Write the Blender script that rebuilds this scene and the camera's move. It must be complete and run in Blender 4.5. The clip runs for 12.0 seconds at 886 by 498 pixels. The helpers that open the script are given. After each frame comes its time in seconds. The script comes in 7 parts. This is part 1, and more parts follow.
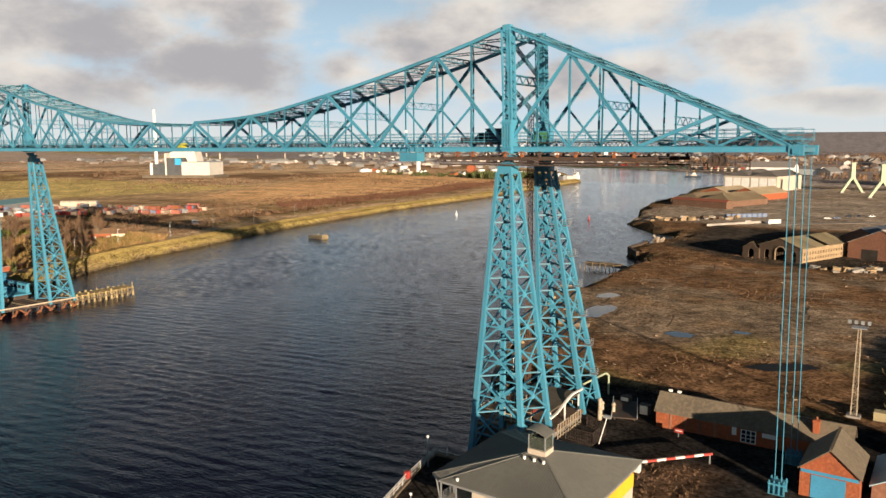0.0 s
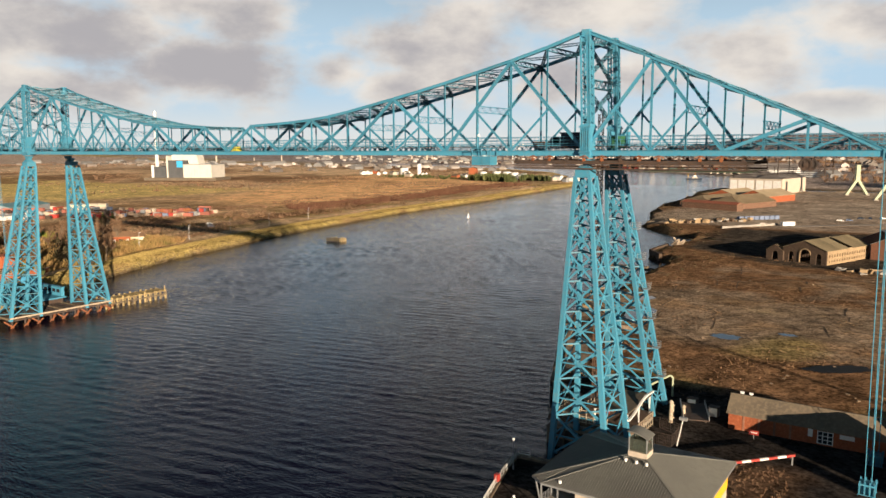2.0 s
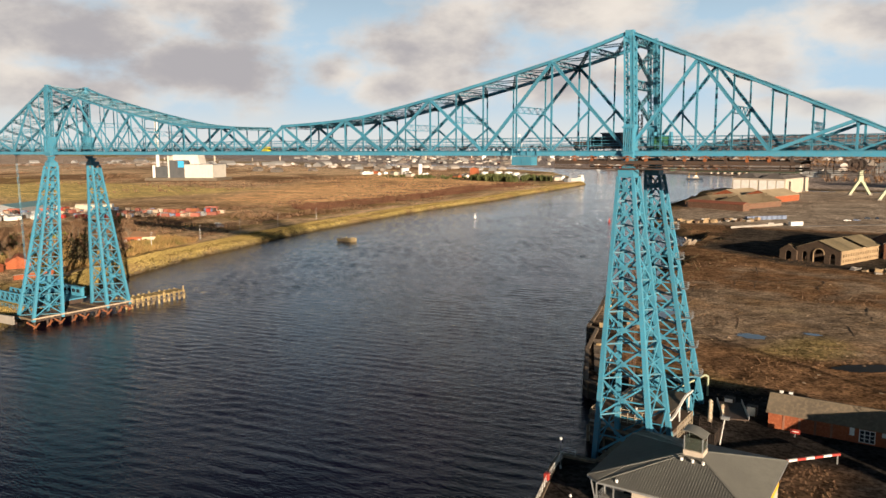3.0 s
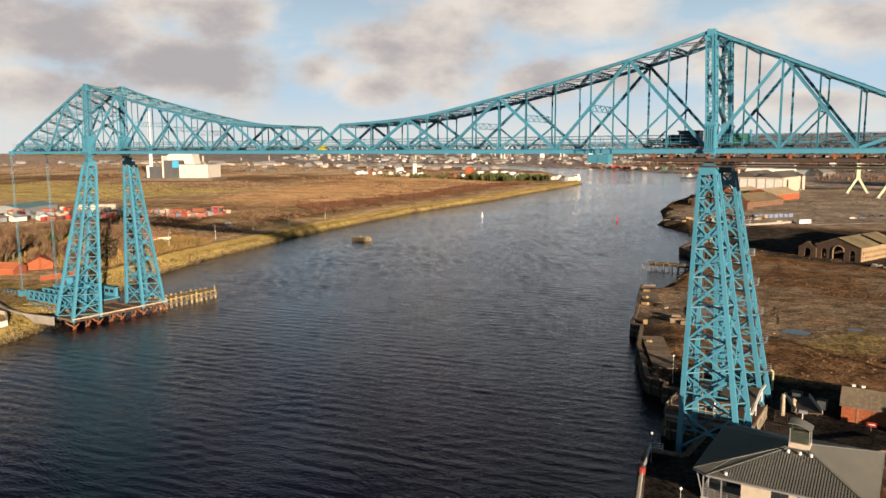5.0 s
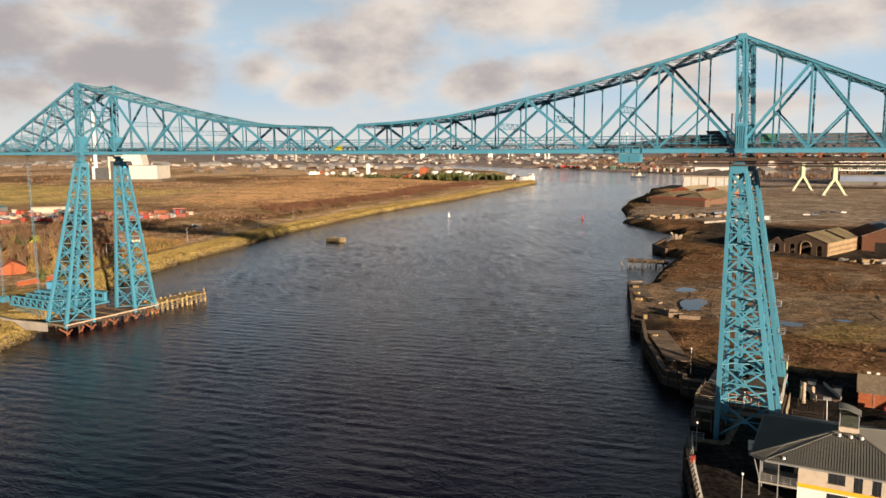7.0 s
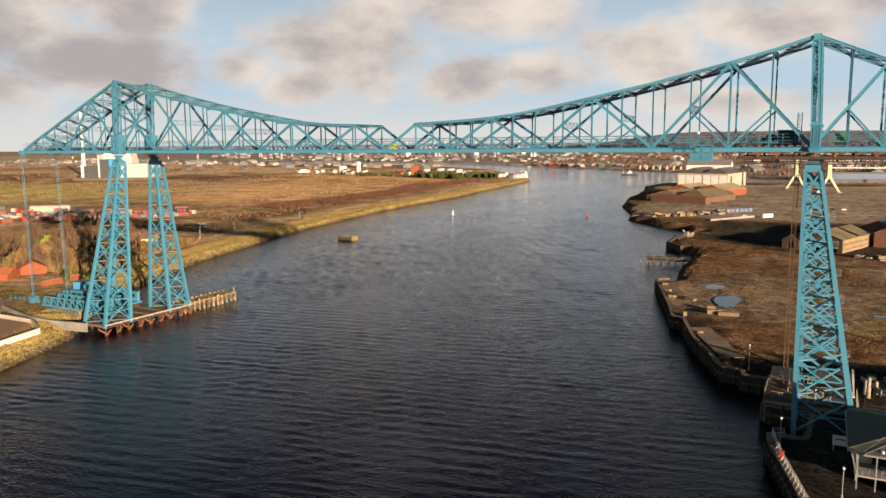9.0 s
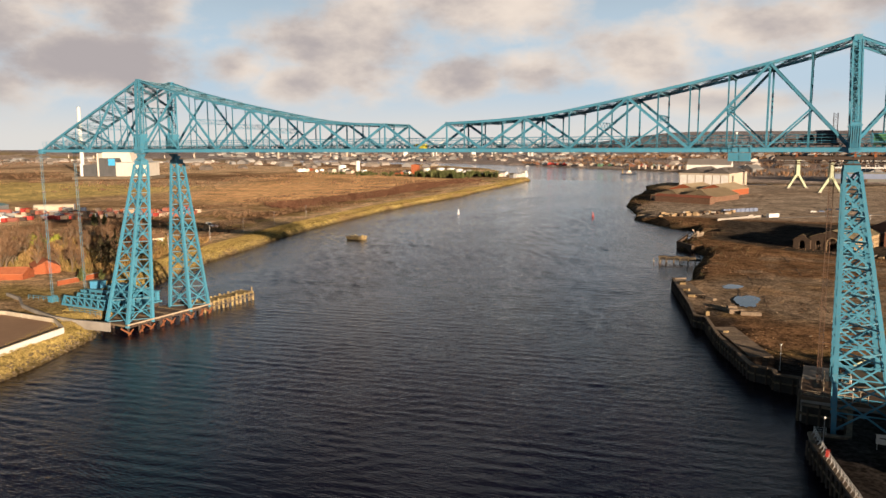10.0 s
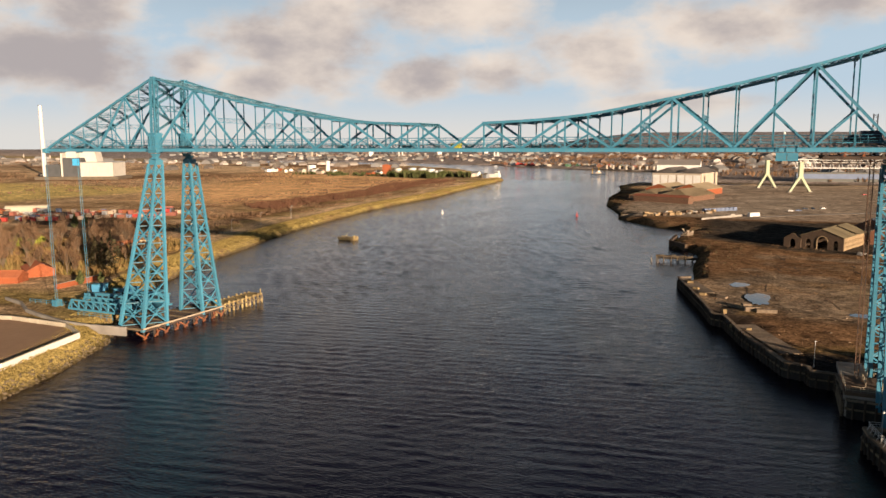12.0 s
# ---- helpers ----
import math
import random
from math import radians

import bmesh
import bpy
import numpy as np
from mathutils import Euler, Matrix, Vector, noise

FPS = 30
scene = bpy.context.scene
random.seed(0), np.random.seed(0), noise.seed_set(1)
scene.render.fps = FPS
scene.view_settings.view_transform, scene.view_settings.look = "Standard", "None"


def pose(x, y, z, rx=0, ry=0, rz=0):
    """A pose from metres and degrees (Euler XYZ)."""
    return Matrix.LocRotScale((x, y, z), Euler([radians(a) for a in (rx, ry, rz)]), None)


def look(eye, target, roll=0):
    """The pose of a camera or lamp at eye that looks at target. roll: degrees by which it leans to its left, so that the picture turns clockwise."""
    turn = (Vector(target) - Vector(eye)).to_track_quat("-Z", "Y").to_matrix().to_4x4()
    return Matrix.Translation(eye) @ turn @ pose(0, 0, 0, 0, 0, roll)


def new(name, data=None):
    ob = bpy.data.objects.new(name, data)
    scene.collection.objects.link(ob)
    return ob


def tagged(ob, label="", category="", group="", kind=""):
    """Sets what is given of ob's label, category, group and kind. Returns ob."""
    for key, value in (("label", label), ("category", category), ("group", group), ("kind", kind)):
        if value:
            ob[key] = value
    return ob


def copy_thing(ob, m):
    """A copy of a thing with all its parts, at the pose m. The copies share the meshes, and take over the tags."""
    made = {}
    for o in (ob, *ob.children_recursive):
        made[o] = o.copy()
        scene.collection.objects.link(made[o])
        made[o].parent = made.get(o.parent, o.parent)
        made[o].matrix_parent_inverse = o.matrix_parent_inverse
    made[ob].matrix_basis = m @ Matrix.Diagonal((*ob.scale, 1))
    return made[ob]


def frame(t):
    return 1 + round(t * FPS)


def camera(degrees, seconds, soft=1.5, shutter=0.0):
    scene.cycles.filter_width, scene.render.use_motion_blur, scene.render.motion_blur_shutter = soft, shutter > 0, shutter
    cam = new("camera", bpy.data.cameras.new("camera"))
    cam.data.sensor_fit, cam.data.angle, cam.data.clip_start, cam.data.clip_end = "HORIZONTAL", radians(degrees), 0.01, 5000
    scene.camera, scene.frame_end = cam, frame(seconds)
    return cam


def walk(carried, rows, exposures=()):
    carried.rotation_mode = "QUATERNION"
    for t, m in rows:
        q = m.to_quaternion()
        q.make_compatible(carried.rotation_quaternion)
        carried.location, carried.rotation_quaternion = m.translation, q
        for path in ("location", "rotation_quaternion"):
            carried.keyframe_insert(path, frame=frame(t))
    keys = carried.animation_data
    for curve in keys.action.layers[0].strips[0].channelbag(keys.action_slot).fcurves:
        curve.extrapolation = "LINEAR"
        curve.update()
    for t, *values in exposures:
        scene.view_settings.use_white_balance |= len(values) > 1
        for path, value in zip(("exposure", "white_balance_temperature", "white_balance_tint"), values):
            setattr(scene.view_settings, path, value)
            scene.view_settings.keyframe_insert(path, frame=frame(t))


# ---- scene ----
cam = camera(61.4, 12.0)
PATH = [
    (0, (60.825, -112.016, 51.011), (59.698, -110.386, 50.739), -0.2),
    (0.5, (58.257, -113.999, 51.112), (57.134, -112.366, 50.841), -0.2),
    (1, (55.58, -115.911, 51.235), (54.46, -114.276, 50.966), -0.2),
    (1.5, (52.697, -117.96, 51.29), (51.58, -116.322, 51.022), -0.2),
    (2, (49.76, -120.193, 51.314), (48.647, -118.553, 51.048), -0.2),
    (2.5, (46.705, -122.441, 51.338), (45.595, -120.799, 51.073), -0.2),
    (3, (43.619, -124.699, 51.377), (42.513, -123.054, 51.111), -0.2),
    (5, (30.703, -134.099, 51.166), (29.628, -132.434, 50.899), -0.3),
    (5.5, (27.425, -136.625, 51.188), (26.389, -134.935, 50.922), -0.3),
    (6, (24.067, -139.165, 51.295), (23.059, -137.459, 51.029), -0.3),
    (6.5, (20.892, -141.542, 51.293), (19.912, -139.819, 51.025), -0.4),
    (7, (17.46, -143.843, 51.279), (16.51, -142.103, 51.011), -0.4),
    (9, (2.854, -151.895, 51.593), (1.947, -150.134, 51.319), -0.4),
    (9.5, (-0.734, -153.78, 51.7), (-1.634, -152.015, 51.425), -0.4),
    (10, (-4.255, -155.457, 51.703), (-5.15, -153.69, 51.427), -0.3),
    (10.5, (-7.917, -157.056, 51.706), (-8.803, -155.284, 51.431), -0.3),
    (11, (-11.649, -158.716, 51.714), (-12.514, -156.933, 51.439), -0.3),
    (11.5, (-15.567, -160.239, 51.695), (-16.399, -158.442, 51.42), -0.3),
    (12, (-19.818, -161.552, 51.656), (-20.621, -159.742, 51.38), -0.2),
]
walk(cam, [(t, look(eye, target, roll)) for t, eye, target, roll in PATH],
     exposures=[(0, 1.12, 6280, 10), (6, 1.09, 6560, 13), (12, 1.03, 6750, 15)])

# ---- sky, sun ----
SUN_AZ, SUN_EL = radians(124), radians(9)
SUN_DIR = Vector((math.sin(SUN_AZ) * math.cos(SUN_EL), math.cos(SUN_AZ) * math.cos(SUN_EL), math.sin(SUN_EL)))
sun_data = bpy.data.lights.new("sun", "SUN")
sun_data.energy, sun_data.angle, sun_data.color = 5.0, radians(0.6), (1.0, 0.79, 0.56)
sun_ob = new("sun", sun_data)
sun_ob.matrix_world = look(SUN_DIR * 500, (0, 0, 0))


# cloud banks: azimuth and height of the middle, half width and half height, all in degrees
CLOUDS = [(-51.6, 10.0, 7.5, 1.6), (-51.0, 5.6, 7.5, 2.9), (-60.5, 7.8, 8.5, 3.0), (-48.8, 9.4, 4.6, 2.3), (-61.5, 4.0, 10.0, 2.2), (-42.0, 5.6, 3.2, 1.5), (-37.6, 4.7, 3.8, 1.7),
          (-33.6, 7.4, 7.0, 4.2), (-24.6, 10.4, 8.5, 2.7), (-25.4, 4.8, 4.4, 1.7), (-19.7, 5.2, 4.2, 1.7), (-11.4, 6.4, 5.2, 2.9), (-4.4, 8.0, 6.8, 2.3), (4.0, 9.4, 8.5, 1.8), (-6.4, 2.9, 6.5, 1.0),
          (-32.0, 13.5, 9.0, 2.2), (-75.0, 8.0, 8.0, 3.0), (16.0, 8.0, 8.0, 2.4), (-92.0, 7.0, 9.0, 2.6), (32.0, 6.0, 9.0, 2.5)]


def build_world():
    world = bpy.data.worlds.new("winter_sky")
    scene.world = world
    world.use_nodes = True
    nt = world.node_tree
    nt.nodes.clear()
    N, L = nt.nodes.new, nt.links.new

    def math_node(op, a, b=None, c=None, clamp=False):
        n = N("ShaderNodeMath")
        n.operation, n.use_clamp = op, clamp
        for i, v in enumerate((a, b, c)):
            if v is None:
                continue
            if isinstance(v, (int, float)):
                n.inputs[i].default_value = v
            else:
                L(v, n.inputs[i])
        return n.outputs[0]

    def blend(f, a, b):
        n = N("ShaderNodeMix")
        n.data_type = "RGBA"
        for socket, v in (("Factor", f), ("A", a), ("B", b)):
            if isinstance(v, tuple):
                n.inputs[socket].default_value = (*v, 1)
            elif isinstance(v, (int, float)):
                n.inputs[socket].default_value = v
            else:
                L(v, n.inputs[socket])
        return n.outputs["Result"]

    def fade(v, lo, hi):
        n = N("ShaderNodeMapRange")
        n.interpolation_type = "SMOOTHSTEP"
        n.inputs["From Min"].default_value, n.inputs["From Max"].default_value = lo, hi
        L(v, n.inputs[0])
        return n.outputs[0]

    out, bg = N("ShaderNodeOutputWorld"), N("ShaderNodeBackground")
    bg.inputs["Strength"].default_value = 0.80
    L(bg.outputs[0], out.inputs[0])
    sky = N("ShaderNodeTexSky")
    sky.sky_type, sky.sun_disc = "NISHITA", False
    sky.sun_elevation, sky.sun_rotation = SUN_EL, SUN_AZ
    sky.dust_density, sky.air_density, sky.ozone_density = 0.6, 1.0, 2.0
    dim = N("ShaderNodeVectorMath")
    dim.operation = "SCALE"
    dim.inputs["Scale"].default_value = SKY_STRENGTH
    L(sky.outputs[0], dim.inputs[0])
    co, sep = N("ShaderNodeTexCoord"), N("ShaderNodeSeparateXYZ")
    L(co.outputs["Generated"], sep.inputs[0])
    az = math_node("MULTIPLY", math_node("ARCTAN2", sep.outputs["X"], sep.outputs["Y"]), 57.2958)
    el = math_node("MULTIPLY", math_node("ARCSINE", sep.outputs["Z"]), 57.2958)
    plan = N("ShaderNodeCombineXYZ")
    L(az, plan.inputs[0])
    L(math_node("MULTIPLY", el, 1.7), plan.inputs[1])

    def billow(scale, detail, shift, rough=0.58):
        m, n = N("ShaderNodeMapping"), N("ShaderNodeTexNoise")
        m.inputs["Location"].default_value = shift
        n.inputs["Scale"].default_value, n.inputs["Detail"].default_value, n.inputs["Roughness"].default_value = scale, detail, rough
        L(plan.outputs[0], m.inputs[0])
        L(m.outputs[0], n.inputs["Vector"])
        return n.outputs[0]

    edge, fine, body = billow(0.13, 8, (0, 0, 0), 0.6), billow(0.045, 6, (40, 7, 3)), billow(0.11, 7, (11, 23, 5), 0.55)
    density = None
    for a, e, w, h in CLOUDS:
        dx, dy = math_node("MULTIPLY_ADD", az, 1 / w, -a / w), math_node("MULTIPLY_ADD", el, 1 / h, -e / h)
        r = math_node("SQRT", math_node("ADD", math_node("MULTIPLY", dx, dx), math_node("MULTIPLY", dy, dy)))
        lump_here = math_node("SUBTRACT", 1.2, r)
        density = lump_here if density is None else math_node("MAXIMUM", density, lump_here)
    density = math_node("MAXIMUM", density, -0.5)
    # ragged edges, and thinner broken cloud over the rest of the sky
    density = math_node("ADD", density, math_node("MULTIPLY_ADD", edge, 2.3, -1.15))
    open_sky = math_node("MULTIPLY_ADD", fine, 4.0, -2.95)
    density = math_node("MAXIMUM", density, math_node("MULTIPLY", open_sky, fade(el, 12, 22)))
    mask = fade(density, -0.1, 0.75)
    clear = blend(fade(el, 22, 6), dim.outputs[0], (0.285, 0.385, 0.46))
    lit, shaded = (0.52, 0.465, 0.40), (0.262, 0.24, 0.236)
    depth = math_node("MULTIPLY_ADD", density, 0.5, math_node("MULTIPLY_ADD", body, 2.6, -1.32))
    cloud = blend(fade(depth, -0.15, 0.85), lit, shaded)
    seen = blend(math_node("MULTIPLY", mask, 0.93), clear, cloud)
    seen = blend(math_node("MULTIPLY", fade(el, 4.6, 0.4), 0.88), seen, (0.45, 0.448, 0.42))
    L(seen, bg.inputs["Color"])


SKY_STRENGTH = 0.0175
build_world()


# ---- materials ----
def material(name, base, second=None, scale=1.0, rough=0.7, metal=0.0, bump=0.0, bump_scale=None, third=None, random_tint=0.0, coords="Object", spec=0.3, island=0.0):
    """A surface of one colour that wanders to a second at a large scale and a third at a fine one, with relief."""
    m = bpy.data.materials.new(name)
    m.use_nodes = True
    nt = m.node_tree
    N, L = nt.nodes.new, nt.links.new
    p = nt.nodes["Principled BSDF"]
    p.inputs["Roughness"].default_value, p.inputs["Metallic"].default_value = rough, metal
    p.inputs["Specular IOR Level"].default_value = spec
    co = N("ShaderNodeTexCoord") if coords == "Object" else N("ShaderNodeNewGeometry")
    vec = co.outputs["Object"] if coords == "Object" else co.outputs["Position"]

    def fine(s, detail=6):
        n = N("ShaderNodeTexNoise")
        n.inputs["Scale"].default_value, n.inputs["Detail"].default_value = s, detail
        L(vec, n.inputs["Vector"])
        return n

    second = second or tuple(c * 0.75 for c in base)
    third = third or tuple(c * 0.82 for c in base)
    big, small = fine(0.35 * scale), fine(3.2 * scale, 8)
    ramp = N("ShaderNodeValToRGB")
    ramp.color_ramp.elements[0].position, ramp.color_ramp.elements[1].position = 0.38, 0.66
    ramp.color_ramp.elements[0].color, ramp.color_ramp.elements[1].color = (*base, 1), (*second, 1)
    L(big.outputs[0], ramp.inputs[0])
    grain = N("ShaderNodeValToRGB")
    grain.color_ramp.elements[0].position, grain.color_ramp.elements[1].position = 0.45, 0.72
    grain.color_ramp.elements[0].color, grain.color_ramp.elements[1].color = (0, 0, 0, 1), (1, 1, 1, 1)
    L(small.outputs[0], grain.inputs[0])
    mix = N("ShaderNodeMix")
    mix.data_type = "RGBA"
    mix.inputs["B"].default_value = (*third, 1)
    L(grain.outputs[0], mix.inputs["Factor"])
    L(ramp.outputs[0], mix.inputs["A"])
    colour = mix.outputs["Result"]
    if random_tint or island:
        hsv, mul = N("ShaderNodeHueSaturation"), N("ShaderNodeMath")
        source = N("ShaderNodeObjectInfo").outputs["Random"] if random_tint else N("ShaderNodeNewGeometry").outputs["Random Per Island"]
        mul.operation = "MULTIPLY_ADD"
        amount = random_tint or island
        mul.inputs[1].default_value, mul.inputs[2].default_value = 2 * amount, 1 - amount
        L(source, mul.inputs[0])
        L(mul.outputs[0], hsv.inputs["Value"])
        L(colour, hsv.inputs["Color"])
        colour = hsv.outputs[0]
    L(colour, p.inputs["Base Color"])
    if bump:
        b, n = N("ShaderNodeBump"), fine(bump_scale or 6 * scale, 5)
        b.inputs["Strength"].default_value, b.inputs["Distance"].default_value = bump, 0.1
        L(n.outputs[0], b.inputs["Height"])
        L(b.outputs[0], p.inputs["Normal"])
    return m


STEEL = material("blue_painted_steel", (0.051, 0.23, 0.345), (0.044, 0.2, 0.305), 0.6, 0.5, third=(0.08, 0.21, 0.28), random_tint=0.12, bump=0.1)
# darker copy of the blue steel for inner bracing, cross beams and blocks
STEEL_DARK = material("darker_blue_steel", (0.055, 0.20, 0.29), (0.05, 0.16, 0.22), 0.8, 0.5, third=(0.08, 0.13, 0.15))
RUST = material("rusted_steel", (0.22, 0.075, 0.03), (0.13, 0.05, 0.03), 2.0, 0.85, third=(0.33, 0.13, 0.05), bump=0.2)
DARK_STEEL = material("dark_brown_steel", (0.05, 0.04, 0.035), (0.08, 0.05, 0.035), 1.5, 0.7)
MAST_BROWN = material("dull_brown_steel", (0.105, 0.062, 0.042), (0.07, 0.045, 0.035), 1.5, 0.8, third=(0.15, 0.085, 0.05))
AGED_WHITE = material("aged_cream_paint", (0.42, 0.37, 0.28), (0.30, 0.25, 0.18), 0.8, 0.6, third=(0.24, 0.15, 0.09))
NAVY = material("navy_machine_paint", (0.015, 0.03, 0.06), (0.03, 0.04, 0.05), 1.0, 0.45)
GREY_STEEL = material("galvanised_steel", (0.45, 0.46, 0.46), (0.36, 0.37, 0.38), 1.5, 0.45, 0.6)
WHITE_PAINT = material("white_paint", (0.72, 0.71, 0.68), (0.62, 0.60, 0.56), 0.8, 0.5)
WALKWAY = material("walkway_boards", (0.07, 0.06, 0.055), (0.11, 0.09, 0.075), 1.0, 0.8)
CONCRETE = material("concrete", (0.34, 0.32, 0.29), (0.22, 0.20, 0.18), 0.5, 0.9, third=(0.27, 0.24, 0.2), bump=0.3)
TIMBER = material("weathered_timber", (0.16, 0.12, 0.08), (0.08, 0.06, 0.045), 1.2, 0.9, third=(0.25, 0.2, 0.12), bump=0.4, random_tint=0.25)
BRICK = material("red_brown_brick", (0.24, 0.11, 0.07), (0.17, 0.085, 0.06), 0.5, 0.9, third=(0.30, 0.15, 0.09), bump=0.3, random_tint=0.15)
ORANGE_BRICK = material("orange_brick", (0.29, 0.078, 0.03), (0.21, 0.062, 0.028), 0.8, 0.85, third=(0.34, 0.11, 0.05), bump=0.2)
# sooty stone, darkened further by the shade painted in for the ruin's front
SANDSTONE = material("sooty_shaded_stone", (0.075, 0.05, 0.034), (0.05, 0.034, 0.026), 0.5, 0.95, third=(0.12, 0.08, 0.052), bump=0.4)
ROOF_TILE = material("dull_roof_sheet", (0.13, 0.105, 0.075), (0.095, 0.078, 0.058), 0.5, 0.85, third=(0.165, 0.13, 0.09), bump=0.2, random_tint=0.2)
ROOF_METAL = material("grey_ribbed_metal_roof", (0.15, 0.15, 0.135), (0.12, 0.12, 0.112), 0.4, 0.5, 0.0)
GLASS_DARK = material("dark_window_glass", (0.02, 0.024, 0.03), (0.03, 0.035, 0.04), 1.0, 0.12)
YELLOW = material("yellow_cladding", (0.75, 0.42, 0.03), (0.65, 0.36, 0.03), 0.5, 0.5)
RENDER_TAN = material("pale_cladding", (0.47, 0.40, 0.32), (0.42, 0.36, 0.29), 0.4, 0.7)
RED_PAINT = material("red_paint", (0.40, 0.05, 0.04), (0.30, 0.045, 0.035), 1.0, 0.5, random_tint=0.2)
BLUE_PAINT = material("bright_blue_paint", (0.06, 0.25, 0.42), (0.05, 0.2, 0.34), 1.0, 0.5)
CREAM_STEEL = material("pale_green_crane_paint", (0.38, 0.42, 0.28), (0.33, 0.36, 0.25), 0.3, 0.6)


# ---- building blocks ----
def smooth(a, b, v):
    v = min(max((v - a) / (b - a), 0.0), 1.0)
    return v * v * (3 - 2 * v)


def thing(name, label, category, at=(0, 0, 0), turn=0.0, group="", kind=""):
    ob = new(name)
    ob.empty_display_size = 0.5
    ob.matrix_world = pose(*at, 0, 0, turn)
    return tagged(ob, label, category, group, kind)


def part(name, bm, mat, parent=None, label="", kind=""):
    me = bpy.data.meshes.new(name)
    bm.to_mesh(me)
    bm.free()
    me.materials.append(mat)
    ob = new(name, me)
    ob.parent = parent
    return tagged(ob, label, kind=kind)


def shared(name, me, parent, m):
    ob = new(name, me)
    ob.parent = parent
    ob.matrix_basis = m
    return ob


def box(bm, x0, y0, z0, x1, y1, z1):
    v = [bm.verts.new(c) for c in ((x0, y0, z0), (x1, y0, z0), (x1, y1, z0), (x0, y1, z0), (x0, y0, z1), (x1, y0, z1), (x1, y1, z1), (x0, y1, z1))]
    for f in ((3, 2, 1, 0), (4, 5, 6, 7), (0, 1, 5, 4), (1, 2, 6, 5), (2, 3, 7, 6), (3, 0, 4, 7)):
        bm.faces.new([v[i] for i in f])
    return bm


def boxes(*rows):
    bm = bmesh.new()
    for r in rows:
        box(bm, *r)
    return bm


def beam(bm, p, q, w, h, w2=None, h2=None, side=None):
    """A bar from p to q, w wide across and h deep, that may taper."""
    p, q = Vector(p), Vector(q)
    d = (q - p).normalized()
    ref = Vector(side) if side else (Vector((0, 0, 1)) if abs(d.z) < 0.95 else Vector((0, 1, 0)))
    a = d.cross(ref).normalized()
    b = a.cross(d).normalized()
    w2, h2 = w2 or w, h2 or h
    v = []
    for c, ww, hh in ((p, w, h), (q, w2, h2)):
        v += [bm.verts.new(c + a * sx * ww / 2 + b * sy * hh / 2) for sx, sy in ((-1, -1), (1, -1), (1, 1), (-1, 1))]
    for f in ((3, 2, 1, 0), (4, 5, 6, 7), (0, 1, 5, 4), (1, 2, 6, 5), (2, 3, 7, 6), (3, 0, 4, 7)):
        bm.faces.new([v[i] for i in f])
    return bm


def bar(p, q, w, h, **k):
    return beam(bmesh.new(), p, q, w, h, **k)


def lattice(bm, p, q, w, h, pitch, t=0.12, faces=4):
    """A laced girder: corner angles with zigzag bars on its faces."""
    p, q = Vector(p), Vector(q)
    d = q - p
    n = max(2, round(d.length / pitch))
    d.normalize()
    ref = Vector((0, 0, 1)) if abs(d.z) < 0.95 else Vector((0, 1, 0))
    a = d.cross(ref).normalized()
    b = a.cross(d).normalized()
    corner = [a * sx * w / 2 + b * sy * h / 2 for sx, sy in ((-1, -1), (1, -1), (1, 1), (-1, 1))]
    for c in corner:
        beam(bm, p + c, q + c, t * 1.5, t * 1.5)
    for i in range(n):
        s, e = p.lerp(q, i / n), p.lerp(q, (i + 1) / n)
        for f in range(faces):
            c0, c1 = corner[f], corner[(f + 1) % 4]
            if i % 2:
                c0, c1 = c1, c0
            beam(bm, s + c0, e + c1, t, t * 0.6)
    return bm


def rod(bm, p, q, r, sides=6, r2=None):
    p, q = Vector(p), Vector(q)
    d = (q - p).normalized()
    ref = Vector((0, 0, 1)) if abs(d.z) < 0.95 else Vector((0, 1, 0))
    a = d.cross(ref).normalized()
    b = a.cross(d).normalized()
    r2 = r if r2 is None else r2
    rings = []
    for c, rr in ((p, r), (q, r2)):
        rings.append([bm.verts.new(c + (a * math.cos(k * math.tau / sides) + b * math.sin(k * math.tau / sides)) * rr) for k in range(sides)])
    for k in range(sides):
        j = (k + 1) % sides
        bm.faces.new((rings[0][k], rings[0][j], rings[1][j], rings[1][k]))
    bm.faces.new(rings[0][::-1])
    bm.faces.new(rings[1])
    return bm


def prism(bm, poly, z0, z1):
    """An upright block over a plan polygon given anticlockwise."""
    lo = [bm.verts.new((x, y, z0)) for x, y in poly]
    hi = [bm.verts.new((x, y, z1)) for x, y in poly]
    n = len(poly)
    bm.faces.new(lo[::-1])
    bm.faces.new(hi)
    for i in range(n):
        j = (i + 1) % n
        bm.faces.new((lo[i], lo[j], hi[j], hi[i]))
    return bm


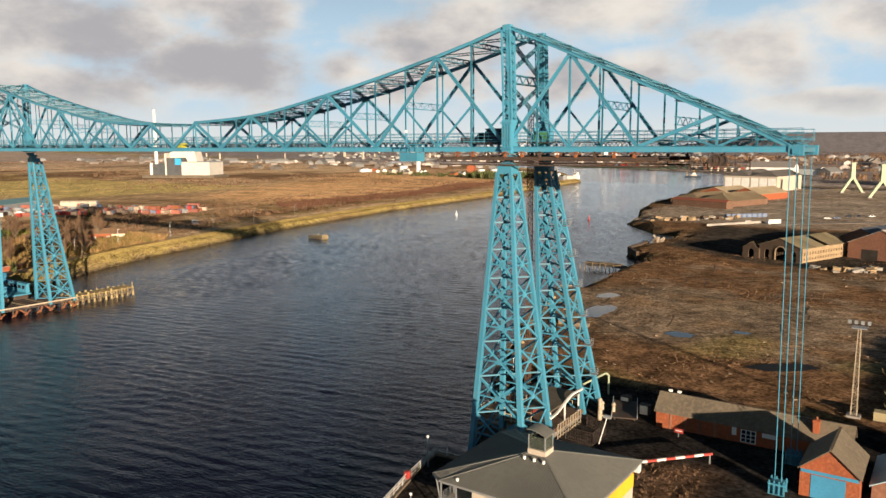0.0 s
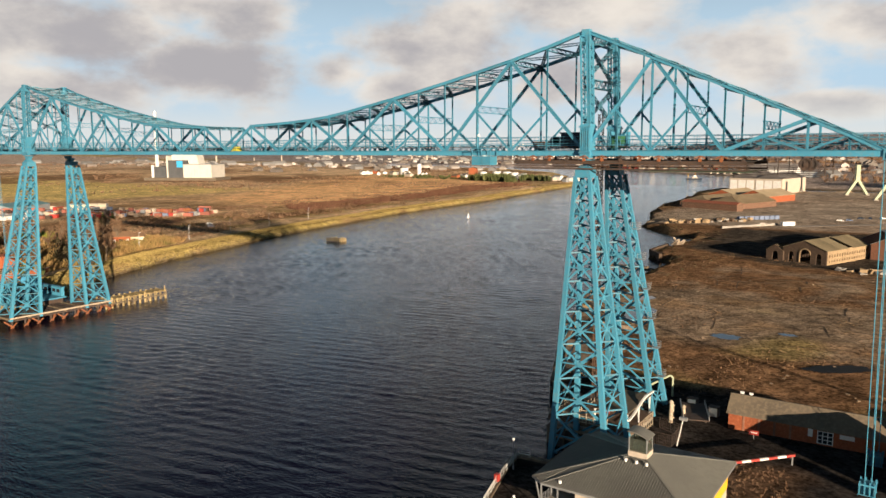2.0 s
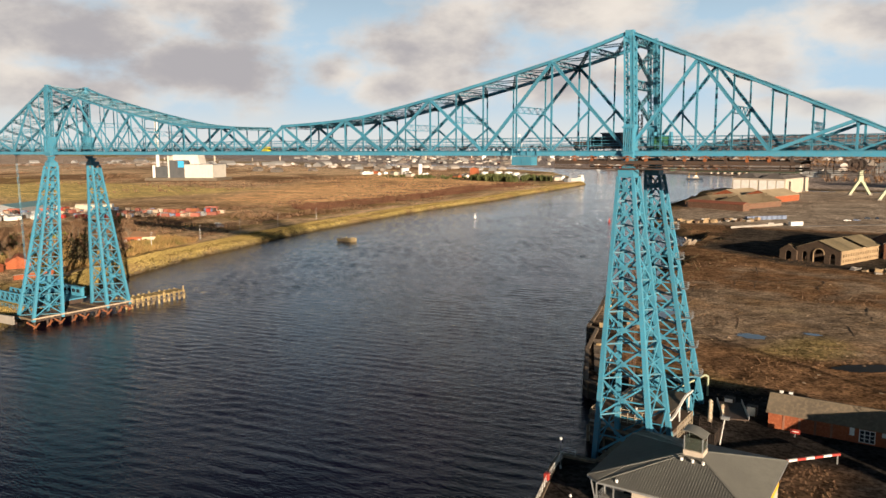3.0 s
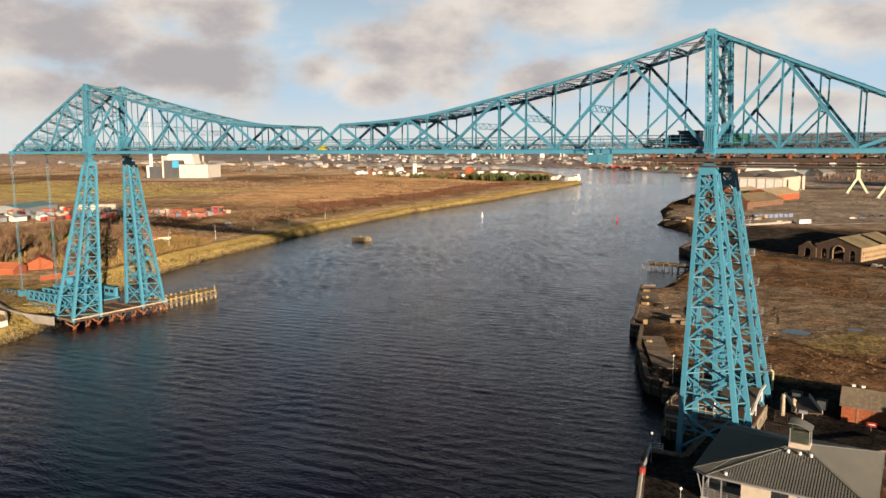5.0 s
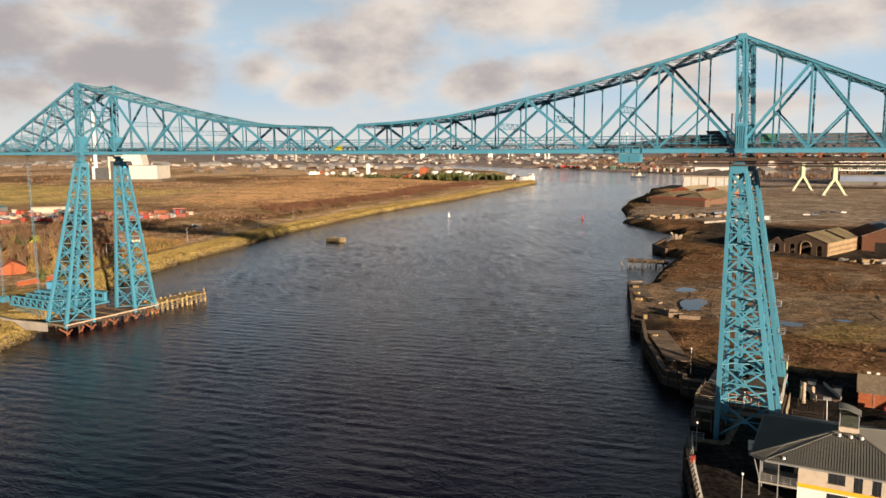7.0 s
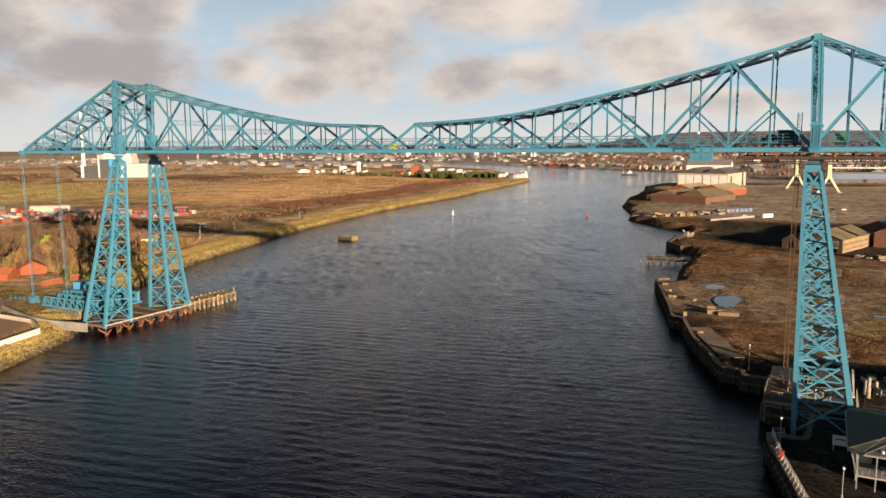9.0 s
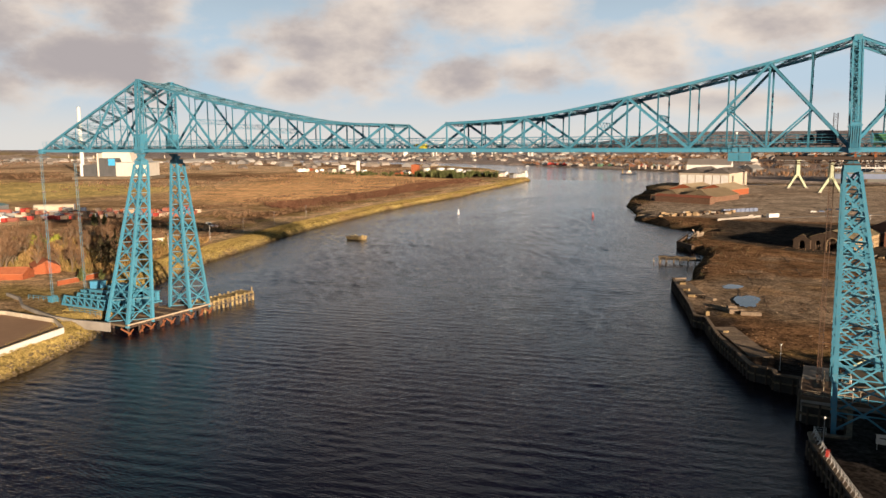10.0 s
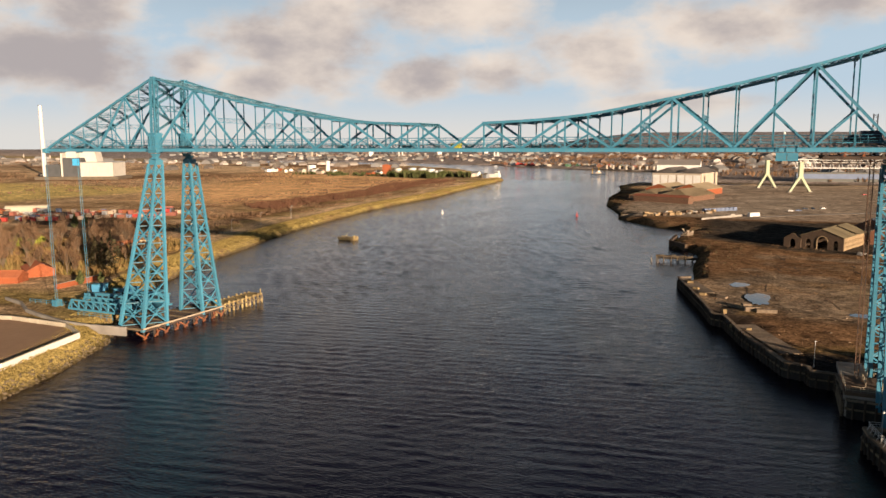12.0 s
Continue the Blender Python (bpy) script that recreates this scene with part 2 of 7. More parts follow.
# ---- ground sheet, river ----
LEFT_BANK = [(-60, -1500), (-120, -300), (-152, -100), (-162, -66), (-165, -55), (-167.5, -46), (-173, -34), (-178.5, -21.5), (-183, -17), (-188, -10), (-193, 8), (-206, 20),
             (-223, 38), (-236, 65), (-250, 97), (-260, 132), (-272, 170), (-287, 224), (-299, 287), (-311, 350), (-319, 421), (-326, 522), (-341, 605),
             (-360, 740), (-379, 868), (-396, 905), (-425, 945), (-520, 1120), (-640, 1300), (-900, 1520), (-5200, 2300)]
RIGHT_BANK = [(300, -1500), (80, -300), (20, -100), (3, -47.4), (-3.2, -25), (-3.7, -21.2), (2.0, -20.6), (2.6, -7), (-5.0, -6.4), (-5.8, 10.8), (-10.6, 11.2), (-11.2, 14.5), (-15.8, 16.5), (-19.2, 25), (-25.2, 39.5),
               (-31, 59.6), (-34.2, 61.2), (-38, 76.5), (-50.2, 118.5), (-46, 121), (-46.5, 140), (-49, 158), (-50, 172), (-50, 186), (-51, 205), (-56, 215), (-65, 220), (-67, 230), (-67, 255), (-66, 290), (-70, 308), (-86, 317),
              (-102, 336), (-118, 360), (-124, 395), (-149, 470), (-168, 574), (-176, 680), (-197, 780), (-196, 812), (-170, 832), (-60, 826), (500, 840),
              (500, 880), (-60, 872), (-130, 900), (-150, 1000), (-154, 1230), (-250, 1285), (-406, 1377), (-583, 1535), (-900, 1740), (-1500, 1960), (-5200, 2700)]
LEFT_LAND = np.array(LEFT_BANK + [(-5200, -1500)], float)
RIGHT_LAND = np.array(RIGHT_BANK + [(-5200, 5200), (5200, 5200), (5200, -1500)], float)


def inside(poly, pts):
    x, y = pts[:, 0], pts[:, 1]
    hit = np.zeros(len(pts), bool)
    for (x0, y0), (x1, y1) in zip(poly, np.roll(poly, -1, 0)):
        cross = (y0 > y) != (y1 > y)
        with np.errstate(divide="ignore", invalid="ignore"):
            hit ^= cross & (x < (x1 - x0) * (y - y0) / (y1 - y0) + x0)
    return hit


def line_distance(line, pts):
    best = np.full(len(pts), 1e9)
    for a, b in zip(np.array(line[:-1], float), np.array(line[1:], float)):
        d = b - a
        t = np.clip(((pts - a) @ d) / (d @ d), 0, 1)
        best = np.minimum(best, np.hypot(*(pts - a - t[:, None] * d).T))
    return best


def shore(pts):
    """Signed distances inland from the two shores."""
    l, r = line_distance(LEFT_BANK, pts), line_distance(RIGHT_BANK, pts)
    return np.where(inside(LEFT_LAND, pts), l, -l), np.where(inside(RIGHT_LAND, pts), r, -r)


def lump(pts, size, seed):
    return np.array([noise.noise((x / size, y / size, seed)) for x, y in pts])


def ramp(v, a, b):
    v = np.clip((v - a) / (b - a), 0, 1)
    return v * v * (3 - 2 * v)


def ground_height(pts):
    l, r = shore(pts)
    x, y = pts.T
    far = np.hypot(x, y)
    rough = lump(pts, 9, 1.3) * 0.28 + lump(pts, 35, 4.1) * 0.35
    quay = ramp(y, 122, 118)                                  # a walled edge first, rough shore further on
    zr = -3 + (6.5 + rough * ramp(r, 4, 14)) * (quay * ramp(r, -0.05, 0.3) + (1 - quay) * ramp(r, -4, 4.5))
    zl = -3 + (6.6 + 0.6 * rough * ramp(l, 10, 24)) * ramp(l, -5.2, 6.2) + 0.3 * ramp(l, 3, 6) * ramp(l, 16, 9)
    z = np.where(l > -20, zl, zr)
    z = np.where((l < -20) & (r < -20), -3, z)
    # low mounds beyond the fields, and the long hill on the skyline
    inland = np.maximum(ramp(l, 100, 500), ramp(r, 100, 500))
    z += inland * ramp(far, 1100, 1700) * (4 + 9 * lump(pts, 420, 7.7)) * ramp(far, 3300, 2300)
    az = np.degrees(np.arctan2(x, y))
    hill = ramp(az, -21, -9) * ramp(far, 3100, 4500)
    z += hill * (112 + 16 * lump(pts, 900, 2.2)) + ramp(far, 2400, 4900) * (30 + 4 * lump(pts, 900, 9.9)) * (1 - hill)
    return z


# colours of the soil: brown made ground, asphalt, winter grass, reed field, scrub, pasture, far ground tinted with haze
SOIL = dict(earth=(0.215, 0.125, 0.068), dust=(0.30, 0.205, 0.125), yard=(0.034, 0.03, 0.028), shaded_tarmac=(0.075, 0.062, 0.05), apron=(0.44, 0.36, 0.28), grass=(0.37, 0.29, 0.10), slab=(0.27, 0.205, 0.145),
            scrub=(0.34, 0.22, 0.12), field=(0.92, 0.56, 0.28), pasture=(0.72, 0.55, 0.22), haze_grey=(0.27, 0.25, 0.26), haze_heath=(0.50, 0.40, 0.33),
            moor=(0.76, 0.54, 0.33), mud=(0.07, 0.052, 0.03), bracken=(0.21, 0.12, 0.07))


def within(pts, x0, y0, x1, y1, soft):
    x, y = pts.T
    return ramp(x, x0 - soft, x0 + soft) * ramp(x, x1 + soft, x1 - soft) * ramp(y, y0 - soft, y0 + soft) * ramp(y, y1 + soft, y1 - soft)


def soil_colour(pts):
    l, r = shore(pts)
    x, y = pts.T
    far = np.hypot(x, y)
    n1, n2, n3 = lump(pts, 22, 0.4), lump(pts, 80, 5.5), lump(pts, 260, 8.8)
    c = np.tile(np.array(SOIL["moor"]), (len(pts), 1))

    def lay(name, w):
        nonlocal c
        w = np.clip(w, 0, 1)[:, None]
        c = c * (1 - w) + np.array(SOIL[name]) * w

    left = l > -2
    # distance haze painted into the far ground: paler first, then grey on the hill
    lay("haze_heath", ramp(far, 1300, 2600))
    lay("haze_grey", ramp(far, 2600, 3600) * ramp(x / y, -0.45, -0.36))
    lay("scrub", left * ramp(far, 1000, 500) * (0.75 + n1))
    lay("grass", left * ramp(n1 + 0.5 * n2, 0.0, 0.35) * ramp(l, 140, 60) * 0.6)
    warp = pts + np.c_[n2 * 30, n3 * 40]
    lay("pasture", left * within(warp, -1500, 250, -640, 520, 25))
    lay("field", left * ramp(l, 70 + 25, 110) * ramp(y, 290, 380) * ramp(y, 1000, 900) * ramp(x + 0.55 * (y - 400), -640, -520))
    lay("scrub", left * ramp(n3 + n1 * 0.5, 0.15, 0.4) * ramp(far, 900, 1200) * ramp(far, 2600, 2000) * 0.8)
    streak = lump(np.c_[x + 0.5 * y, (y - 0.5 * x) * 0.35], 34, 2.7)
    lay("bracken", left * ramp(l, 46, 56) * ramp(l, 100, 82) * ramp(y, 260, 330) * ramp(y, 800, 700) * ramp(streak + n1 * 0.5, -0.25, 0.15))
    lay("bracken", left * ramp(l, 34, 50) * ramp(l, 230, 150) * ramp(y, 40, 90) * ramp(y, 360, 300) * ramp(streak + n2 * 0.6, -0.1, 0.25))
    lay("bracken", left * ramp(far, 850, 1000) * ramp(far, 2300, 1700) * ramp(streak + n3, 0.05, 0.35) * 0.8)
    lay("moor", left * ramp(l, 34, 24) * ramp(y, 80, 160))
    lay("grass", left * ramp(l, 17, 11) * (0.95 + 0.3 * n1))
    lay("scrub", left * ramp(l, 17, 13) * ramp(n1 + 0.4 * lump(pts, 7, 3.3), 0.12, 0.4) * 0.75)
    lay("mud", left * ramp(l, 1.5, 0.4) * ramp(far, 1600, 1200))
    right = r > -2
    near = ramp(far, 900, 600)
    # the same haze-tinted grey mutes the ground of the far town
    lay("haze_grey", right * ramp(y, 815, 845) * 0.8)
    lay("earth", right * near * ramp(y, 845, 815))
    lay("dust", right * near * ramp(n2 + n1 * 0.6, -0.15, 0.3) * within(pts, -45, 70, 120, 215, 12))
    lay("slab", right * near * ramp(lump(pts, 14, 6.1) + 0.7 * n2, -0.25, 0.15) * within(pts, -40, 64, 120, 190, 8) * 0.9)
    lay("grass", right * near * ramp(n1 + 0.3 * n2, 0.22, 0.5) * within(pts, -25, 25, 100, 110, 8) * 0.55)
    # dark tarmac before the ruin, with the cast shadow painted into its colour
    lay("shaded_tarmac", right * within(np.c_[x, y + 0.73 * np.minimum(x + 5, 0)] + np.c_[n2 * 4, n1 * 3], -56, 205, 200, 350, 3) * ramp(y, 352, 346))
    lay("apron", right * within(pts, -130, 358, 400, 815, 6) * (0.85 + 0.4 * n2))
    lay("mud", right * ramp(r, 3.5, 0.8) * ramp(y, 118, 124) * ramp(far, 1600, 1200))
    lay("yard", right * within(pts + np.c_[n1 * 3, n1 * 3], -10, -80, 140, 30, 2))
    lay("earth", right * within(pts + np.c_[n1 * 3, n1 * 2], 24, -22, 34, -4, 1.5) * 0.45)
    lay("yard", right * ramp(r, 8.5, 7) * within(pts, -60, 12, 40, 76, 3) * 0.85)
    smooth_field = left * ramp(l, 95, 110) * 0.8
    paved = np.clip(right * (within(pts, -52, 210, 200, 350, 3) + within(pts, -130, 358, 400, 815, 6) + within(pts, -10, -80, 140, 30, 2)), 0, 1)
    return np.c_[c, 0.45 * (1 - 0.88 * paved) * (1 - smooth_field)]


def ground_points():
    rng = np.random.RandomState(4)
    rows = []
    for x0, y0, x1, y1, step, hole in ((-60, -70, 130, 260, 4, None), (-560, -120, 260, 560, 11, (-60, -70, 130, 260)),
                                       (-1500, -500, 700, 1900, 34, (-560, -120, 260, 560)), (-5200, -1500, 5200, 5200, 140, (-1500, -500, 700, 1900))):
        gx, gy = np.meshgrid(np.arange(x0, x1 + 0.1, step), np.arange(y0, y1 + 0.1, step))
        p = np.c_[gx.ravel(), gy.ravel()]
        if hole:
            a, b, c, d = hole
            p = p[~((p[:, 0] > a) & (p[:, 0] < c) & (p[:, 1] > b) & (p[:, 1] < d))]
        edge = (abs(p[:, 0]) > 5190) | (p[:, 1] > 5190) | (p[:, 1] < -1490)
        p = p + rng.uniform(-0.3, 0.3, p.shape) * step * ~edge[:, None]
        rows.append(p)
    p = np.concatenate(rows)
    l, r = shore(p)
    return p[((l > 1.5) | (r > 1.5) | (rng.rand(len(p)) < 0.06)) & (abs(l) > 0.5) & (abs(r) > 0.5)]


def offset_line(line, d):
    out = []
    for i, p in enumerate(line):
        a, b = Vector(line[max(i - 1, 0)]), Vector(line[min(i + 1, len(line) - 1)])
        t = (b - a).normalized()
        out.append((p[0] + t.y * d, p[1] - t.x * d))
    return out


def densify(line, step):
    out = []
    for a, b in zip(line[:-1], line[1:]):
        n = max(1, min(40, round(math.dist(a, b) / step)))
        out += [(a[0] + (b[0] - a[0]) * i / n, a[1] + (b[1] - a[1]) * i / n) for i in range(n)]
    return out + [line[-1]]


def ground_material():
    m = bpy.data.materials.new("soil_and_grass")
    m.use_nodes = True
    nt = m.node_tree
    N, L = nt.nodes.new, nt.links.new
    p = nt.nodes["Principled BSDF"]
    p.inputs["Roughness"].default_value, p.inputs["Specular IOR Level"].default_value = 0.95, 0.0
    at, geo = N("ShaderNodeAttribute"), N("ShaderNodeNewGeometry")
    at.attribute_name = "soil"
    colour = at.outputs["Color"]
    heights = []
    for scale, lo, hi, dark, lightest in ((0.035, 0.35, 0.65, 0.72, 1.25), (0.22, 0.35, 0.68, 0.55, 1.5), (1.3, 0.36, 0.66, 0.42, 1.65)):
        n, ramp_node, mul = N("ShaderNodeTexNoise"), N("ShaderNodeMapRange"), N("ShaderNodeVectorMath")
        n.inputs["Scale"].default_value, n.inputs["Detail"].default_value, n.inputs["Roughness"].default_value = scale, 8, 0.62
        L(geo.outputs["Position"], n.inputs["Vector"])
        ramp_node.inputs["From Min"].default_value, ramp_node.inputs["From Max"].default_value = lo, hi
        ramp_node.inputs["To Min"].default_value, ramp_node.inputs["To Max"].default_value = dark, lightest
        L(n.outputs[0], ramp_node.inputs[0])
        mul.operation = "SCALE"
        L(colour, mul.inputs[0])
        L(ramp_node.outputs[0], mul.inputs["Scale"])
        colour = mul.outputs[0]
        heights.append(n)
    L(colour, p.inputs["Base Color"])
    b = N("ShaderNodeBump")
    b.inputs["Distance"].default_value = 0.3
    L(at.outputs["Alpha"], b.inputs["Strength"])
    L(heights[2].outputs[0], b.inputs["Height"])
    wide = N("ShaderNodeBump")
    wide.inputs["Distance"].default_value = 1.0
    L(at.outputs["Alpha"], wide.inputs["Strength"])
    L(heights[1].outputs[0], wide.inputs["Height"])
    L(wide.outputs[0], b.inputs["Normal"])
    L(b.outputs[0], p.inputs["Normal"])
    return m


def build_ground():
    from mathutils.geometry import delaunay_2d_cdt
    pts = [Vector(p) for p in ground_points()]
    edges = []
    lines = [densify(LEFT_BANK, 12), densify(offset_line(LEFT_BANK, -3.4), 12), densify(RIGHT_BANK, 12), densify(offset_line(RIGHT_BANK, 0.35), 12)]
    for line in lines:
        start = len(pts)
        pts += [Vector(p) for p in line]
        edges += [(i, i + 1) for i in range(start, len(pts) - 1)]
    v, _, f, *_ = delaunay_2d_cdt(pts, edges, [], 0, 1e-4)
    plan = np.array([(p.x, p.y) for p in v])
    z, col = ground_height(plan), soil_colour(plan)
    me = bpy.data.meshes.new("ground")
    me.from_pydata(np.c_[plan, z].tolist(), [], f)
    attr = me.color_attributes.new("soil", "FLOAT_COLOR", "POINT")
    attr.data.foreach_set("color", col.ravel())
    me.materials.append(ground_material())
    me.update()
    tagged(new("ground", me), "brown winter ground with grass banks and bare earth", "ground", kind="structure")


def water_material():
    m = bpy.data.materials.new("dark_river_water")
    m.use_nodes = True
    nt = m.node_tree
    N, L = nt.nodes.new, nt.links.new
    p = nt.nodes["Principled BSDF"]
    p.inputs["Base Color"].default_value = (0.004, 0.0022, 0.010, 1)
    p.inputs["Specular Tint"].default_value = (0.18, 0.145, 0.33, 1)
    p.inputs["Roughness"].default_value, p.inputs["IOR"].default_value = 0.06, 1.33
    geo = N("ShaderNodeNewGeometry")
    # calmer and rougher lanes that the wind draws on the river
    lane, calm = N("ShaderNodeTexNoise"), N("ShaderNodeMapRange")
    lane_map = N("ShaderNodeMapping")
    lane_map.inputs["Rotation"].default_value, lane_map.inputs["Scale"].default_value = (0, 0, radians(-20)), (1, 0.35, 1)
    lane.inputs["Scale"].default_value, lane.inputs["Detail"].default_value = 0.02, 4
    L(geo.outputs["Position"], lane_map.inputs[0])
    L(lane_map.outputs[0], lane.inputs["Vector"])
    calm.inputs["From Min"].default_value, calm.inputs["From Max"].default_value = 0.35, 0.62
    calm.inputs["To Min"].default_value, calm.inputs["To Max"].default_value = 0.5, 1.0
    L(lane.outputs[0], calm.inputs[0])
    normal = None
    for scale, stretch, turn, dist, strength in ((0.8, 2.6, 38, 0.3, 0.6),):
        mp, n, b = N("ShaderNodeMapping"), N("ShaderNodeTexNoise"), N("ShaderNodeBump")
        mp.inputs["Rotation"].default_value = (0, 0, radians(turn))
        mp.inputs["Scale"].default_value = (1, stretch, 1)
        n.inputs["Scale"].default_value, n.inputs["Detail"].default_value = scale, 4
        L(geo.outputs["Position"], mp.inputs[0])
        L(mp.outputs[0], n.inputs["Vector"])
        b.inputs["Distance"].default_value = dist
        grow = N("ShaderNodeMath")
        grow.operation = "MULTIPLY"
        grow.inputs[1].default_value = strength
        L(calm.outputs[0], grow.inputs[0])
        L(grow.outputs[0], b.inputs["Strength"])
        L(n.outputs[0], b.inputs["Height"])
        if normal:
            L(normal, b.inputs["Normal"])
        normal = b.outputs[0]
    L(normal, p.inputs["Normal"])
    return m


WAVE_SLOPE = 0.0225


def build_river():
    # a fine sheet of wind waves in the reach, framed by flat water out to the far bends
    rng = np.random.RandomState(6)
    xs = np.arange(-450.0, 60.1, 1.6)
    ys, step = [-175.0], 0.5
    while ys[-1] < 930:
        ys.append(ys[-1] + step)
        step = 0.5 + 1.0 * smooth(-80, 700, ys[-1])
    ys = np.array(ys)
    gx, gy = np.meshgrid(xs, ys)
    z = np.zeros_like(gx)
    for i in range(44):
        length = 1.7 * 2.9 ** (rng.rand() ** 1.2)
        turn = radians(118 + rng.normal(0, 22))
        k = math.tau / length
        fall = np.clip((length / (4.2 * np.gradient(ys))[:, None]), 0, 1) ** 2
        z += WAVE_SLOPE / k * fall * np.sin(k * (gx * math.cos(turn) + gy * math.sin(turn)) + rng.uniform(0, math.tau))
    gust = np.array([[0.75 + 0.5 * noise.noise((x / 55, y / 110, 3.1)) for x in xs[::6]] for y in ys[::6]])
    gust = np.repeat(np.repeat(gust, 6, 0), 6, 1)[:len(ys), :len(xs)]
    rim = ramp(gx, -450, -440) * ramp(gx, 60, 50) * ramp(gy, -175, -165) * ramp(gy, ys[-1], ys[-1] - 60)
    z *= gust * rim
    nx, ny = len(xs), len(ys)
    verts = np.c_[gx.ravel(), gy.ravel(), z.ravel()]
    i = (np.arange(ny - 1)[:, None] * nx + np.arange(nx - 1)).ravel()
    quads = np.stack([i, i + 1, i + nx + 1, i + nx], 1)
    n = len(verts)
    verts = np.concatenate([verts, [(-5100, -1490, 0), (700, -1490, 0), (700, 5100, 0), (-5100, 5100, 0)]])
    a, b, c, d = 0, nx - 1, nx * ny - 1, nx * (ny - 1)
    quads = np.concatenate([quads, [(n, n + 1, b, a), (n + 1, n + 2, c, b), (n + 2, n + 3, d, c), (n + 3, n, a, d)]])
    me = bpy.data.meshes.new("water")
    me.from_pydata(verts.tolist(), [], quads.tolist())
    me.polygons.foreach_set("use_smooth", [True] * len(quads))
    me.materials.append(water_material())
    me.update()
    ob = new("water", me)
    tagged(ob, "wide dark blue river with small wind ripples", "river", kind="structure")


build_ground()
build_river()


# ---- the bridge ----
MID, HALF_Y = -87.0, 5.75
CHORD_Z = 50.55
# top chord of the river arm and of the land arm: distance from the tower's line, height
RIVER_NODES = [(0, 69.80), (6.85, 67.78), (13.7, 66.05), (20.55, 64.50), (27.4, 63.00), (33.3, 61.80), (39.2, 60.70), (45.1, 59.60), (51.0, 58.55), (55.9, 57.80),
               (60.75, 57.30), (65.6, 56.95), (70.5, 56.70), (74.7, 56.55), (79.0, 56.40)]
LAND_NODES = [(0, 69.80), (5.45, 67.40), (10.9, 65.00), (16.3, 62.60), (21.8, 60.20), (27.3, 57.75), (33.0, 55.25), (38.2, 52.90), (42.4, 50.75)]

bridge = thing("transporter_bridge", "tall pale blue steel transporter bridge with laced trusses over water", "bridge")


def side_x(side, d):
    """x of a place d metres from the tower's line, towards mid-river when negative; side +1: this shore, -1: the far one."""
    return d if side > 0 else 2 * MID - d


def truss_arm(side, y):
    inner = -1 if y > 0 else 1
    X = lambda d: side_x(side, d)
    top = [Vector((X(-d), y, z)) for d, z in RIVER_NODES]
    land = [Vector((X(d), y, z)) for d, z in LAND_NODES]
    chord = None
    for nodes in (top, land):
        for a, b in zip(nodes[:-1], nodes[1:]):
            piece = part("top_chord", bar(a, b, 0.6, 0.46), STEEL, bridge)
            part("cover_plate", bar(a + Vector((0, 0, 0.26)), b + Vector((0, 0, 0.26)), 0.8, 0.06), STEEL, piece)
            chord = chord or piece
    ends = (X(-(-MID)), X(43.9))
    low = part("bottom_chord", boxes((min(ends), y - 0.38, CHORD_Z - 0.38, max(ends), y + 0.38, CHORD_Z + 0.36)), STEEL, bridge)
    for z in (0.36, -0.44):
        part("flange", boxes((min(ends), y - 0.55, CHORD_Z + z, max(ends), y + 0.5, CHORD_Z + z + 0.06)), STEEL, low)
    base = lambda d: Vector((X(d), y, CHORD_Z + 0.3))

    def member(name, a, b, w, h):
        bm = bmesh.new()
        # a channel: two flange plates and an outer web, laced on the inner side
        d = (b - a).normalized()
        n = d.cross(Vector((0, 1, 0))).normalized()
        for s in (-1, 1):
            beam(bm, a + n * s * (h / 2 - 0.05), b + n * s * (h / 2 - 0.05), w, 0.1)
        web = Vector((0, -inner * (w / 2 - 0.06), 0))
        beam(bm, a + web, b + web, 0.05, h - 0.2)
        lace = Vector((0, inner * (w / 2 - 0.05), 0))
        steps = max(3, int((b - a).length / 0.7))
        for i in range(steps):
            s = 1 if i % 2 else -1
            beam(bm, a.lerp(b, i / steps) - n * s * h / 2 + lace, a.lerp(b, (i + 1) / steps) + n * s * h / 2 + lace, 0.05, 0.09)
        part(name, bm, STEEL, chord)

    for nodes, sign in ((top, -1), (land, 1)):
        table = RIVER_NODES if sign < 0 else LAND_NODES
        for i, (d, z) in enumerate(table):
            if i == 0 or (sign > 0 and i == len(table) - 1):
                continue
            heavy = i % 4 == 2
            member("vertical", base(sign * d), nodes[i], 0.2, 0.27 if heavy else 0.19)
        # long crossing diagonals: chord foot, up to the crown of the bay, and down again, with short ties from their middles
        span = len(table) - 1
        for i in range(0, span, 4):
            foot0, crown = base(sign * table[i][0]), nodes[min(i + 2, span)]
            if sign < 0 and i + 4 > span:
                foot1 = Vector((MID if side > 0 else MID, y, CHORD_Z + 0.3))
            else:
                foot1 = base(sign * table[min(i + 4, span)][0])
            member("diagonal", foot0, crown, 0.4, 0.5)
            member("diagonal", crown, foot1, 0.4, 0.5)
            middle_foot = base(sign * table[min(i + 2, span)][0])
            member("tie_bar", foot0.lerp(crown, 0.47), middle_foot, 0.28, 0.3)
            if not (sign < 0 and i + 4 > span):
                member("tie_bar", foot1.lerp(crown, 0.47), middle_foot, 0.28, 0.3)
    return chord


for side in (1, -1):
    for y in (-HALF_Y, HALF_Y):
        truss_arm(side, y)


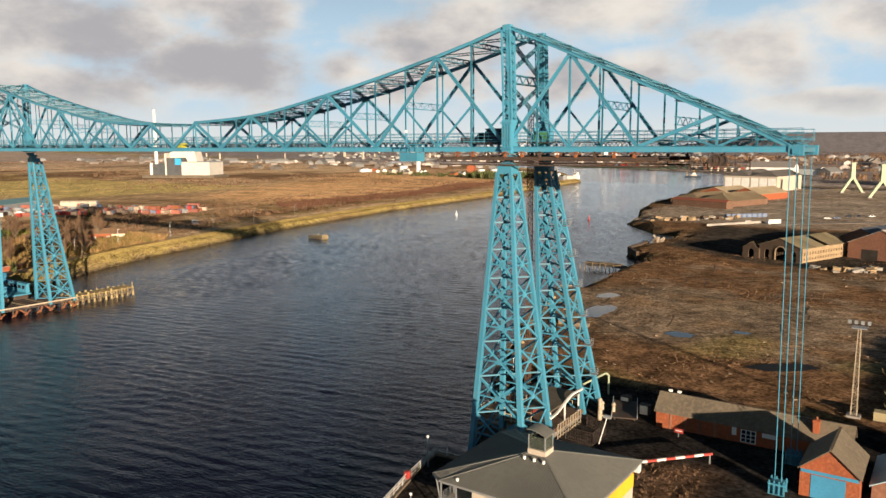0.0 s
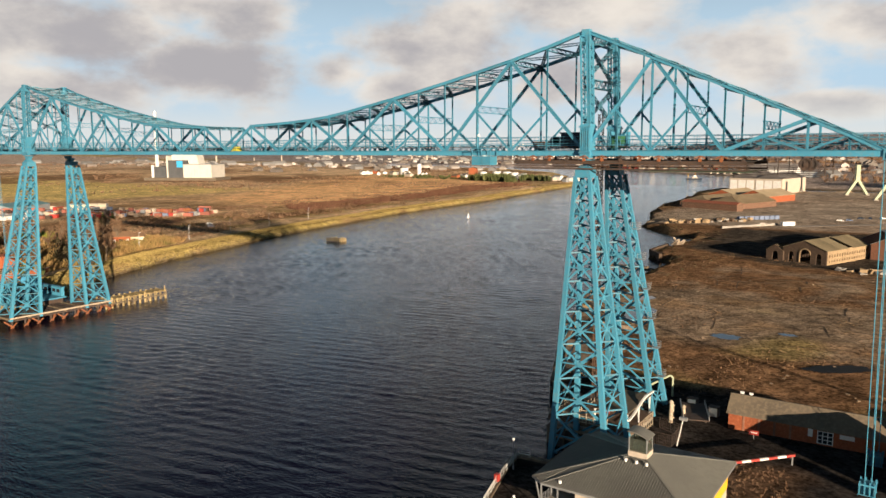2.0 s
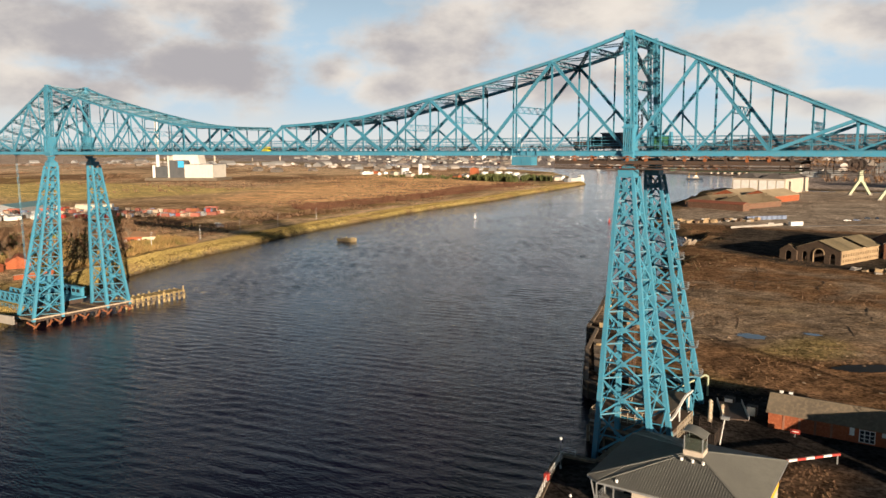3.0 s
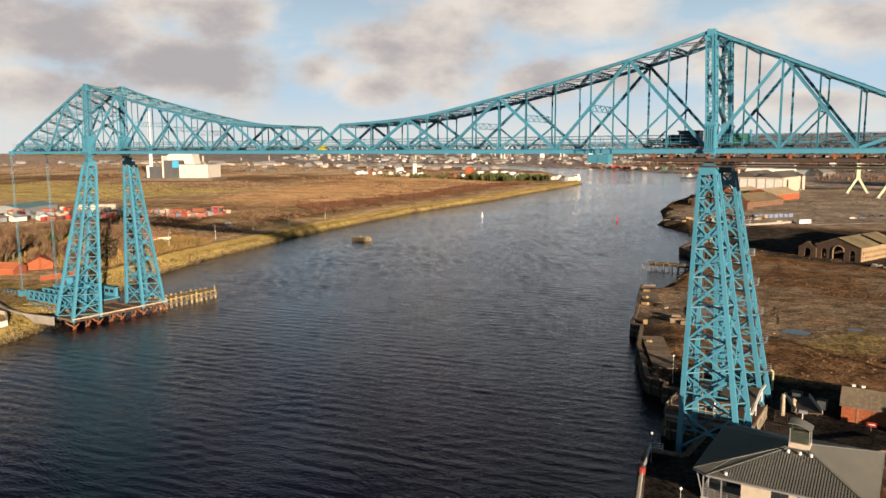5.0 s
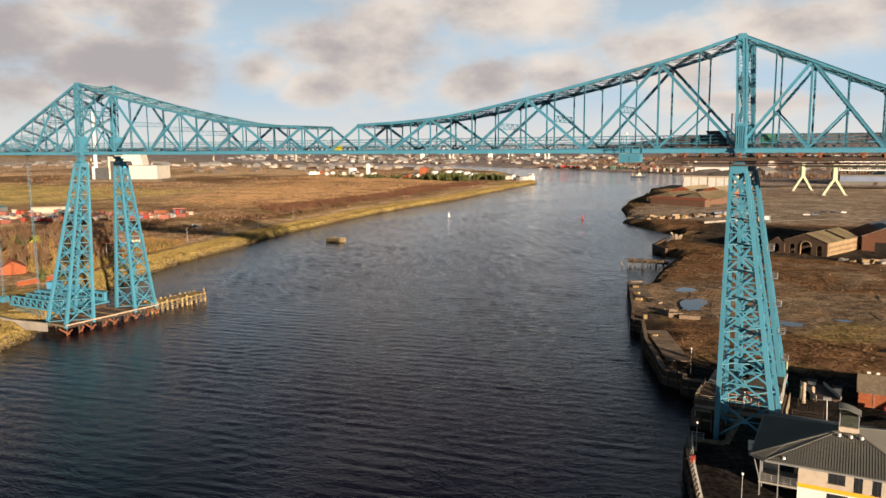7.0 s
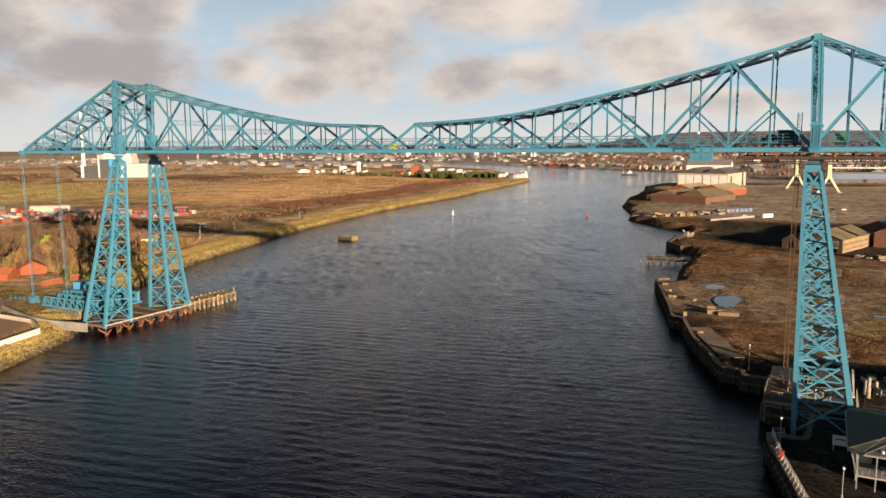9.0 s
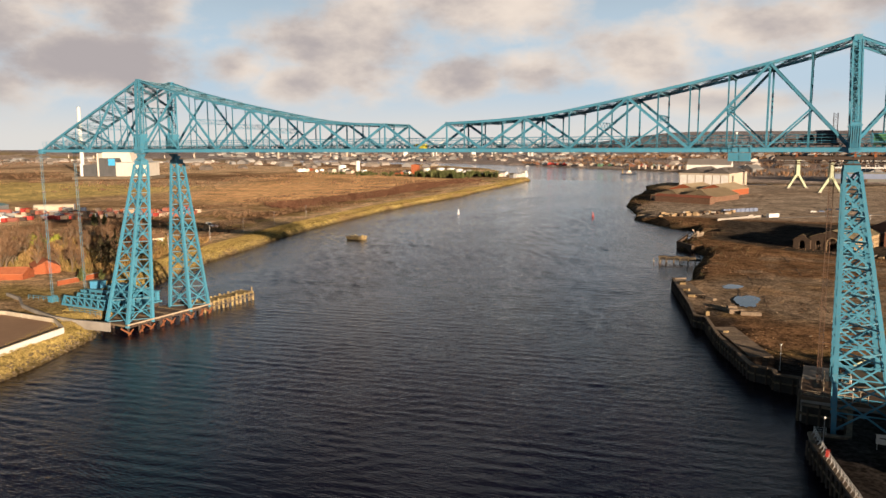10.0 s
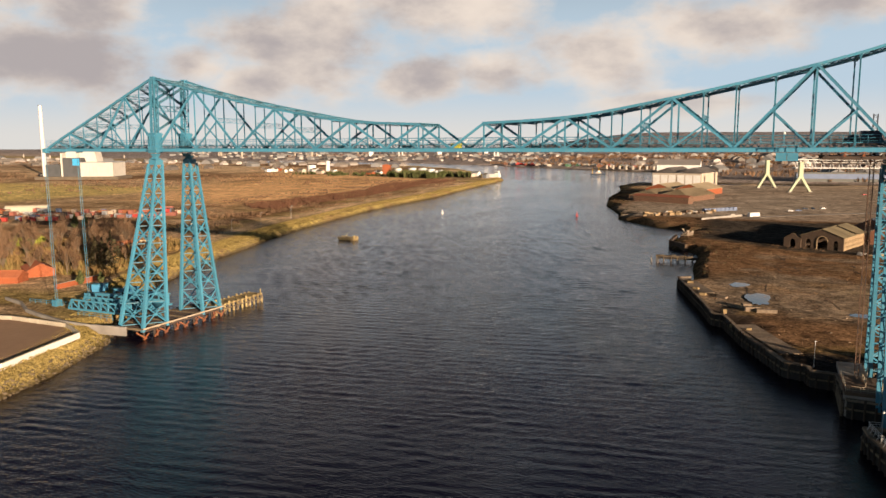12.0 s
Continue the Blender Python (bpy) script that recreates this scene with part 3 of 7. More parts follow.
def cross_bracing(side):
    """Laced struts and crossed bars between the two top chords."""
    for sign, table in ((-1, RIVER_NODES), (1, LAND_NODES)):
        for i in range(1, len(table)):
            (d0, z0), (d1, z1) = table[i - 1], table[i]
            x0, x1 = side_x(side, sign * d0), side_x(side, sign * d1)
            part("top_strut", lattice(bmesh.new(), (x1, -HALF_Y, z1 - 0.1), (x1, HALF_Y, z1 - 0.1), 0.5, 0.7, 0.9, 0.08), STEEL_DARK, bridge)
            bm = bmesh.new()
            lattice(bm, (x0, -HALF_Y, z0), (x1, HALF_Y, z1), 0.4, 0.4, 0.9, 0.07)
            lattice(bm, (x0, HALF_Y, z0), (x1, -HALF_Y, z1), 0.4, 0.4, 0.9, 0.07)
            part("wind_brace", bm, STEEL_DARK, bridge)
        for i in (3, 5, 7):                        # light portal struts half-way up, with a hanging wheel guard
            d, z = table[min(i, len(table) - 2)]
            x, zm = side_x(side, sign * d), CHORD_Z + (z - CHORD_Z) * 0.55
            if z - CHORD_Z > 7:
                part("sway_strut", lattice(bmesh.new(), (x, -HALF_Y, zm), (x, HALF_Y, zm), 0.35, 1.1, 1.3, 0.07), STEEL, bridge)


cross_bracing(1)
cross_bracing(-1)


def deck(side):
    x0, x1 = sorted((MID, side_x(side, 43.5)))
    bm = bmesh.new()
    for y in (-3.4, -1.6, 1.6, 3.4):
        lattice(bm, (x0, y, CHORD_Z + 0.55), (x1, y, CHORD_Z + 0.55), 0.3, 1.5, 1.35, 0.11, faces=4)
    part("rail_girder", bm, STEEL, bridge, "laced blue runway girders")
    n = round((x1 - x0) / 3.4)
    for i in range(n + 1):
        x = x0 + (x1 - x0) * i / n
        part("cross_beam", boxes((x - 0.2, -HALF_Y + 0.3, CHORD_Z - 0.35, x + 0.2, HALF_Y - 0.3, CHORD_Z + 0.15)), STEEL_DARK, bridge)
    bm = bmesh.new()
    for y0, y1 in ((-5.1, -3.9), (-0.7, 0.7), (3.9, 5.1)):
        box(bm, x0, y0, CHORD_Z + 1.0, x1, y1, CHORD_Z + 1.08)
    part("walkway", bm, WALKWAY, bridge, "dark boarded walkways")
    for y in (-5.1, -3.8, 3.8, 5.1):
        bm = bmesh.new()
        for z in (1.6, 2.15, 2.7):
            rod(bm, (x0, y, CHORD_Z + z), (x1, y, CHORD_Z + z), 0.035, 4)
        k = round((x1 - x0) / 2.0)
        for i in range(k + 1):
            x = x0 + (x1 - x0) * i / k
            rod(bm, (x, y, CHORD_Z + 1.0), (x, y, CHORD_Z + 2.7), 0.035, 4)
        part("handrail", bm, STEEL, bridge)


deck(1)
deck(-1)


def tower(side, offset):
    """Two tapered legs on a pin, and the braced frame over the deck."""
    X = lambda d: side_x(side, d) + offset
    for s in (-1, 1):
        # corners at the foot and the head of the leg: land face and outer face slope, the other two stand upright
        foot_z, head_z = 3.0, 47.8
        outer = (16.3 if s < 0 else 14.9) if side > 0 else (15.2 if s < 0 else 15.4)
        wide = (9.2 if s < 0 else 8.5) if side > 0 else 8.3
        foot = [(X(a), s * b) for a, b in ((0.0, 6.6 if s < 0 else 7.8), (wide, 6.6 if s < 0 else 7.8), (wide, outer), (0.0, outer))]
        head = [(side_x(side, a), s * b) for a, b in ((-0.75, 4.8), (1.55, 4.8), (1.55, 7.2), (-0.75, 7.2))]
        head = [(hx, hy + (1.0 if s > 0 else 0)) for hx, hy in head]
        at = lambda k, z: Vector(((*foot[k], foot_z))).lerp(Vector((*head[k], head_z)), (z - foot_z) / (head_z - foot_z))
        bm = bmesh.new()
        hx0, hx1 = sorted((side_x(side, -1.0), side_x(side, 1.8)))
        cap_y = -6.0 if s < 0 else 6.8
        box(bm, hx0 + 0.1, cap_y - 1.3, 46.6, hx1 - 0.1, cap_y + 1.3, 47.9)
        c = Vector((side_x(side, 0.5), s * 5.9, 48))
        beam(bm, Vector((c.x, cap_y, 47.9)), c + Vector((0, 0, 0.7)), 2.4, 2.4, 1.1, 1.1)
        beam(bm, c + Vector((0, 0, 0.7)), c + Vector((0, 0, 1.6)), 1.1, 1.1, 2.2, 1.6)
        leg = part("tower_leg", bm, STEEL, bridge, "tapered braced steel leg on a pin bearing")
        for k in range(4):
            part("post", bar(at(k, foot_z - 1), at(k, 46.8), 0.84, 0.84, w2=0.52, h2=0.52, side=(0, 1, 0)), STEEL, leg)
        # tiers shrink towards the head
        n = 9
        cuts = [foot_z]
        for i in range(n):
            cuts.append(cuts[-1] + 6.15 * (1 - 0.047 * i))
        scale = (46.6 - foot_z) / (cuts[-1] - foot_z)
        cuts = [foot_z + (c - foot_z) * scale for c in cuts]
        for i in range(n):
            z0, z1 = cuts[i], cuts[i + 1]
            for a, b in ((0, 1), (1, 2), (2, 3), (3, 0)):
                p0, p1, q0, q1 = at(a, z0), at(b, z0), at(a, z1), at(b, z1)
                normal = (p1 - p0).cross(q0 - p0).normalized()
                for u, v in ((p0, q1), (p1, q0)):
                    part("brace", bar(u, v, 0.14, 0.3, side=normal.cross(v - u)), STEEL, leg)
                zc = (z0 + z1) / 2
                m0, m1 = at(a, zc), at(b, zc)
                part("strut", bar(m0, m1, 0.14, 0.22), STEEL, leg)
                c = (m0 + m1) / 2
                part("gusset", bar(c - normal * 0.12, c + normal * 0.12, 0.8, 0.8), STEEL, leg)
            # inner plan brace
            part("plan_brace", bar(at(0, z0), at(2, z0), 0.2, 0.25), STEEL_DARK, leg)
            part("plan_brace", bar(at(1, z0), at(3, z0), 0.2, 0.25), STEEL_DARK, leg)
    # frame over the deck
    xc = side_x(side, 0)
    for s in (-1, 1):
        y = s * HALF_Y
        x0, x1 = sorted((side_x(side, -0.3), side_x(side, 1.4))) if side > 0 else sorted((side_x(side, -0.9), side_x(side, 2.0)))
        shell = part("bearing_box", boxes((x0, y - 1.2, 49.8, x1, y + 1.2, 55.2)), STEEL, bridge, "plated box over the pin bearing")
        for i in range(5):
            xx = x0 + (x1 - x0) * (i + 0.5) / 5
            for yy in (-1.28, 1.28):
                part("stiffener", boxes((xx - 0.09, y + yy - 0.08, 50.8, xx + 0.09, y + yy + 0.08, 54.6)), STEEL, shell)
        for zz in (50.5, 54.6):
            for yy in (-1.3, 1.3):
                part("flange", boxes((x0 - 0.15, y + yy - 0.1, zz, x1 + 0.15, y + yy + 0.1, zz + 0.3)), STEEL, shell)
        for i in range(3):
            xx = x0 + (x1 - x0) * (i + 0.5) / 3.0 - 0.1
            part("slot", boxes((xx, y - 1.24, 51.6, xx + 0.22, y - 1.205, 54.2)), GLASS_DARK, shell, "dark slotted opening")
        bm = bmesh.new()
        lattice(bm, (side_x(side, 0.5), y, 55.2), (xc, y, 69.2), 1.5, 1.4, 0.75, 0.16)
        for yy in (-0.6, 0.6):
            beam(bm, (side_x(side, 0.95), y + yy, 55.2), (side_x(side, 0.35), y + yy, 69.2), 0.55, 0.25)
        beam(bm, (xc, y, 68.2), (xc, y, 70.1), 1.3, 1.2)
        part("tower_post", bm, STEEL, bridge, "laced upright over the bearing")
    bm = bmesh.new()
    for z in (61.8, 68.8):
        lattice(bm, (xc, -HALF_Y, z), (xc, HALF_Y, z), 0.7, 1.3, 1.2, 0.12)
    for z0, z1 in ((55.6, 61.2), (62.4, 68.2)):
        lattice(bm, (xc, -HALF_Y, z0), (xc, HALF_Y, z1), 0.4, 0.4, 0.8, 0.09)
        lattice(bm, (xc, HALF_Y, z0), (xc, -HALF_Y, z1), 0.4, 0.4, 0.8, 0.09)
    part("portal_frame", bm, STEEL_DARK, bridge, "crossed laced bracing between the posts")


tower(1, 0.0)
tower(-1, 0.9)


def anchor(side):
    """The tie cables at the land end and their blocks."""
    for s, y_top in ((-1, -HALF_Y), (1, HALF_Y)):
        x = side_x(side, 43.3)
        y_foot = s * 5.9
        block = part("anchor_block", boxes((x - 0.75, y_foot - 0.65, 2.8, x + 0.75, y_foot + 0.65, 5.3)), STEEL_DARK, bridge, "blue anchor block on the ground")
        for dx in (-0.95, -0.32, 0.32, 0.95):
            for dy in (-0.85, 0.85):
                part("cage_bar", boxes((x + dx - 0.1, y_foot + dy - 0.1, 2.8, x + dx + 0.1, y_foot + dy + 0.1, 5.6)), STEEL, block)
        for dy in (-0.85, 0.85):
            for z in (3.5, 5.0):
                part("cage_rail", boxes((x - 1.1, y_foot + dy * 1.16 - 0.06, z, x + 1.1, y_foot + dy * 1.16 + 0.06, z + 0.25)), STEEL, block)
        for dx in (-0.42, 0.42):
            part("tie_cable", rod(bmesh.new(), (x + dx, y_foot, 5.2), (x - 0.5 + dx, y_top, 50.2), 0.06, 6), STEEL, bridge)
        xa, xb = sorted((side_x(side, 42.2), side_x(side, 44.0)))
        part("end_block", boxes((xa, y_top - 0.6, 49.7, xb, y_top + 0.6, 51.05), (xa + 0.5, y_top - 0.8, 49.9, xb - 0.4, y_top + 0.8, 50.6)), STEEL, bridge)
    x = side_x(side, 43.4)
    part("end_beam", boxes((x - 0.25, -HALF_Y + 0.6, 50.1, x + 0.25, HALF_Y - 0.6, 50.7)), STEEL_DARK, bridge)


anchor(1)
anchor(-1)


# ---- things hung on the bridge ----
def railing(name, points, height, parent, mat, post_step=1.6, bars=3, r=0.04, label=""):
    """A rail along a polyline, its posts and bars in one piece."""
    bm = bmesh.new()
    for a, b in zip(points[:-1], points[1:]):
        a, b = Vector(a), Vector(b)
        n = max(1, round((b - a).length / post_step))
        for i in range(n + 1):
            p = a.lerp(b, i / n)
            rod(bm, p, p + Vector((0, 0, height)), r, 5)
        for k in range(bars):
            up = Vector((0, 0, height * (k + 1) / bars))
            rod(bm, a + up, b + up, r, 5)
    return part(name, bm, mat, parent, label)


def work_platform():
    ob = thing("maintenance_platform", "rusty brown scaffold platform slung under the bridge deck", "platform", (6.5, 0, 48.8))
    for y in (-7.4, -2.5, 2.5, 7.4):
        part("side_beam", boxes((-18.5, y - 0.14, 0.0, 19.0, y + 0.14, 0.5)), DARK_STEEL, ob)
    for i in range(38):
        x = -18.5 + i
        part("board", boxes((x + 0.04, -7.2, 0.5, x + 0.96, 7.2, 0.56)), WALKWAY, ob)
    for i in range(13):
        x = -18.0 + i * 3.05
        for y in (-7.5, 7.5):
            bm = boxes((x - 0.22, y - 0.2, 0.5, x + 0.22, y + 0.2, 0.95))
            beam(bm, (x - 0.75, y, 1.0), (x - 0.1, y, 1.35), 0.3, 0.12)
            beam(bm, (x + 0.75, y, 1.0), (x + 0.1, y, 1.35), 0.3, 0.12)
            beam(bm, (x, y, 0.4), (x, y, 1.4), 0.14, 0.14)
            part("hanger_bracket", bm, RUST if i % 3 else DARK_STEEL, ob, "rusted hanger bracket")
    for y in (-7.6, 7.6):
        railing("guard_rail", [(-18.5, y, -0.75), (19.0, y, -0.75)], 1.3, ob, MAST_BROWN, 3.05, 3, 0.035)
        part("toe_board", boxes((-18.5, y - 0.05, -0.85, 19.0, y + 0.05, -0.62)), DARK_STEEL, ob)
    part("net", boxes((4.0, -7.45, -1.05, 19.2, 7.45, -0.98)), material("green_debris_net", (0.07, 0.11, 0.07), (0.09, 0.1, 0.06), 1.0, 0.9), ob, "dull green debris net")


def traveller_cabin():
    ob = thing("inspection_cabin", "pale blue steel mesh cabin hung outside the truss", "cabin", (-18.0, -7.4, 48.5))
    part("tray", boxes((-1.9, -1.1, 0.0, 1.9, 1.1, 0.14)), STEEL, ob)
    for x0, x1 in ((-1.9, -0.05), (0.05, 1.9)):
        part("front_panel", boxes((x0, -1.12, 0.14, x1, -1.04, 1.5)), STEEL, ob)
        part("back_panel", boxes((x0, 1.04, 0.14, x1, 1.12, 1.5)), STEEL, ob)
    for x in (-1.9, 1.82):
        part("end_panel", boxes((x, -1.04, 0.14, x + 0.08, 1.04, 1.5)), STEEL, ob)
    for x in (-1.85, 0, 1.85):
        for y in (-1.05, 1.05):
            part("post", bar((x, y, 1.5), (x, y, 2.9), 0.1, 0.1), STEEL, ob)
    part("top_rail", boxes((-1.95, -1.15, 2.8, 1.95, -1.0, 2.95), (-1.95, 1.0, 2.8, 1.95, 1.15, 2.95)), STEEL, ob)
    part("hanger", bar((-0.6, -0.9, 2.9), (-0.6, -0.9, 4.9), 0.12, 0.12), STEEL, ob)
    part("warning_lamp", rod(bmesh.new(), (-0.6, -0.9, 4.9), (-0.6, -0.9, 5.3), 0.22, 8), WHITE_PAINT, ob, "white lamp housing")


def winch():
    ob = thing("winch_house", "dark navy haulage winch and motor on the bridge deck", "winch", (-4.2, -1.0, 51.3))
    part("bed", boxes((-4.0, -2.2, 0, 2.4, 2.2, 0.35)), NAVY, ob)
    part("housing", boxes((-1.4, -1.8, 0.35, 1.9, 1.6, 2.6), (-1.6, -2.0, 2.5, 2.1, 1.8, 2.7)), NAVY, ob)
    bm = bmesh.new()
    rod(bm, (-2.6, -1.7, 1.1), (-2.6, 1.7, 1.1), 0.75, 14)
    for y in (-1.7, -0.1, 1.6):
        rod(bm, (-2.6, y, 1.1), (-2.6, y + 0.12, 1.1), 0.98, 14)
    part("drum", bm, NAVY, ob)
    part("motor", rod(bmesh.new(), (-3.9, -1.2, 0.9), (-3.9, 0.4, 0.9), 0.45, 10), DARK_STEEL, ob)
    part("cable_rack", boxes((-6.5, -2.1, 0.3, -4.4, -1.6, 1.2), (-6.5, 1.4, 0.3, -4.4, 1.9, 1.0)), DARK_STEEL, ob)
    tank = thing("machine_cabinet", "green and blue steel equipment cabinet on the deck", "cabinet", (4.6, -2.0, 51.3))
    part("body", boxes((-1.1, -0.8, 0, 1.1, 0.8, 2.0)), material("green_paint", (0.07, 0.22, 0.10), (0.05, 0.17, 0.09), 1.0, 0.5), tank)
    part("lid", boxes((-1.2, -0.9, 2.0, 1.2, 0.9, 2.12)), STEEL, tank)
    part("guard", boxes((1.3, -0.9, 0, 1.4, 0.9, 2.7), (-1.4, -0.9, 0, -1.3, 0.9, 2.7)), STEEL, tank)


def trolley_crab():
    """The hanger wheels below the land arm and the yellow one near mid-river."""
    ob = thing("cable_sheave", "dark steel spoked rope sheaves under the land arm", "sheave", (33.2, -5.4, 49.0))
    for x, y in ((-0.3, -0.25), (0.35, 0.35)):
        bm = bmesh.new()
        ring = [Vector((x + 0.78 * math.cos(a), y, 0.78 * math.sin(a))) for a in np.linspace(0, math.tau, 19)[:-1]]
        for k, p in enumerate(ring):
            beam(bm, p, ring[(k + 1) % 18], 0.26, 0.22)
            if k % 3 == 0:
                beam(bm, (x, y, 0), p, 0.1, 0.14)
        rod(bm, (x, y - 0.16, 0), (x, y + 0.16, 0), 0.26, 10)
        wheel = part("wheel", bm, DARK_STEEL, ob)
        part("web_plate", rod(bmesh.new(), (x, y + 0.02, 0), (x, y + 0.05, 0), 0.66, 16), DARK_STEEL, wheel)
    for x in (-0.75, 0.75):
        part("hanger", bar((x * 1.3, 0.05, 1.3), (x * 0.25, 0.05, 0), 0.14, 0.14), DARK_STEEL, ob)
    box_ = thing("rail_trolley", "yellow rail trolley parked on the bridge rails", "trolley", (-86.2, -4.3, 50.5))
    part("body", boxes((-1.1, -0.7, 0.3, 1.1, 0.7, 1.5)), material("yellow_green_paint", (0.45, 0.42, 0.04), (0.3, 0.3, 0.05), 1.0, 0.5), box_)
    part("chassis", boxes((-1.3, -0.8, 0.0, 1.3, 0.8, 0.3)), DARK_STEEL, box_)
    hang = thing("landing_stage", "hanging walkway with rails below the land arm", "walkway", (32.5, 0, 47.4))
    part("tread", boxes((-9.5, -4.5, 0, 2.8, -3.7, 0.08), (-9.5, 3.7, 0, 2.8, 4.5, 0.08)), WALKWAY, hang)
    for y in (-4.5, 4.5):
        railing("guard_rail", [(-9.5, y, 0.05), (2.8, y, 0.05)], 1.1, hang, DARK_STEEL, 2.0, 2, 0.04)
    for x in (-9.4, -3.3, 2.7):
        for y in (-4.3, 4.3):
            part("hanger", bar((x, y, 0), (x, y, 2.4), 0.1, 0.1), DARK_STEEL, hang)


def hoist_mast():
    ob = thing("hoist_mast", "brown rusted lattice hoist mast standing beside the tower leg", "hoist", (-2.5, 7.1, 3.4))
    for i in range(27):
        part("mast_section", lattice(bmesh.new(), (0, 0, i * 2.0), (0, 0, i * 2.0 + 1.96), 0.75, 0.75, 0.5, 0.075), MAST_BROWN if i % 5 else DARK_STEEL, ob, kind="stuff")
    for z in (9, 18, 27, 36, 44):
        part("wall_tie", bar((0, 0.3, z), (1.6, 1.0, z), 0.1, 0.1), DARK_STEEL, ob)
    part("base_frame", boxes((-1.0, -1.0, 0, 1.0, 1.0, 0.25)), DARK_STEEL, ob)


def leg_landings():
    """Small caged landings up the land side of the far leg."""
    for i, z in enumerate((9.5, 15.0, 20.5, 26.0, 31.5, 37.0)):
        f = (z - 3.0) / 45.6
        x, y = 8.5 + (1.55 - 8.5) * f + 0.6, 14.9 + (8.2 - 14.9) * f - 1.0
        ob = thing("ladder_landing", "pale steel caged landing on the tower leg", "landing", (x, y, z), group="landings up the tower leg")
        part("floor", boxes((-0.5, -0.7, 0, 0.6, 0.7, 0.08)), GREY_STEEL, ob)
        railing("cage", [(-0.5, -0.7, 0.1), (0.6, -0.7, 0.1), (0.6, 0.7, 0.1), (-0.5, 0.7, 0.1)], 1.1, ob, GREY_STEEL, 0.8, 3, 0.03)


work_platform()
traveller_cabin()
winch()
trolley_crab()
hoist_mast()
leg_landings()


# ---- this shore: quay, visitor building, huts, gates ----
GROUND = 3.5


def ground_z(x, y):
    return float(ground_height(np.array([(x, y)], float))[0])


def quay():
    """Timber fender piles, a capping beam and walings along the walled shore."""
    line = [(10, -72), (3, -47.4), (-3.2, -25), (-3.7, -21.2), (2.0, -20.6), (2.6, -7), (-5.0, -6.4), (-5.8, 10.8), (-10.6, 11.2), (-11.2, 14.5), (-15.8, 16.5), (-19.2, 25), (-25.2, 39.5), (-31, 59.6), (-34.2, 61.2), (-38, 76.5), (-50.2, 118.5), (-46, 121)]
    ob = tagged(thing("quay_wall", "dark timber and concrete quay wall at the river edge", "quay"), kind="structure")
    rng = random.Random(5)
    for a, b in zip(line[:-1], line[1:]):
        a, b = Vector((*a, 0)), Vector((*b, 0))
        d = (b - a).normalized()
        out = Vector((-d.y, d.x, 0)) * 0.2 if (b - a).y > 0 else Vector((d.y, -d.x, 0)) * 0.2
        up = Vector((0, 0, 1))
        part("capping_beam", bar(a + up * 3.62 - out, b + up * 3.62 - out, 0.9, 0.4), OLD_SLAB, ob)
        part("waling", bar(a + up * 1.9 + out, b + up * 1.9 + out, 0.3, 0.35), TIMBER, ob)
        part("wall_face", bar(a + up * 1.0 - out, b + up * 1.0 - out, 0.5, 5.0), DARK_EARTH, ob)
        n = max(1, round((b - a).length / 2.1))
        for i in range(n):
            p = a.lerp(b, (i + 0.5) / n) + out * 1.6
            top = rng.uniform(2.6, 4.1)
            part("fender_pile", rod(bmesh.new(), (p.x, p.y, -3), (p.x + rng.uniform(-0.1, 0.1), p.y, top), 0.22, 7), DARK_PILE, ob)


DARK_PILE = material("wet_dark_piles", (0.07, 0.05, 0.035), (0.045, 0.035, 0.03), 1.0, 0.8, random_tint=0.3)
DARK_EARTH = material("wet_dark_wall", (0.035, 0.03, 0.026), (0.06, 0.05, 0.04), 0.8, 0.8, bump=0.4)


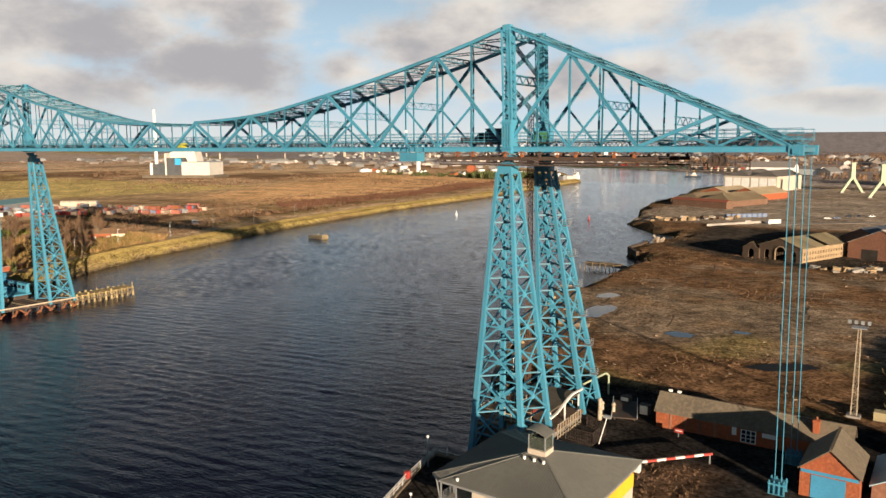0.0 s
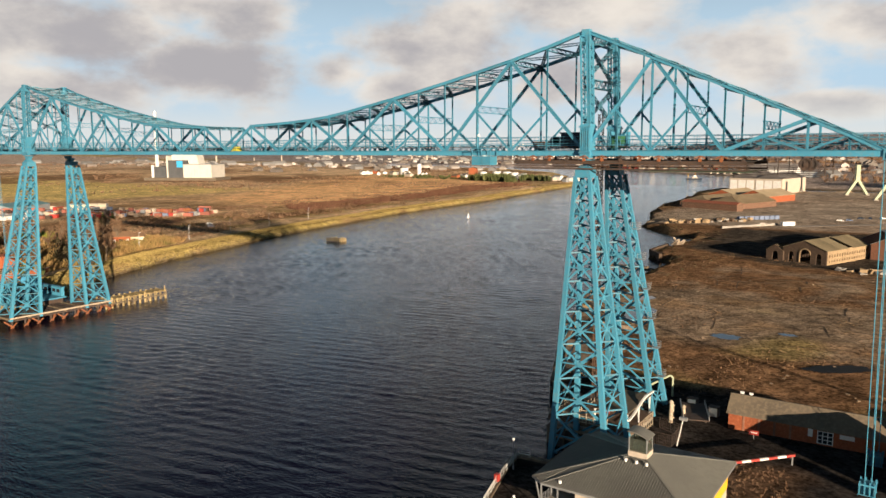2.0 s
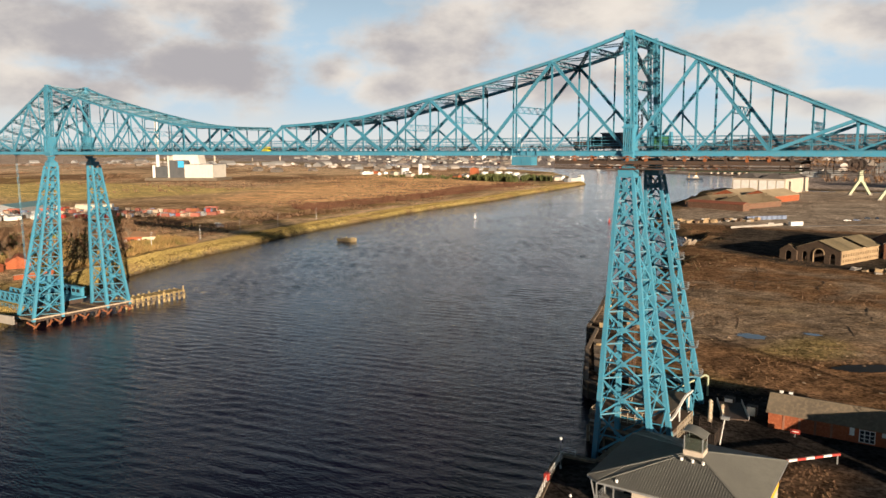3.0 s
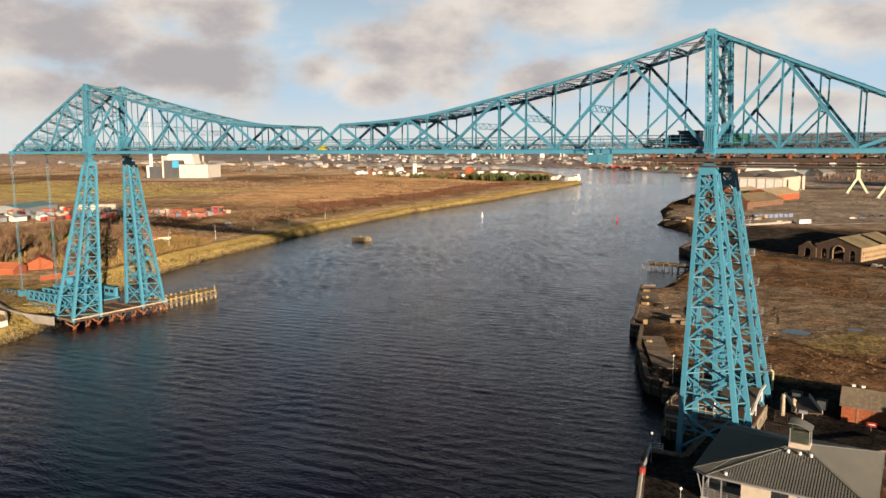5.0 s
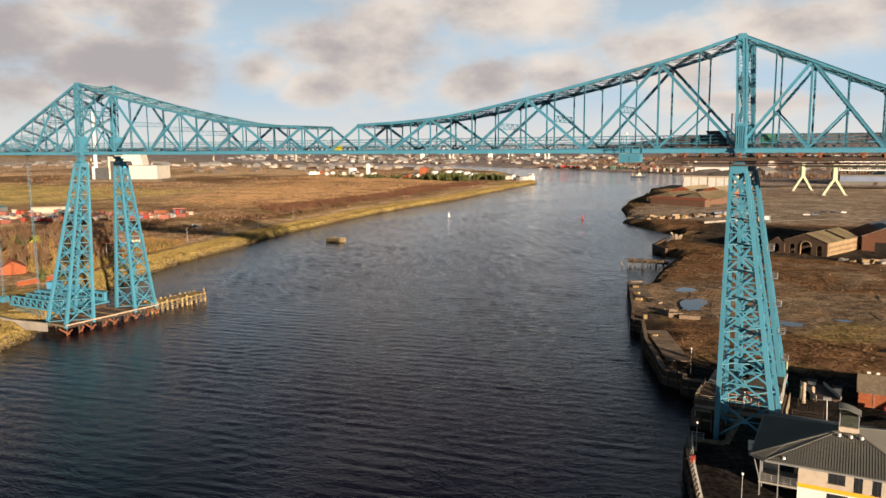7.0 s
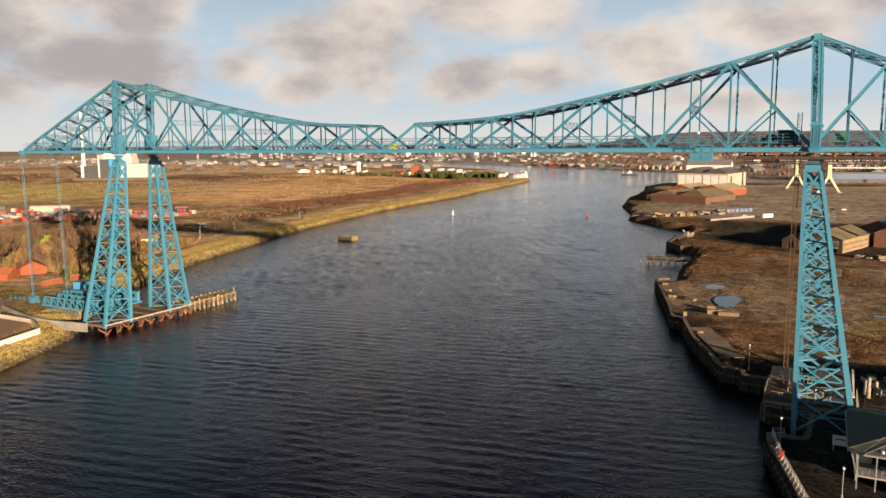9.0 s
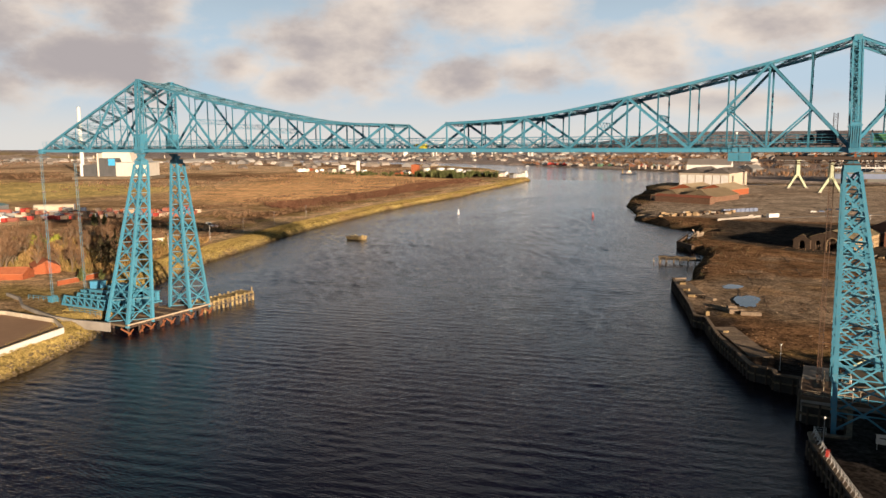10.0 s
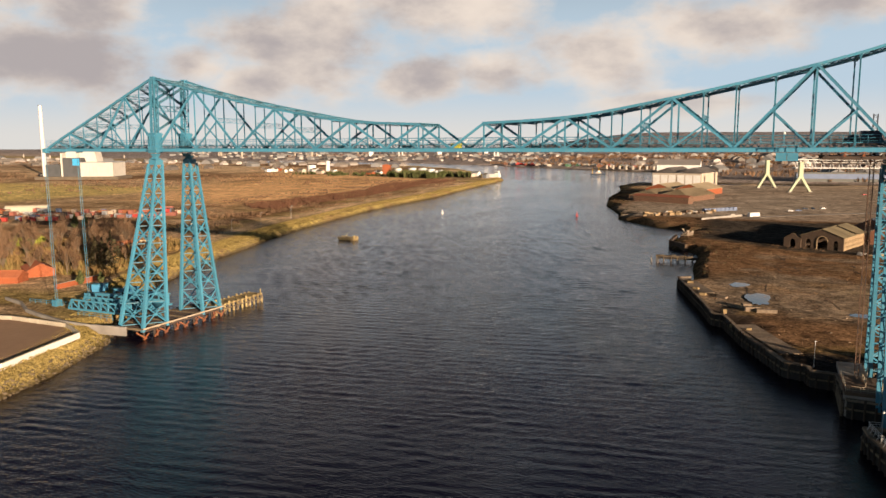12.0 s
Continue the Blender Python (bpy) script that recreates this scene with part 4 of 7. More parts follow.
def visitor_building():
    ob = thing("visitor_building", "two-storey building with grey ribbed metal hip roof and glazed cupola", "building", (18.0, -28.4, GROUND))
    x0, x1, y0, y1 = -10.5, 10.5, -10.2, 10.0          # eaves
    e, apex = 5.7, 9.1
    cut = 1.9
    tip = Vector((1.2, -1.6, apex))
    # walls: the corner towards the river and the sun is an open terrace
    part("wall", boxes((-4.5, -9.0, 0, -4.2, -4.0, 5.5), (-4.2, -9.0, 0, 9.6, -8.7, 2.3)), WHITE_PAINT, ob, "white rendered lower wall")
    part("upper_wall", boxes((-4.5, -9.03, 2.85, 9.63, -8.7, 5.6)), RENDER_TAN, ob, "pale tan upper wall")
    part("band", boxes((-4.5, -9.08, 2.3, 9.66, -8.7, 2.85)), YELLOW, ob, "bright yellow cladding band")
    part("side_wall", boxes((9.3, -8.7, 0, 9.6, 9.2, 5.6)), RENDER_TAN, ob)
    part("side_band", boxes((9.32, -8.69, 2.1, 9.68, 9.2, 4.1)), YELLOW, ob)
    part("back_wall", boxes((-9.3, 8.9, 0, 9.3, 9.2, 5.6)), RENDER_TAN, ob)
    part("river_wall", boxes((-9.3, -4.0, 0, -9.0, 8.9, 5.6), (-9.0, -4.3, 0, -4.2, -4.0, 5.6)), RENDER_TAN, ob)
    for wx, ww, z0, z1 in ((-0.8, 1.9, 3.6, 5.2), (2.2, 0.9, 3.0, 5.3), (4.3, 0.9, 3.0, 5.3), (6.6, 1.9, 3.6, 5.2)):
        w = part("window", boxes((wx, -9.12, z0, wx + ww, -9.04, z1)), GLASS_DARK, ob)
        part("window_frame", boxes((wx - 0.08, -9.16, z0 - 0.08, wx + ww + 0.08, -9.125, z0), (wx - 0.08, -9.16, z1, wx + ww + 0.08, -9.125, z1 + 0.08), (wx + ww / 2 - 0.03, -9.16, z0, wx + ww / 2 + 0.03, -9.125, z1)), DARK_STEEL, w)
    for wx, ww in ((-0.9, 2.4), (3.2, 4.0)):
        part("ground_window", boxes((wx, -9.06, 0.5, wx + ww, -8.98, 2.1)), GLASS_DARK, ob)
    # roof: four ribbed planes with two cut corners
    eave = [Vector(c) for c in ((x0 + cut, y0, e), (x1, y0, e), (x1, y1, e), (x0 + cut * 0.8, y1, e), (x0, y1 - cut, e), (x0, y0 + cut * 0.7, e))]
    ridge_s, ridge_n = tip + Vector((0, -0.7, 0)), tip + Vector((0, 0.7, 0))
    planes = [((eave[0], eave[1]), tip), ((eave[1], eave[2]), tip), ((eave[2], eave[3]), tip), ((eave[3], eave[4]), tip), ((eave[4], eave[5]), tip), ((eave[5], eave[0]), tip)]
    for (a, b), t in planes:
        n = (b - a).cross(t - a).normalized()
        bm = bmesh.new()
        top = [bm.verts.new(c) for c in (a, b, t)]
        low = [bm.verts.new(c - Vector((0, 0, 0.22))) for c in (a, b, t)]
        bm.faces.new(top)
        bm.faces.new(low[::-1])
        for i in range(3):
            j = (i + 1) % 3
            bm.faces.new((top[j], top[i], low[i], low[j]))
        plane = part("roof_plane", bm, ROOF_METAL, ob)
        # seams run straight up the slope until they meet a hip
        along = (b - a)
        length = along.length
        along.normalize()
        slope = (n.cross(along)).normalized()
        apex_s = (t - a).dot(along)
        rise = (t - a).dot(slope)
        count = int(length / 0.33)
        bm = bmesh.new()
        for i in range(1, count):
            s = length * i / count
            reach = rise * (s / apex_s if s < apex_s else (length - s) / (length - apex_s))
            if reach > 0.3:
                p = a + along * s + n * 0.02
                beam(bm, p, p + slope * (reach - 0.05), 0.07, 0.08, side=n)
        if count > 6:
            part("roof_seams", bm, ROOF_METAL, plane, kind="stuff")
        hip = part("hip_cap", bar(a + n * 0.03, t + n * 0.03, 0.3, 0.08), ROOF_METAL, ob)
        part("gutter", bar(a - Vector((0, 0, 0.18)), b - Vector((0, 0, 0.18)), 0.2, 0.2), GREY_STEEL, ob)
    # cupola
    cup = part("cupola_base", boxes((tip.x - 1.25, tip.y - 1.15, apex - 0.9, tip.x + 1.25, tip.y + 1.15, apex + 0.25)), RENDER_TAN, ob, "pale boxed base of the cupola")
    for sx in (-1.15, 1.15):
        for sy in (-1.05, 1.05):
            part("mullion", bar((tip.x + sx, tip.y + sy, apex + 0.25), (tip.x + sx, tip.y + sy, apex + 2.1), 0.13, 0.13), GREY_STEEL, cup)
    for sy in (-1.05, 1.05):
        part("pane", boxes((tip.x - 1.08, tip.y + sy - 0.02, apex + 0.35, tip.x + 1.08, tip.y + sy + 0.02, apex + 1.95)), CUPOLA_GLASS, cup)
    for sx in (-1.15, 1.15):
        part("pane", boxes((tip.x + sx - 0.02, tip.y - 0.98, apex + 0.35, tip.x + sx + 0.02, tip.y + 0.98, apex + 1.95)), CUPOLA_GLASS, cup)
    bm = bmesh.new()
    steps = 8
    rows = []
    for i in range(steps + 1):
        u = i / steps
        x, z = tip.x + 1.4 - 2.8 * u, apex + 2.1 + 0.7 * math.sin(u * math.pi * 0.62)
        rows.append([bm.verts.new((x, tip.y + y, z + dz)) for y, dz in ((-1.3, 0), (1.3, 0), (1.3, 0.1), (-1.3, 0.1))])
    for a, b in zip(rows[:-1], rows[1:]):
        for k in range(4):
            bm.faces.new((a[k], a[(k + 1) % 4], b[(k + 1) % 4], b[k]))
    bm.faces.new(rows[0][::-1])
    bm.faces.new(rows[-1])
    bmesh.ops.recalc_face_normals(bm, faces=bm.faces)
    part("cupola_roof", bm, ROOF_METAL, cup, "curved metal cupola roof")
    for dx in (-1.1, 0.3, 1.6):
        part("roof_lamp", rod(bmesh.new(), (tip.x + dx, tip.y - 2.3, apex - 0.75), (tip.x + dx, tip.y - 2.3, apex - 0.35), 0.2, 8), WHITE_PAINT, ob)
    part("eave_lamp", rod(bmesh.new(), (-6.3, -9.6, e + 0.25), (-6.3, -9.6, e + 0.6), 0.2, 8), WHITE_PAINT, ob)
    # terrace with posts and rail under the cut corner
    part("terrace_slab", boxes((-9.4, -9.2, 1.9, -4.5, -4.3, 2.15)), CONCRETE, ob)
    for px, py in ((-9.2, -9.0), (-6.9, -9.0), (-9.2, -6.0)):
        part("terrace_post", bar((px, py, 0), (px, py, 5.5), 0.16, 0.16), GREY_STEEL, ob)
    part("brace_post", bar((-9.2, -9.1, 2.1), (-10.1, -8.9, 5.5), 0.14, 0.14), GREY_STEEL, ob)
    railing("terrace_rail", [(-4.6, -9.1, 2.15), (-9.3, -9.1, 2.15), (-9.3, -4.4, 2.15)], 1.1, ob, GREY_STEEL, 0.8, 4, 0.03)
    part("terrace_door", boxes((-7.2, -4.42, 2.15, -5.2, -4.32, 4.7)), GLASS_DARK, ob)


CUPOLA_GLASS = material("greenish_clear_glass", (0.30, 0.34, 0.28), (0.26, 0.30, 0.25), 1.0, 0.15)
CUPOLA_GLASS.node_tree.nodes["Principled BSDF"].inputs["Transmission Weight"].default_value = 0.85


def river_rail():
    ob = thing("river_railing", "white steel railing with raking stays along the quay", "railing")
    pts = [(-1.2, -21.3, 3.8), (-3.0, -21.6, 3.8), (-0.9, -32.0, 3.8), (3.2, -47.2, 3.8), (10, -70, 3.8)]
    railing("rail", pts, 1.15, ob, WHITE_PAINT, 1.5, 3, 0.035)
    for a, b in zip(pts[1:-1], pts[2:]):
        a, b = Vector(a), Vector(b)
        n = round((b - a).length / 1.5)
        side = Vector((-(b - a).y, (b - a).x, 0)).normalized() * -0.5
        for i in range(n):
            p = a.lerp(b, (i + 0.5) / n)
            part("raking_stay", bar(p + side, p + Vector((0, 0, 1.0)), 0.045, 0.045), WHITE_PAINT, ob)
    ring = thing("lifebuoy_box", "orange lifebuoy housing fixed beside the railing", "lifebuoy", (-1.0, -31.8, 3.8))
    part("housing", boxes((-0.3, -0.35, 0.3, 0.3, 0.35, 1.35)), RED_PAINT, ring)
    part("post", boxes((-0.06, -0.06, 0, 0.06, 0.06, 0.3)), GREY_STEEL, ring)
    board = thing("notice_board", "white notice board with writing on the quay", "sign", (7.0, -24.0, GROUND))
    part("panel", boxes((-1.2, -0.06, 1.0, 1.2, 0.06, 2.6)), WHITE_PAINT, board)
    part("text_bar", boxes((-0.7, -0.09, 1.9, 0.6, -0.065, 2.1)), DARK_STEEL, board)
    for x in (-1.0, 1.0):
        part("post", boxes((x - 0.06, 0.07, 0, x + 0.06, 0.18, 2.5)), GREY_STEEL, board)


def lamp_post(x, y, h, label="grey steel lamp post with a white globe", z=None):
    z = ground_z(x, y) if z is None else z
    ob = thing("lamp_post", label, "lamp post", (x, y, z), group="quay lamps")
    part("base", rod(bmesh.new(), (0, 0, 0), (0, 0, 0.5), 0.14, 8), GREY_STEEL, ob)
    part("pole", rod(bmesh.new(), (0, 0, 0.4), (0, 0, h), 0.07, 7, 0.05), GREY_STEEL, ob)
    bm = bmesh.new()
    bmesh.ops.create_uvsphere(bm, u_segments=10, v_segments=7, radius=0.2, matrix=Matrix.Translation((0, 0, h + 0.12)))
    part("globe", bm, WHITE_PAINT, ob)


def gable_building(name, label, category, at, turn, w, d, eave, ridge, wall_mat, roof_mat, over=0.35, openings=(), group="", roof_split=True, chimney=None):
    """Walls under a pitched roof whose ridge runs along local y; the front gable faces local -y.
    openings: (face, centre, width, sill, head, part name, material), with face f, b, l or r."""
    ob = thing(name, label, category, at, turn, group)
    t = 0.3
    bm = boxes((-w / 2, -d / 2 + t, -0.4, -w / 2 + t, d / 2 - t, eave))
    part("side_wall", bm, wall_mat, ob)
    part("side_wall", boxes((w / 2 - t, -d / 2 + t, -0.4, w / 2, d / 2 - t, eave)), wall_mat, ob)
    for y in (-d / 2, d / 2 - t):
        bm = bmesh.new()
        prof = [(-w / 2, -0.4), (w / 2, -0.4), (w / 2, eave), (0, ridge - 0.05), (-w / 2, eave)]
        a = [bm.verts.new((px, y, pz)) for px, pz in prof]
        b = [bm.verts.new((px, y + t, pz)) for px, pz in prof]
        bm.faces.new(a)
        bm.faces.new(b[::-1])
        for i in range(5):
            j = (i + 1) % 5
            bm.faces.new((a[j], a[i], b[i], b[j]))
        part("gable_wall", bm, wall_mat, ob)
    slope = math.hypot(w / 2, ridge - eave)
    for s in (-1, 1):
        run = Vector((s * w / 2, 0, eave - ridge)).normalized()
        top, foot = Vector((0, 0, ridge + 0.1)), Vector((0, 0, ridge + 0.1)) + run * (slope + over)
        bm = bmesh.new()
        half = d / 2 + over
        v = [bm.verts.new((q.x, y, q.z + dz)) for dz in (0, 0.16) for q, y in ((top, -half), (foot, -half), (foot, half), (top, half))]
        for f in ((3, 2, 1, 0), (4, 5, 6, 7), (0, 1, 5, 4), (1, 2, 6, 5), (2, 3, 7, 6), (3, 0, 4, 7)):
            bm.faces.new([v[i] for i in f])
        bmesh.ops.recalc_face_normals(bm, faces=bm.faces)
        part("roof", bm, roof_mat, ob)
    part("ridge_cap", bar((0, -d / 2 - over, ridge + 0.26), (0, d / 2 + over, ridge + 0.26), 0.4, 0.12), roof_mat, ob)
    for face, c, ow, z0, z1, pname, mat in openings:
        if face in "fb":
            y = -d / 2 - 0.06 if face == "f" else d / 2 - 0.04
            bm = boxes((c - ow / 2, y, z0, c + ow / 2, y + 0.1, z1))
        else:
            x = -w / 2 - 0.06 if face == "l" else w / 2 - 0.04
            bm = boxes((x, c - ow / 2, z0, x + 0.1, c + ow / 2, z1))
        part(pname, bm, mat, ob)
    if chimney:
        cx, cy, ch = chimney
        part("chimney", boxes((cx - 0.45, cy - 0.45, eave, cx + 0.45, cy + 0.45, ch), (cx - 0.55, cy - 0.55, ch - 0.3, cx + 0.55, cy + 0.55, ch - 0.1)), ORANGE_BRICK, ob, "red brick chimney stack")
        part("chimney_pot", rod(bmesh.new(), (cx, cy, ch), (cx, cy, ch + 0.5), 0.16, 8), RUST, ob)
    return ob


def near_huts():
    op = [("l", -12.2 + 24.4 * k / 10, 0.35, 0.0, 2.55, "pier", BRICK) for k in range(0, 4)]
    op += [("l", -1.9, 0.7, 1.3, 2.6, "notice", WHITE_PAINT), ("l", 0.3, 2.2, 0.5, 2.5, "window", GLASS_DARK), ("l", 3.4, 2.1, 1.8, 2.5, "sign_board", WHITE_PAINT)]
    hut = gable_building("brick_workshop", "long low orange brick workshop with dull sheet roof", "workshop", (35.7, 12.3, GROUND - 0.1), 90, 5.4, 29.4, 2.8, 5.2,
                         ORANGE_BRICK, ROOF_TILE, openings=[(f, -c, *r) for f, c, *r in op], chimney=(-1.4, -9.8, 5.9))
    for dy in (-1.1, -0.37, 0.37, 1.1):
        part("window_bar", boxes((-2.84, -0.3 + dy - 0.06, 0.45, -2.77, -0.3 + dy + 0.06, 2.55)), WHITE_PAINT, hut)
    for z in (0.45, 1.1, 1.75, 2.45):
        part("window_bar", boxes((-2.86, -1.45, z, -2.845, 0.85, z + 0.1)), WHITE_PAINT, hut)
    small = gable_building("gate_hut", "red brick hut with blue doors and a tiled gable roof", "hut", (49.4, -0.3, GROUND - 0.1), 0, 7.2, 9.2, 4.2, 7.3, ORANGE_BRICK, ROOF_TILE,
                           openings=[("f", -0.1, 4.2, 0.0, 3.5, "blue_door", BLUE_PAINT), ("f", 0, 7.0, 3.65, 4.1, "blue_fascia", BLUE_PAINT)])
    annex = gable_building("blue_store", "pale blue sheet-roofed store beside the gate hut", "store", (57.4, 3.0, GROUND - 0.1), 0, 6.4, 11.0, 2.8, 4.6, BRICK,
                           material("pale_blue_sheet", (0.36, 0.50, 0.55), (0.28, 0.42, 0.47), 0.5, 0.6), openings=[("f", 0, 2.0, 0, 2.2, "door", DARK_STEEL)])
    far = gable_building("blue_shed", "bright blue metal shed on the waste ground", "shed", (58.6, 19.5, GROUND - 0.1), 0, 7.0, 5.0, 2.6, 3.2, BLUE_PAINT, BLUE_PAINT)
    for x in (22.5, 24.0):
        lampb = thing("roof_floodlight", "small white floodlight on the workshop roof", "floodlight", (x, 12.3, GROUND + 5.2), group="workshop floodlights")
        part("bracket", bar((0, 0, 0), (0, 0, 0.45), 0.08, 0.08), GREY_STEEL, lampb)
        part("head", boxes((-0.3, -0.2, 0.4, 0.3, 0.2, 0.75)), WHITE_PAINT, lampb)
    sign = thing("warning_sign", "small red warning sign on a post", "sign", (25.8, 6.6, GROUND))
    part("post", bar((0, 0, 0), (0, 0, 1.3), 0.08, 0.08), GREY_STEEL, sign)
    part("board", boxes((-0.75, -0.05, 0.7, 0.75, 0.0, 1.45)), RED_PAINT, sign)
    part("text_bar", boxes((-0.55, -0.07, 1.0, 0.55, -0.055, 1.15)), WHITE_PAINT, sign)
    barrier = thing("barrier_arm", "red and white striped barrier arm across the approach", "barrier", (25.0, -10.2, GROUND + 0.3))
    d = Vector((8.2, 9.3, 0)).normalized()
    for i in range(8):
        part("stripe", bar(d * (i * 1.55) + Vector((0, 0, 1.25)), d * (i * 1.55 + 1.5) + Vector((0, 0, 1.25)), 0.32, 0.32), RED_PAINT if i % 2 else WHITE_PAINT, barrier)
    part("pivot_post", boxes((-0.4, -0.4, -0.3, 0.4, 0.4, 1.3)), WHITE_PAINT, barrier)
    part("rest_post", boxes((d.x * 12 - 0.1, d.y * 12 - 0.1, -0.3, d.x * 12 + 0.1, d.y * 12 + 0.1, 1.1)), GREY_STEEL, barrier)
    skip = thing("storage_tank", "pale rusted steel tank on the waste ground", "tank", (53.2, 33.5, GROUND))
    part("body", boxes((-1.7, -1.0, 0.2, 1.7, 1.0, 1.7)), material("pale_tank", (0.38, 0.32, 0.18), (0.28, 0.22, 0.13), 1.0, 0.7), skip)
    part("skid", boxes((-1.8, -0.9, 0, 1.8, -0.6, 0.2), (-1.8, 0.6, 0, 1.8, 0.9, 0.2)), DARK_STEEL, skip)


def floodlight_mast():
    ob = thing("floodlight_mast", "pale lattice floodlight mast on the waste ground", "mast", (48.4, 33.5, GROUND))
    for i in range(8):
        w = 0.95 - 0.07 * i
        part("mast_section", lattice(bmesh.new(), (0, 0, i * 2.0), (0, 0, i * 2.0 + 1.97), w, w, 0.6, 0.075), AGED_WHITE, ob, kind="stuff")
    part("platform", boxes((-1.2, -1.2, 16.0, 1.2, 1.2, 16.15)), GREY_STEEL, ob)
    railing("platform_rail", [(-1.2, -1.2, 16.15), (1.2, -1.2, 16.15), (1.2, 1.2, 16.15), (-1.2, 1.2, 16.15), (-1.2, -1.2, 16.15)], 1.0, ob, DARK_STEEL, 1.2, 2, 0.04)
    for x in (-1.5, -0.5, 0.5, 1.5):
        part("lamp_head", boxes((x - 0.25, -1.5, 16.9, x + 0.25, -1.1, 17.5)), GREY_STEEL, ob)
    part("base", boxes((-1.1, -1.1, -0.2, 1.1, 1.1, 0.3)), CONCRETE, ob)


def landing_place():
    """The gates, canopy and fences under the near tower."""
    deck_ = thing("landing_platform", "concrete and steel landing platform beneath the tower", "platform", (0, 0, 0))
    part("slab", boxes((-5.4, -5.8, 0.2, 9.0, 5.6, 5.0)), CONCRETE, deck_)
    part("slab_edge", boxes((-5.6, -6.0, 4.4, 9.2, 5.8, 5.06)), material("brown_decking", (0.14, 0.09, 0.06), (0.10, 0.07, 0.05), 1.0, 0.9), deck_)
    part("fender", boxes((-6.0, -5.6, -0.5, -5.62, 17.5, 3.0)), TIMBER, deck_)
    part("back_slab", boxes((-5.4, 5.9, 0.2, -0.6, 17.6, 4.6)), CONCRETE, deck_)
    can = thing("gate_canopy", "brown flat canopy with a curved white edge at the gates", "canopy", (6.3, -0.6, 5.06))
    part("roof", boxes((-3.4, -5.8, 3.1, 2.6, 5.8, 3.3)), ROOF_TILE, can)
    bm = bmesh.new()
    pts = [(2.75, -6.0 + 12.2 * i / 12, 2.2 + 1.6 * smooth(0.1, 0.75, i / 12) + 0.25 * math.sin(i / 12 * math.pi)) for i in range(13)]
    for a, b in zip(pts[:-1], pts[1:]):
        beam(bm, a, b, 0.35, 0.3)
    part("curved_edge", bm, WHITE_PAINT, can, "white curved fascia")
    for x, y in ((-3.2, -5.5), (2.4, -5.5), (-3.2, 5.5), (2.4, 5.5), (2.4, 0)):
        part("column", bar((x, y, 0), (x, y, 3.1), 0.22, 0.22), WHITE_PAINT, can)
    for gx, gy, turn, w in ((9.9, -3.6, 90, 4.0), (9.9, 1.2, 90, 4.0), (3.0, -6.6, 0, 5.0), (4.2, 6.6, 0, 5.2), (2.0, 9.4, 0, 4.6), (-1.6, 2.0, 90, 6.0)):
        g = thing("entrance_gate", "cream painted steel gate at the landing", "gate", (gx, gy, 5.06 if gx < 9.2 and gy < 5.6 else 3.6), turn, group="landing gates")
        for x in np.linspace(-w / 2, w / 2, 5):
            part("upright", bar((x, 0, 0), (x, 0, 2.5), 0.11, 0.11), AGED_WHITE, g)
        for z in (0.3, 1.3, 2.4):
            part("crossbar", bar((-w / 2, 0, z), (w / 2, 0, z), 0.1, 0.1), AGED_WHITE, g)
    rail = thing("landing_rail", "white and red hand rails round the landing", "railing", (0, 0, 5.06))
    railing("rail", [(-5.4, 5.4, 0), (-5.4, -5.7, 0), (2.0, -5.7, 0)], 1.1, rail, AGED_WHITE, 1.2, 3, 0.035)
    railing("red_rail", [(3.0, -1.0, 0), (3.0, 4.0, 0)], 1.0, rail, RED_PAINT, 0.8, 3, 0.05)
    pipe = thing("bent_vent_pipe", "pale blue bent pipe beside the tower foot", "pipe", (8.1, 20.1, 3.4))
    bm = bmesh.new()
    for a, b in (((0, 0, 0), (0, 0, 4.0)), ((0, 0, 4.0), (-0.5, -0.2, 4.4)), ((-0.5, -0.2, 4.4), (-4.6, -2.2, 1.8))):
        rod(bm, a, b, 0.2, 8)
    part("tube", bm, CREAM_STEEL, pipe)
    fence = thing("mesh_fence", "wire mesh fence panels on posts by the gates", "fence")
    corners = [(10.8, -4.6), (15.6, -4.8), (15.6, 0.7), (11.3, 2.8)]
    for (ax, ay), (bx, by) in zip(corners[:-1], corners[1:]):
        n = 2
        for i in range(n):
            p, q = Vector((ax, ay, 3.5)).lerp(Vector((bx, by, 3.5)), i / n), Vector((ax, ay, 3.5)).lerp(Vector((bx, by, 3.5)), (i + 1) / n)
            bm = bmesh.new()
            for k in range(9):
                m = p.lerp(q, k / 8)
                rod(bm, m, m + Vector((0, 0, 2.1)), 0.018 if k % 8 else 0.05, 4)
            for k in range(5):
                rod(bm, p + Vector((0, 0, 0.1 + k * 0.5)), q + Vector((0, 0, 0.1 + k * 0.5)), 0.018 if k % 4 else 0.04, 4)
            part("panel", bm, DARK_STEEL, fence)
    cctv = thing("camera_pole", "white raking camera pole by the landing gates", "pole", (16.2, -3.6, 3.6))
    part("pole", rod(bmesh.new(), (0, 0, 0), (-0.2, 3.6, 3.2), 0.09, 8), WHITE_PAINT, cctv)
    part("head", boxes((-0.8, 3.4, 3.1, 0.5, 3.9, 3.6)), GREY_STEEL, cctv)
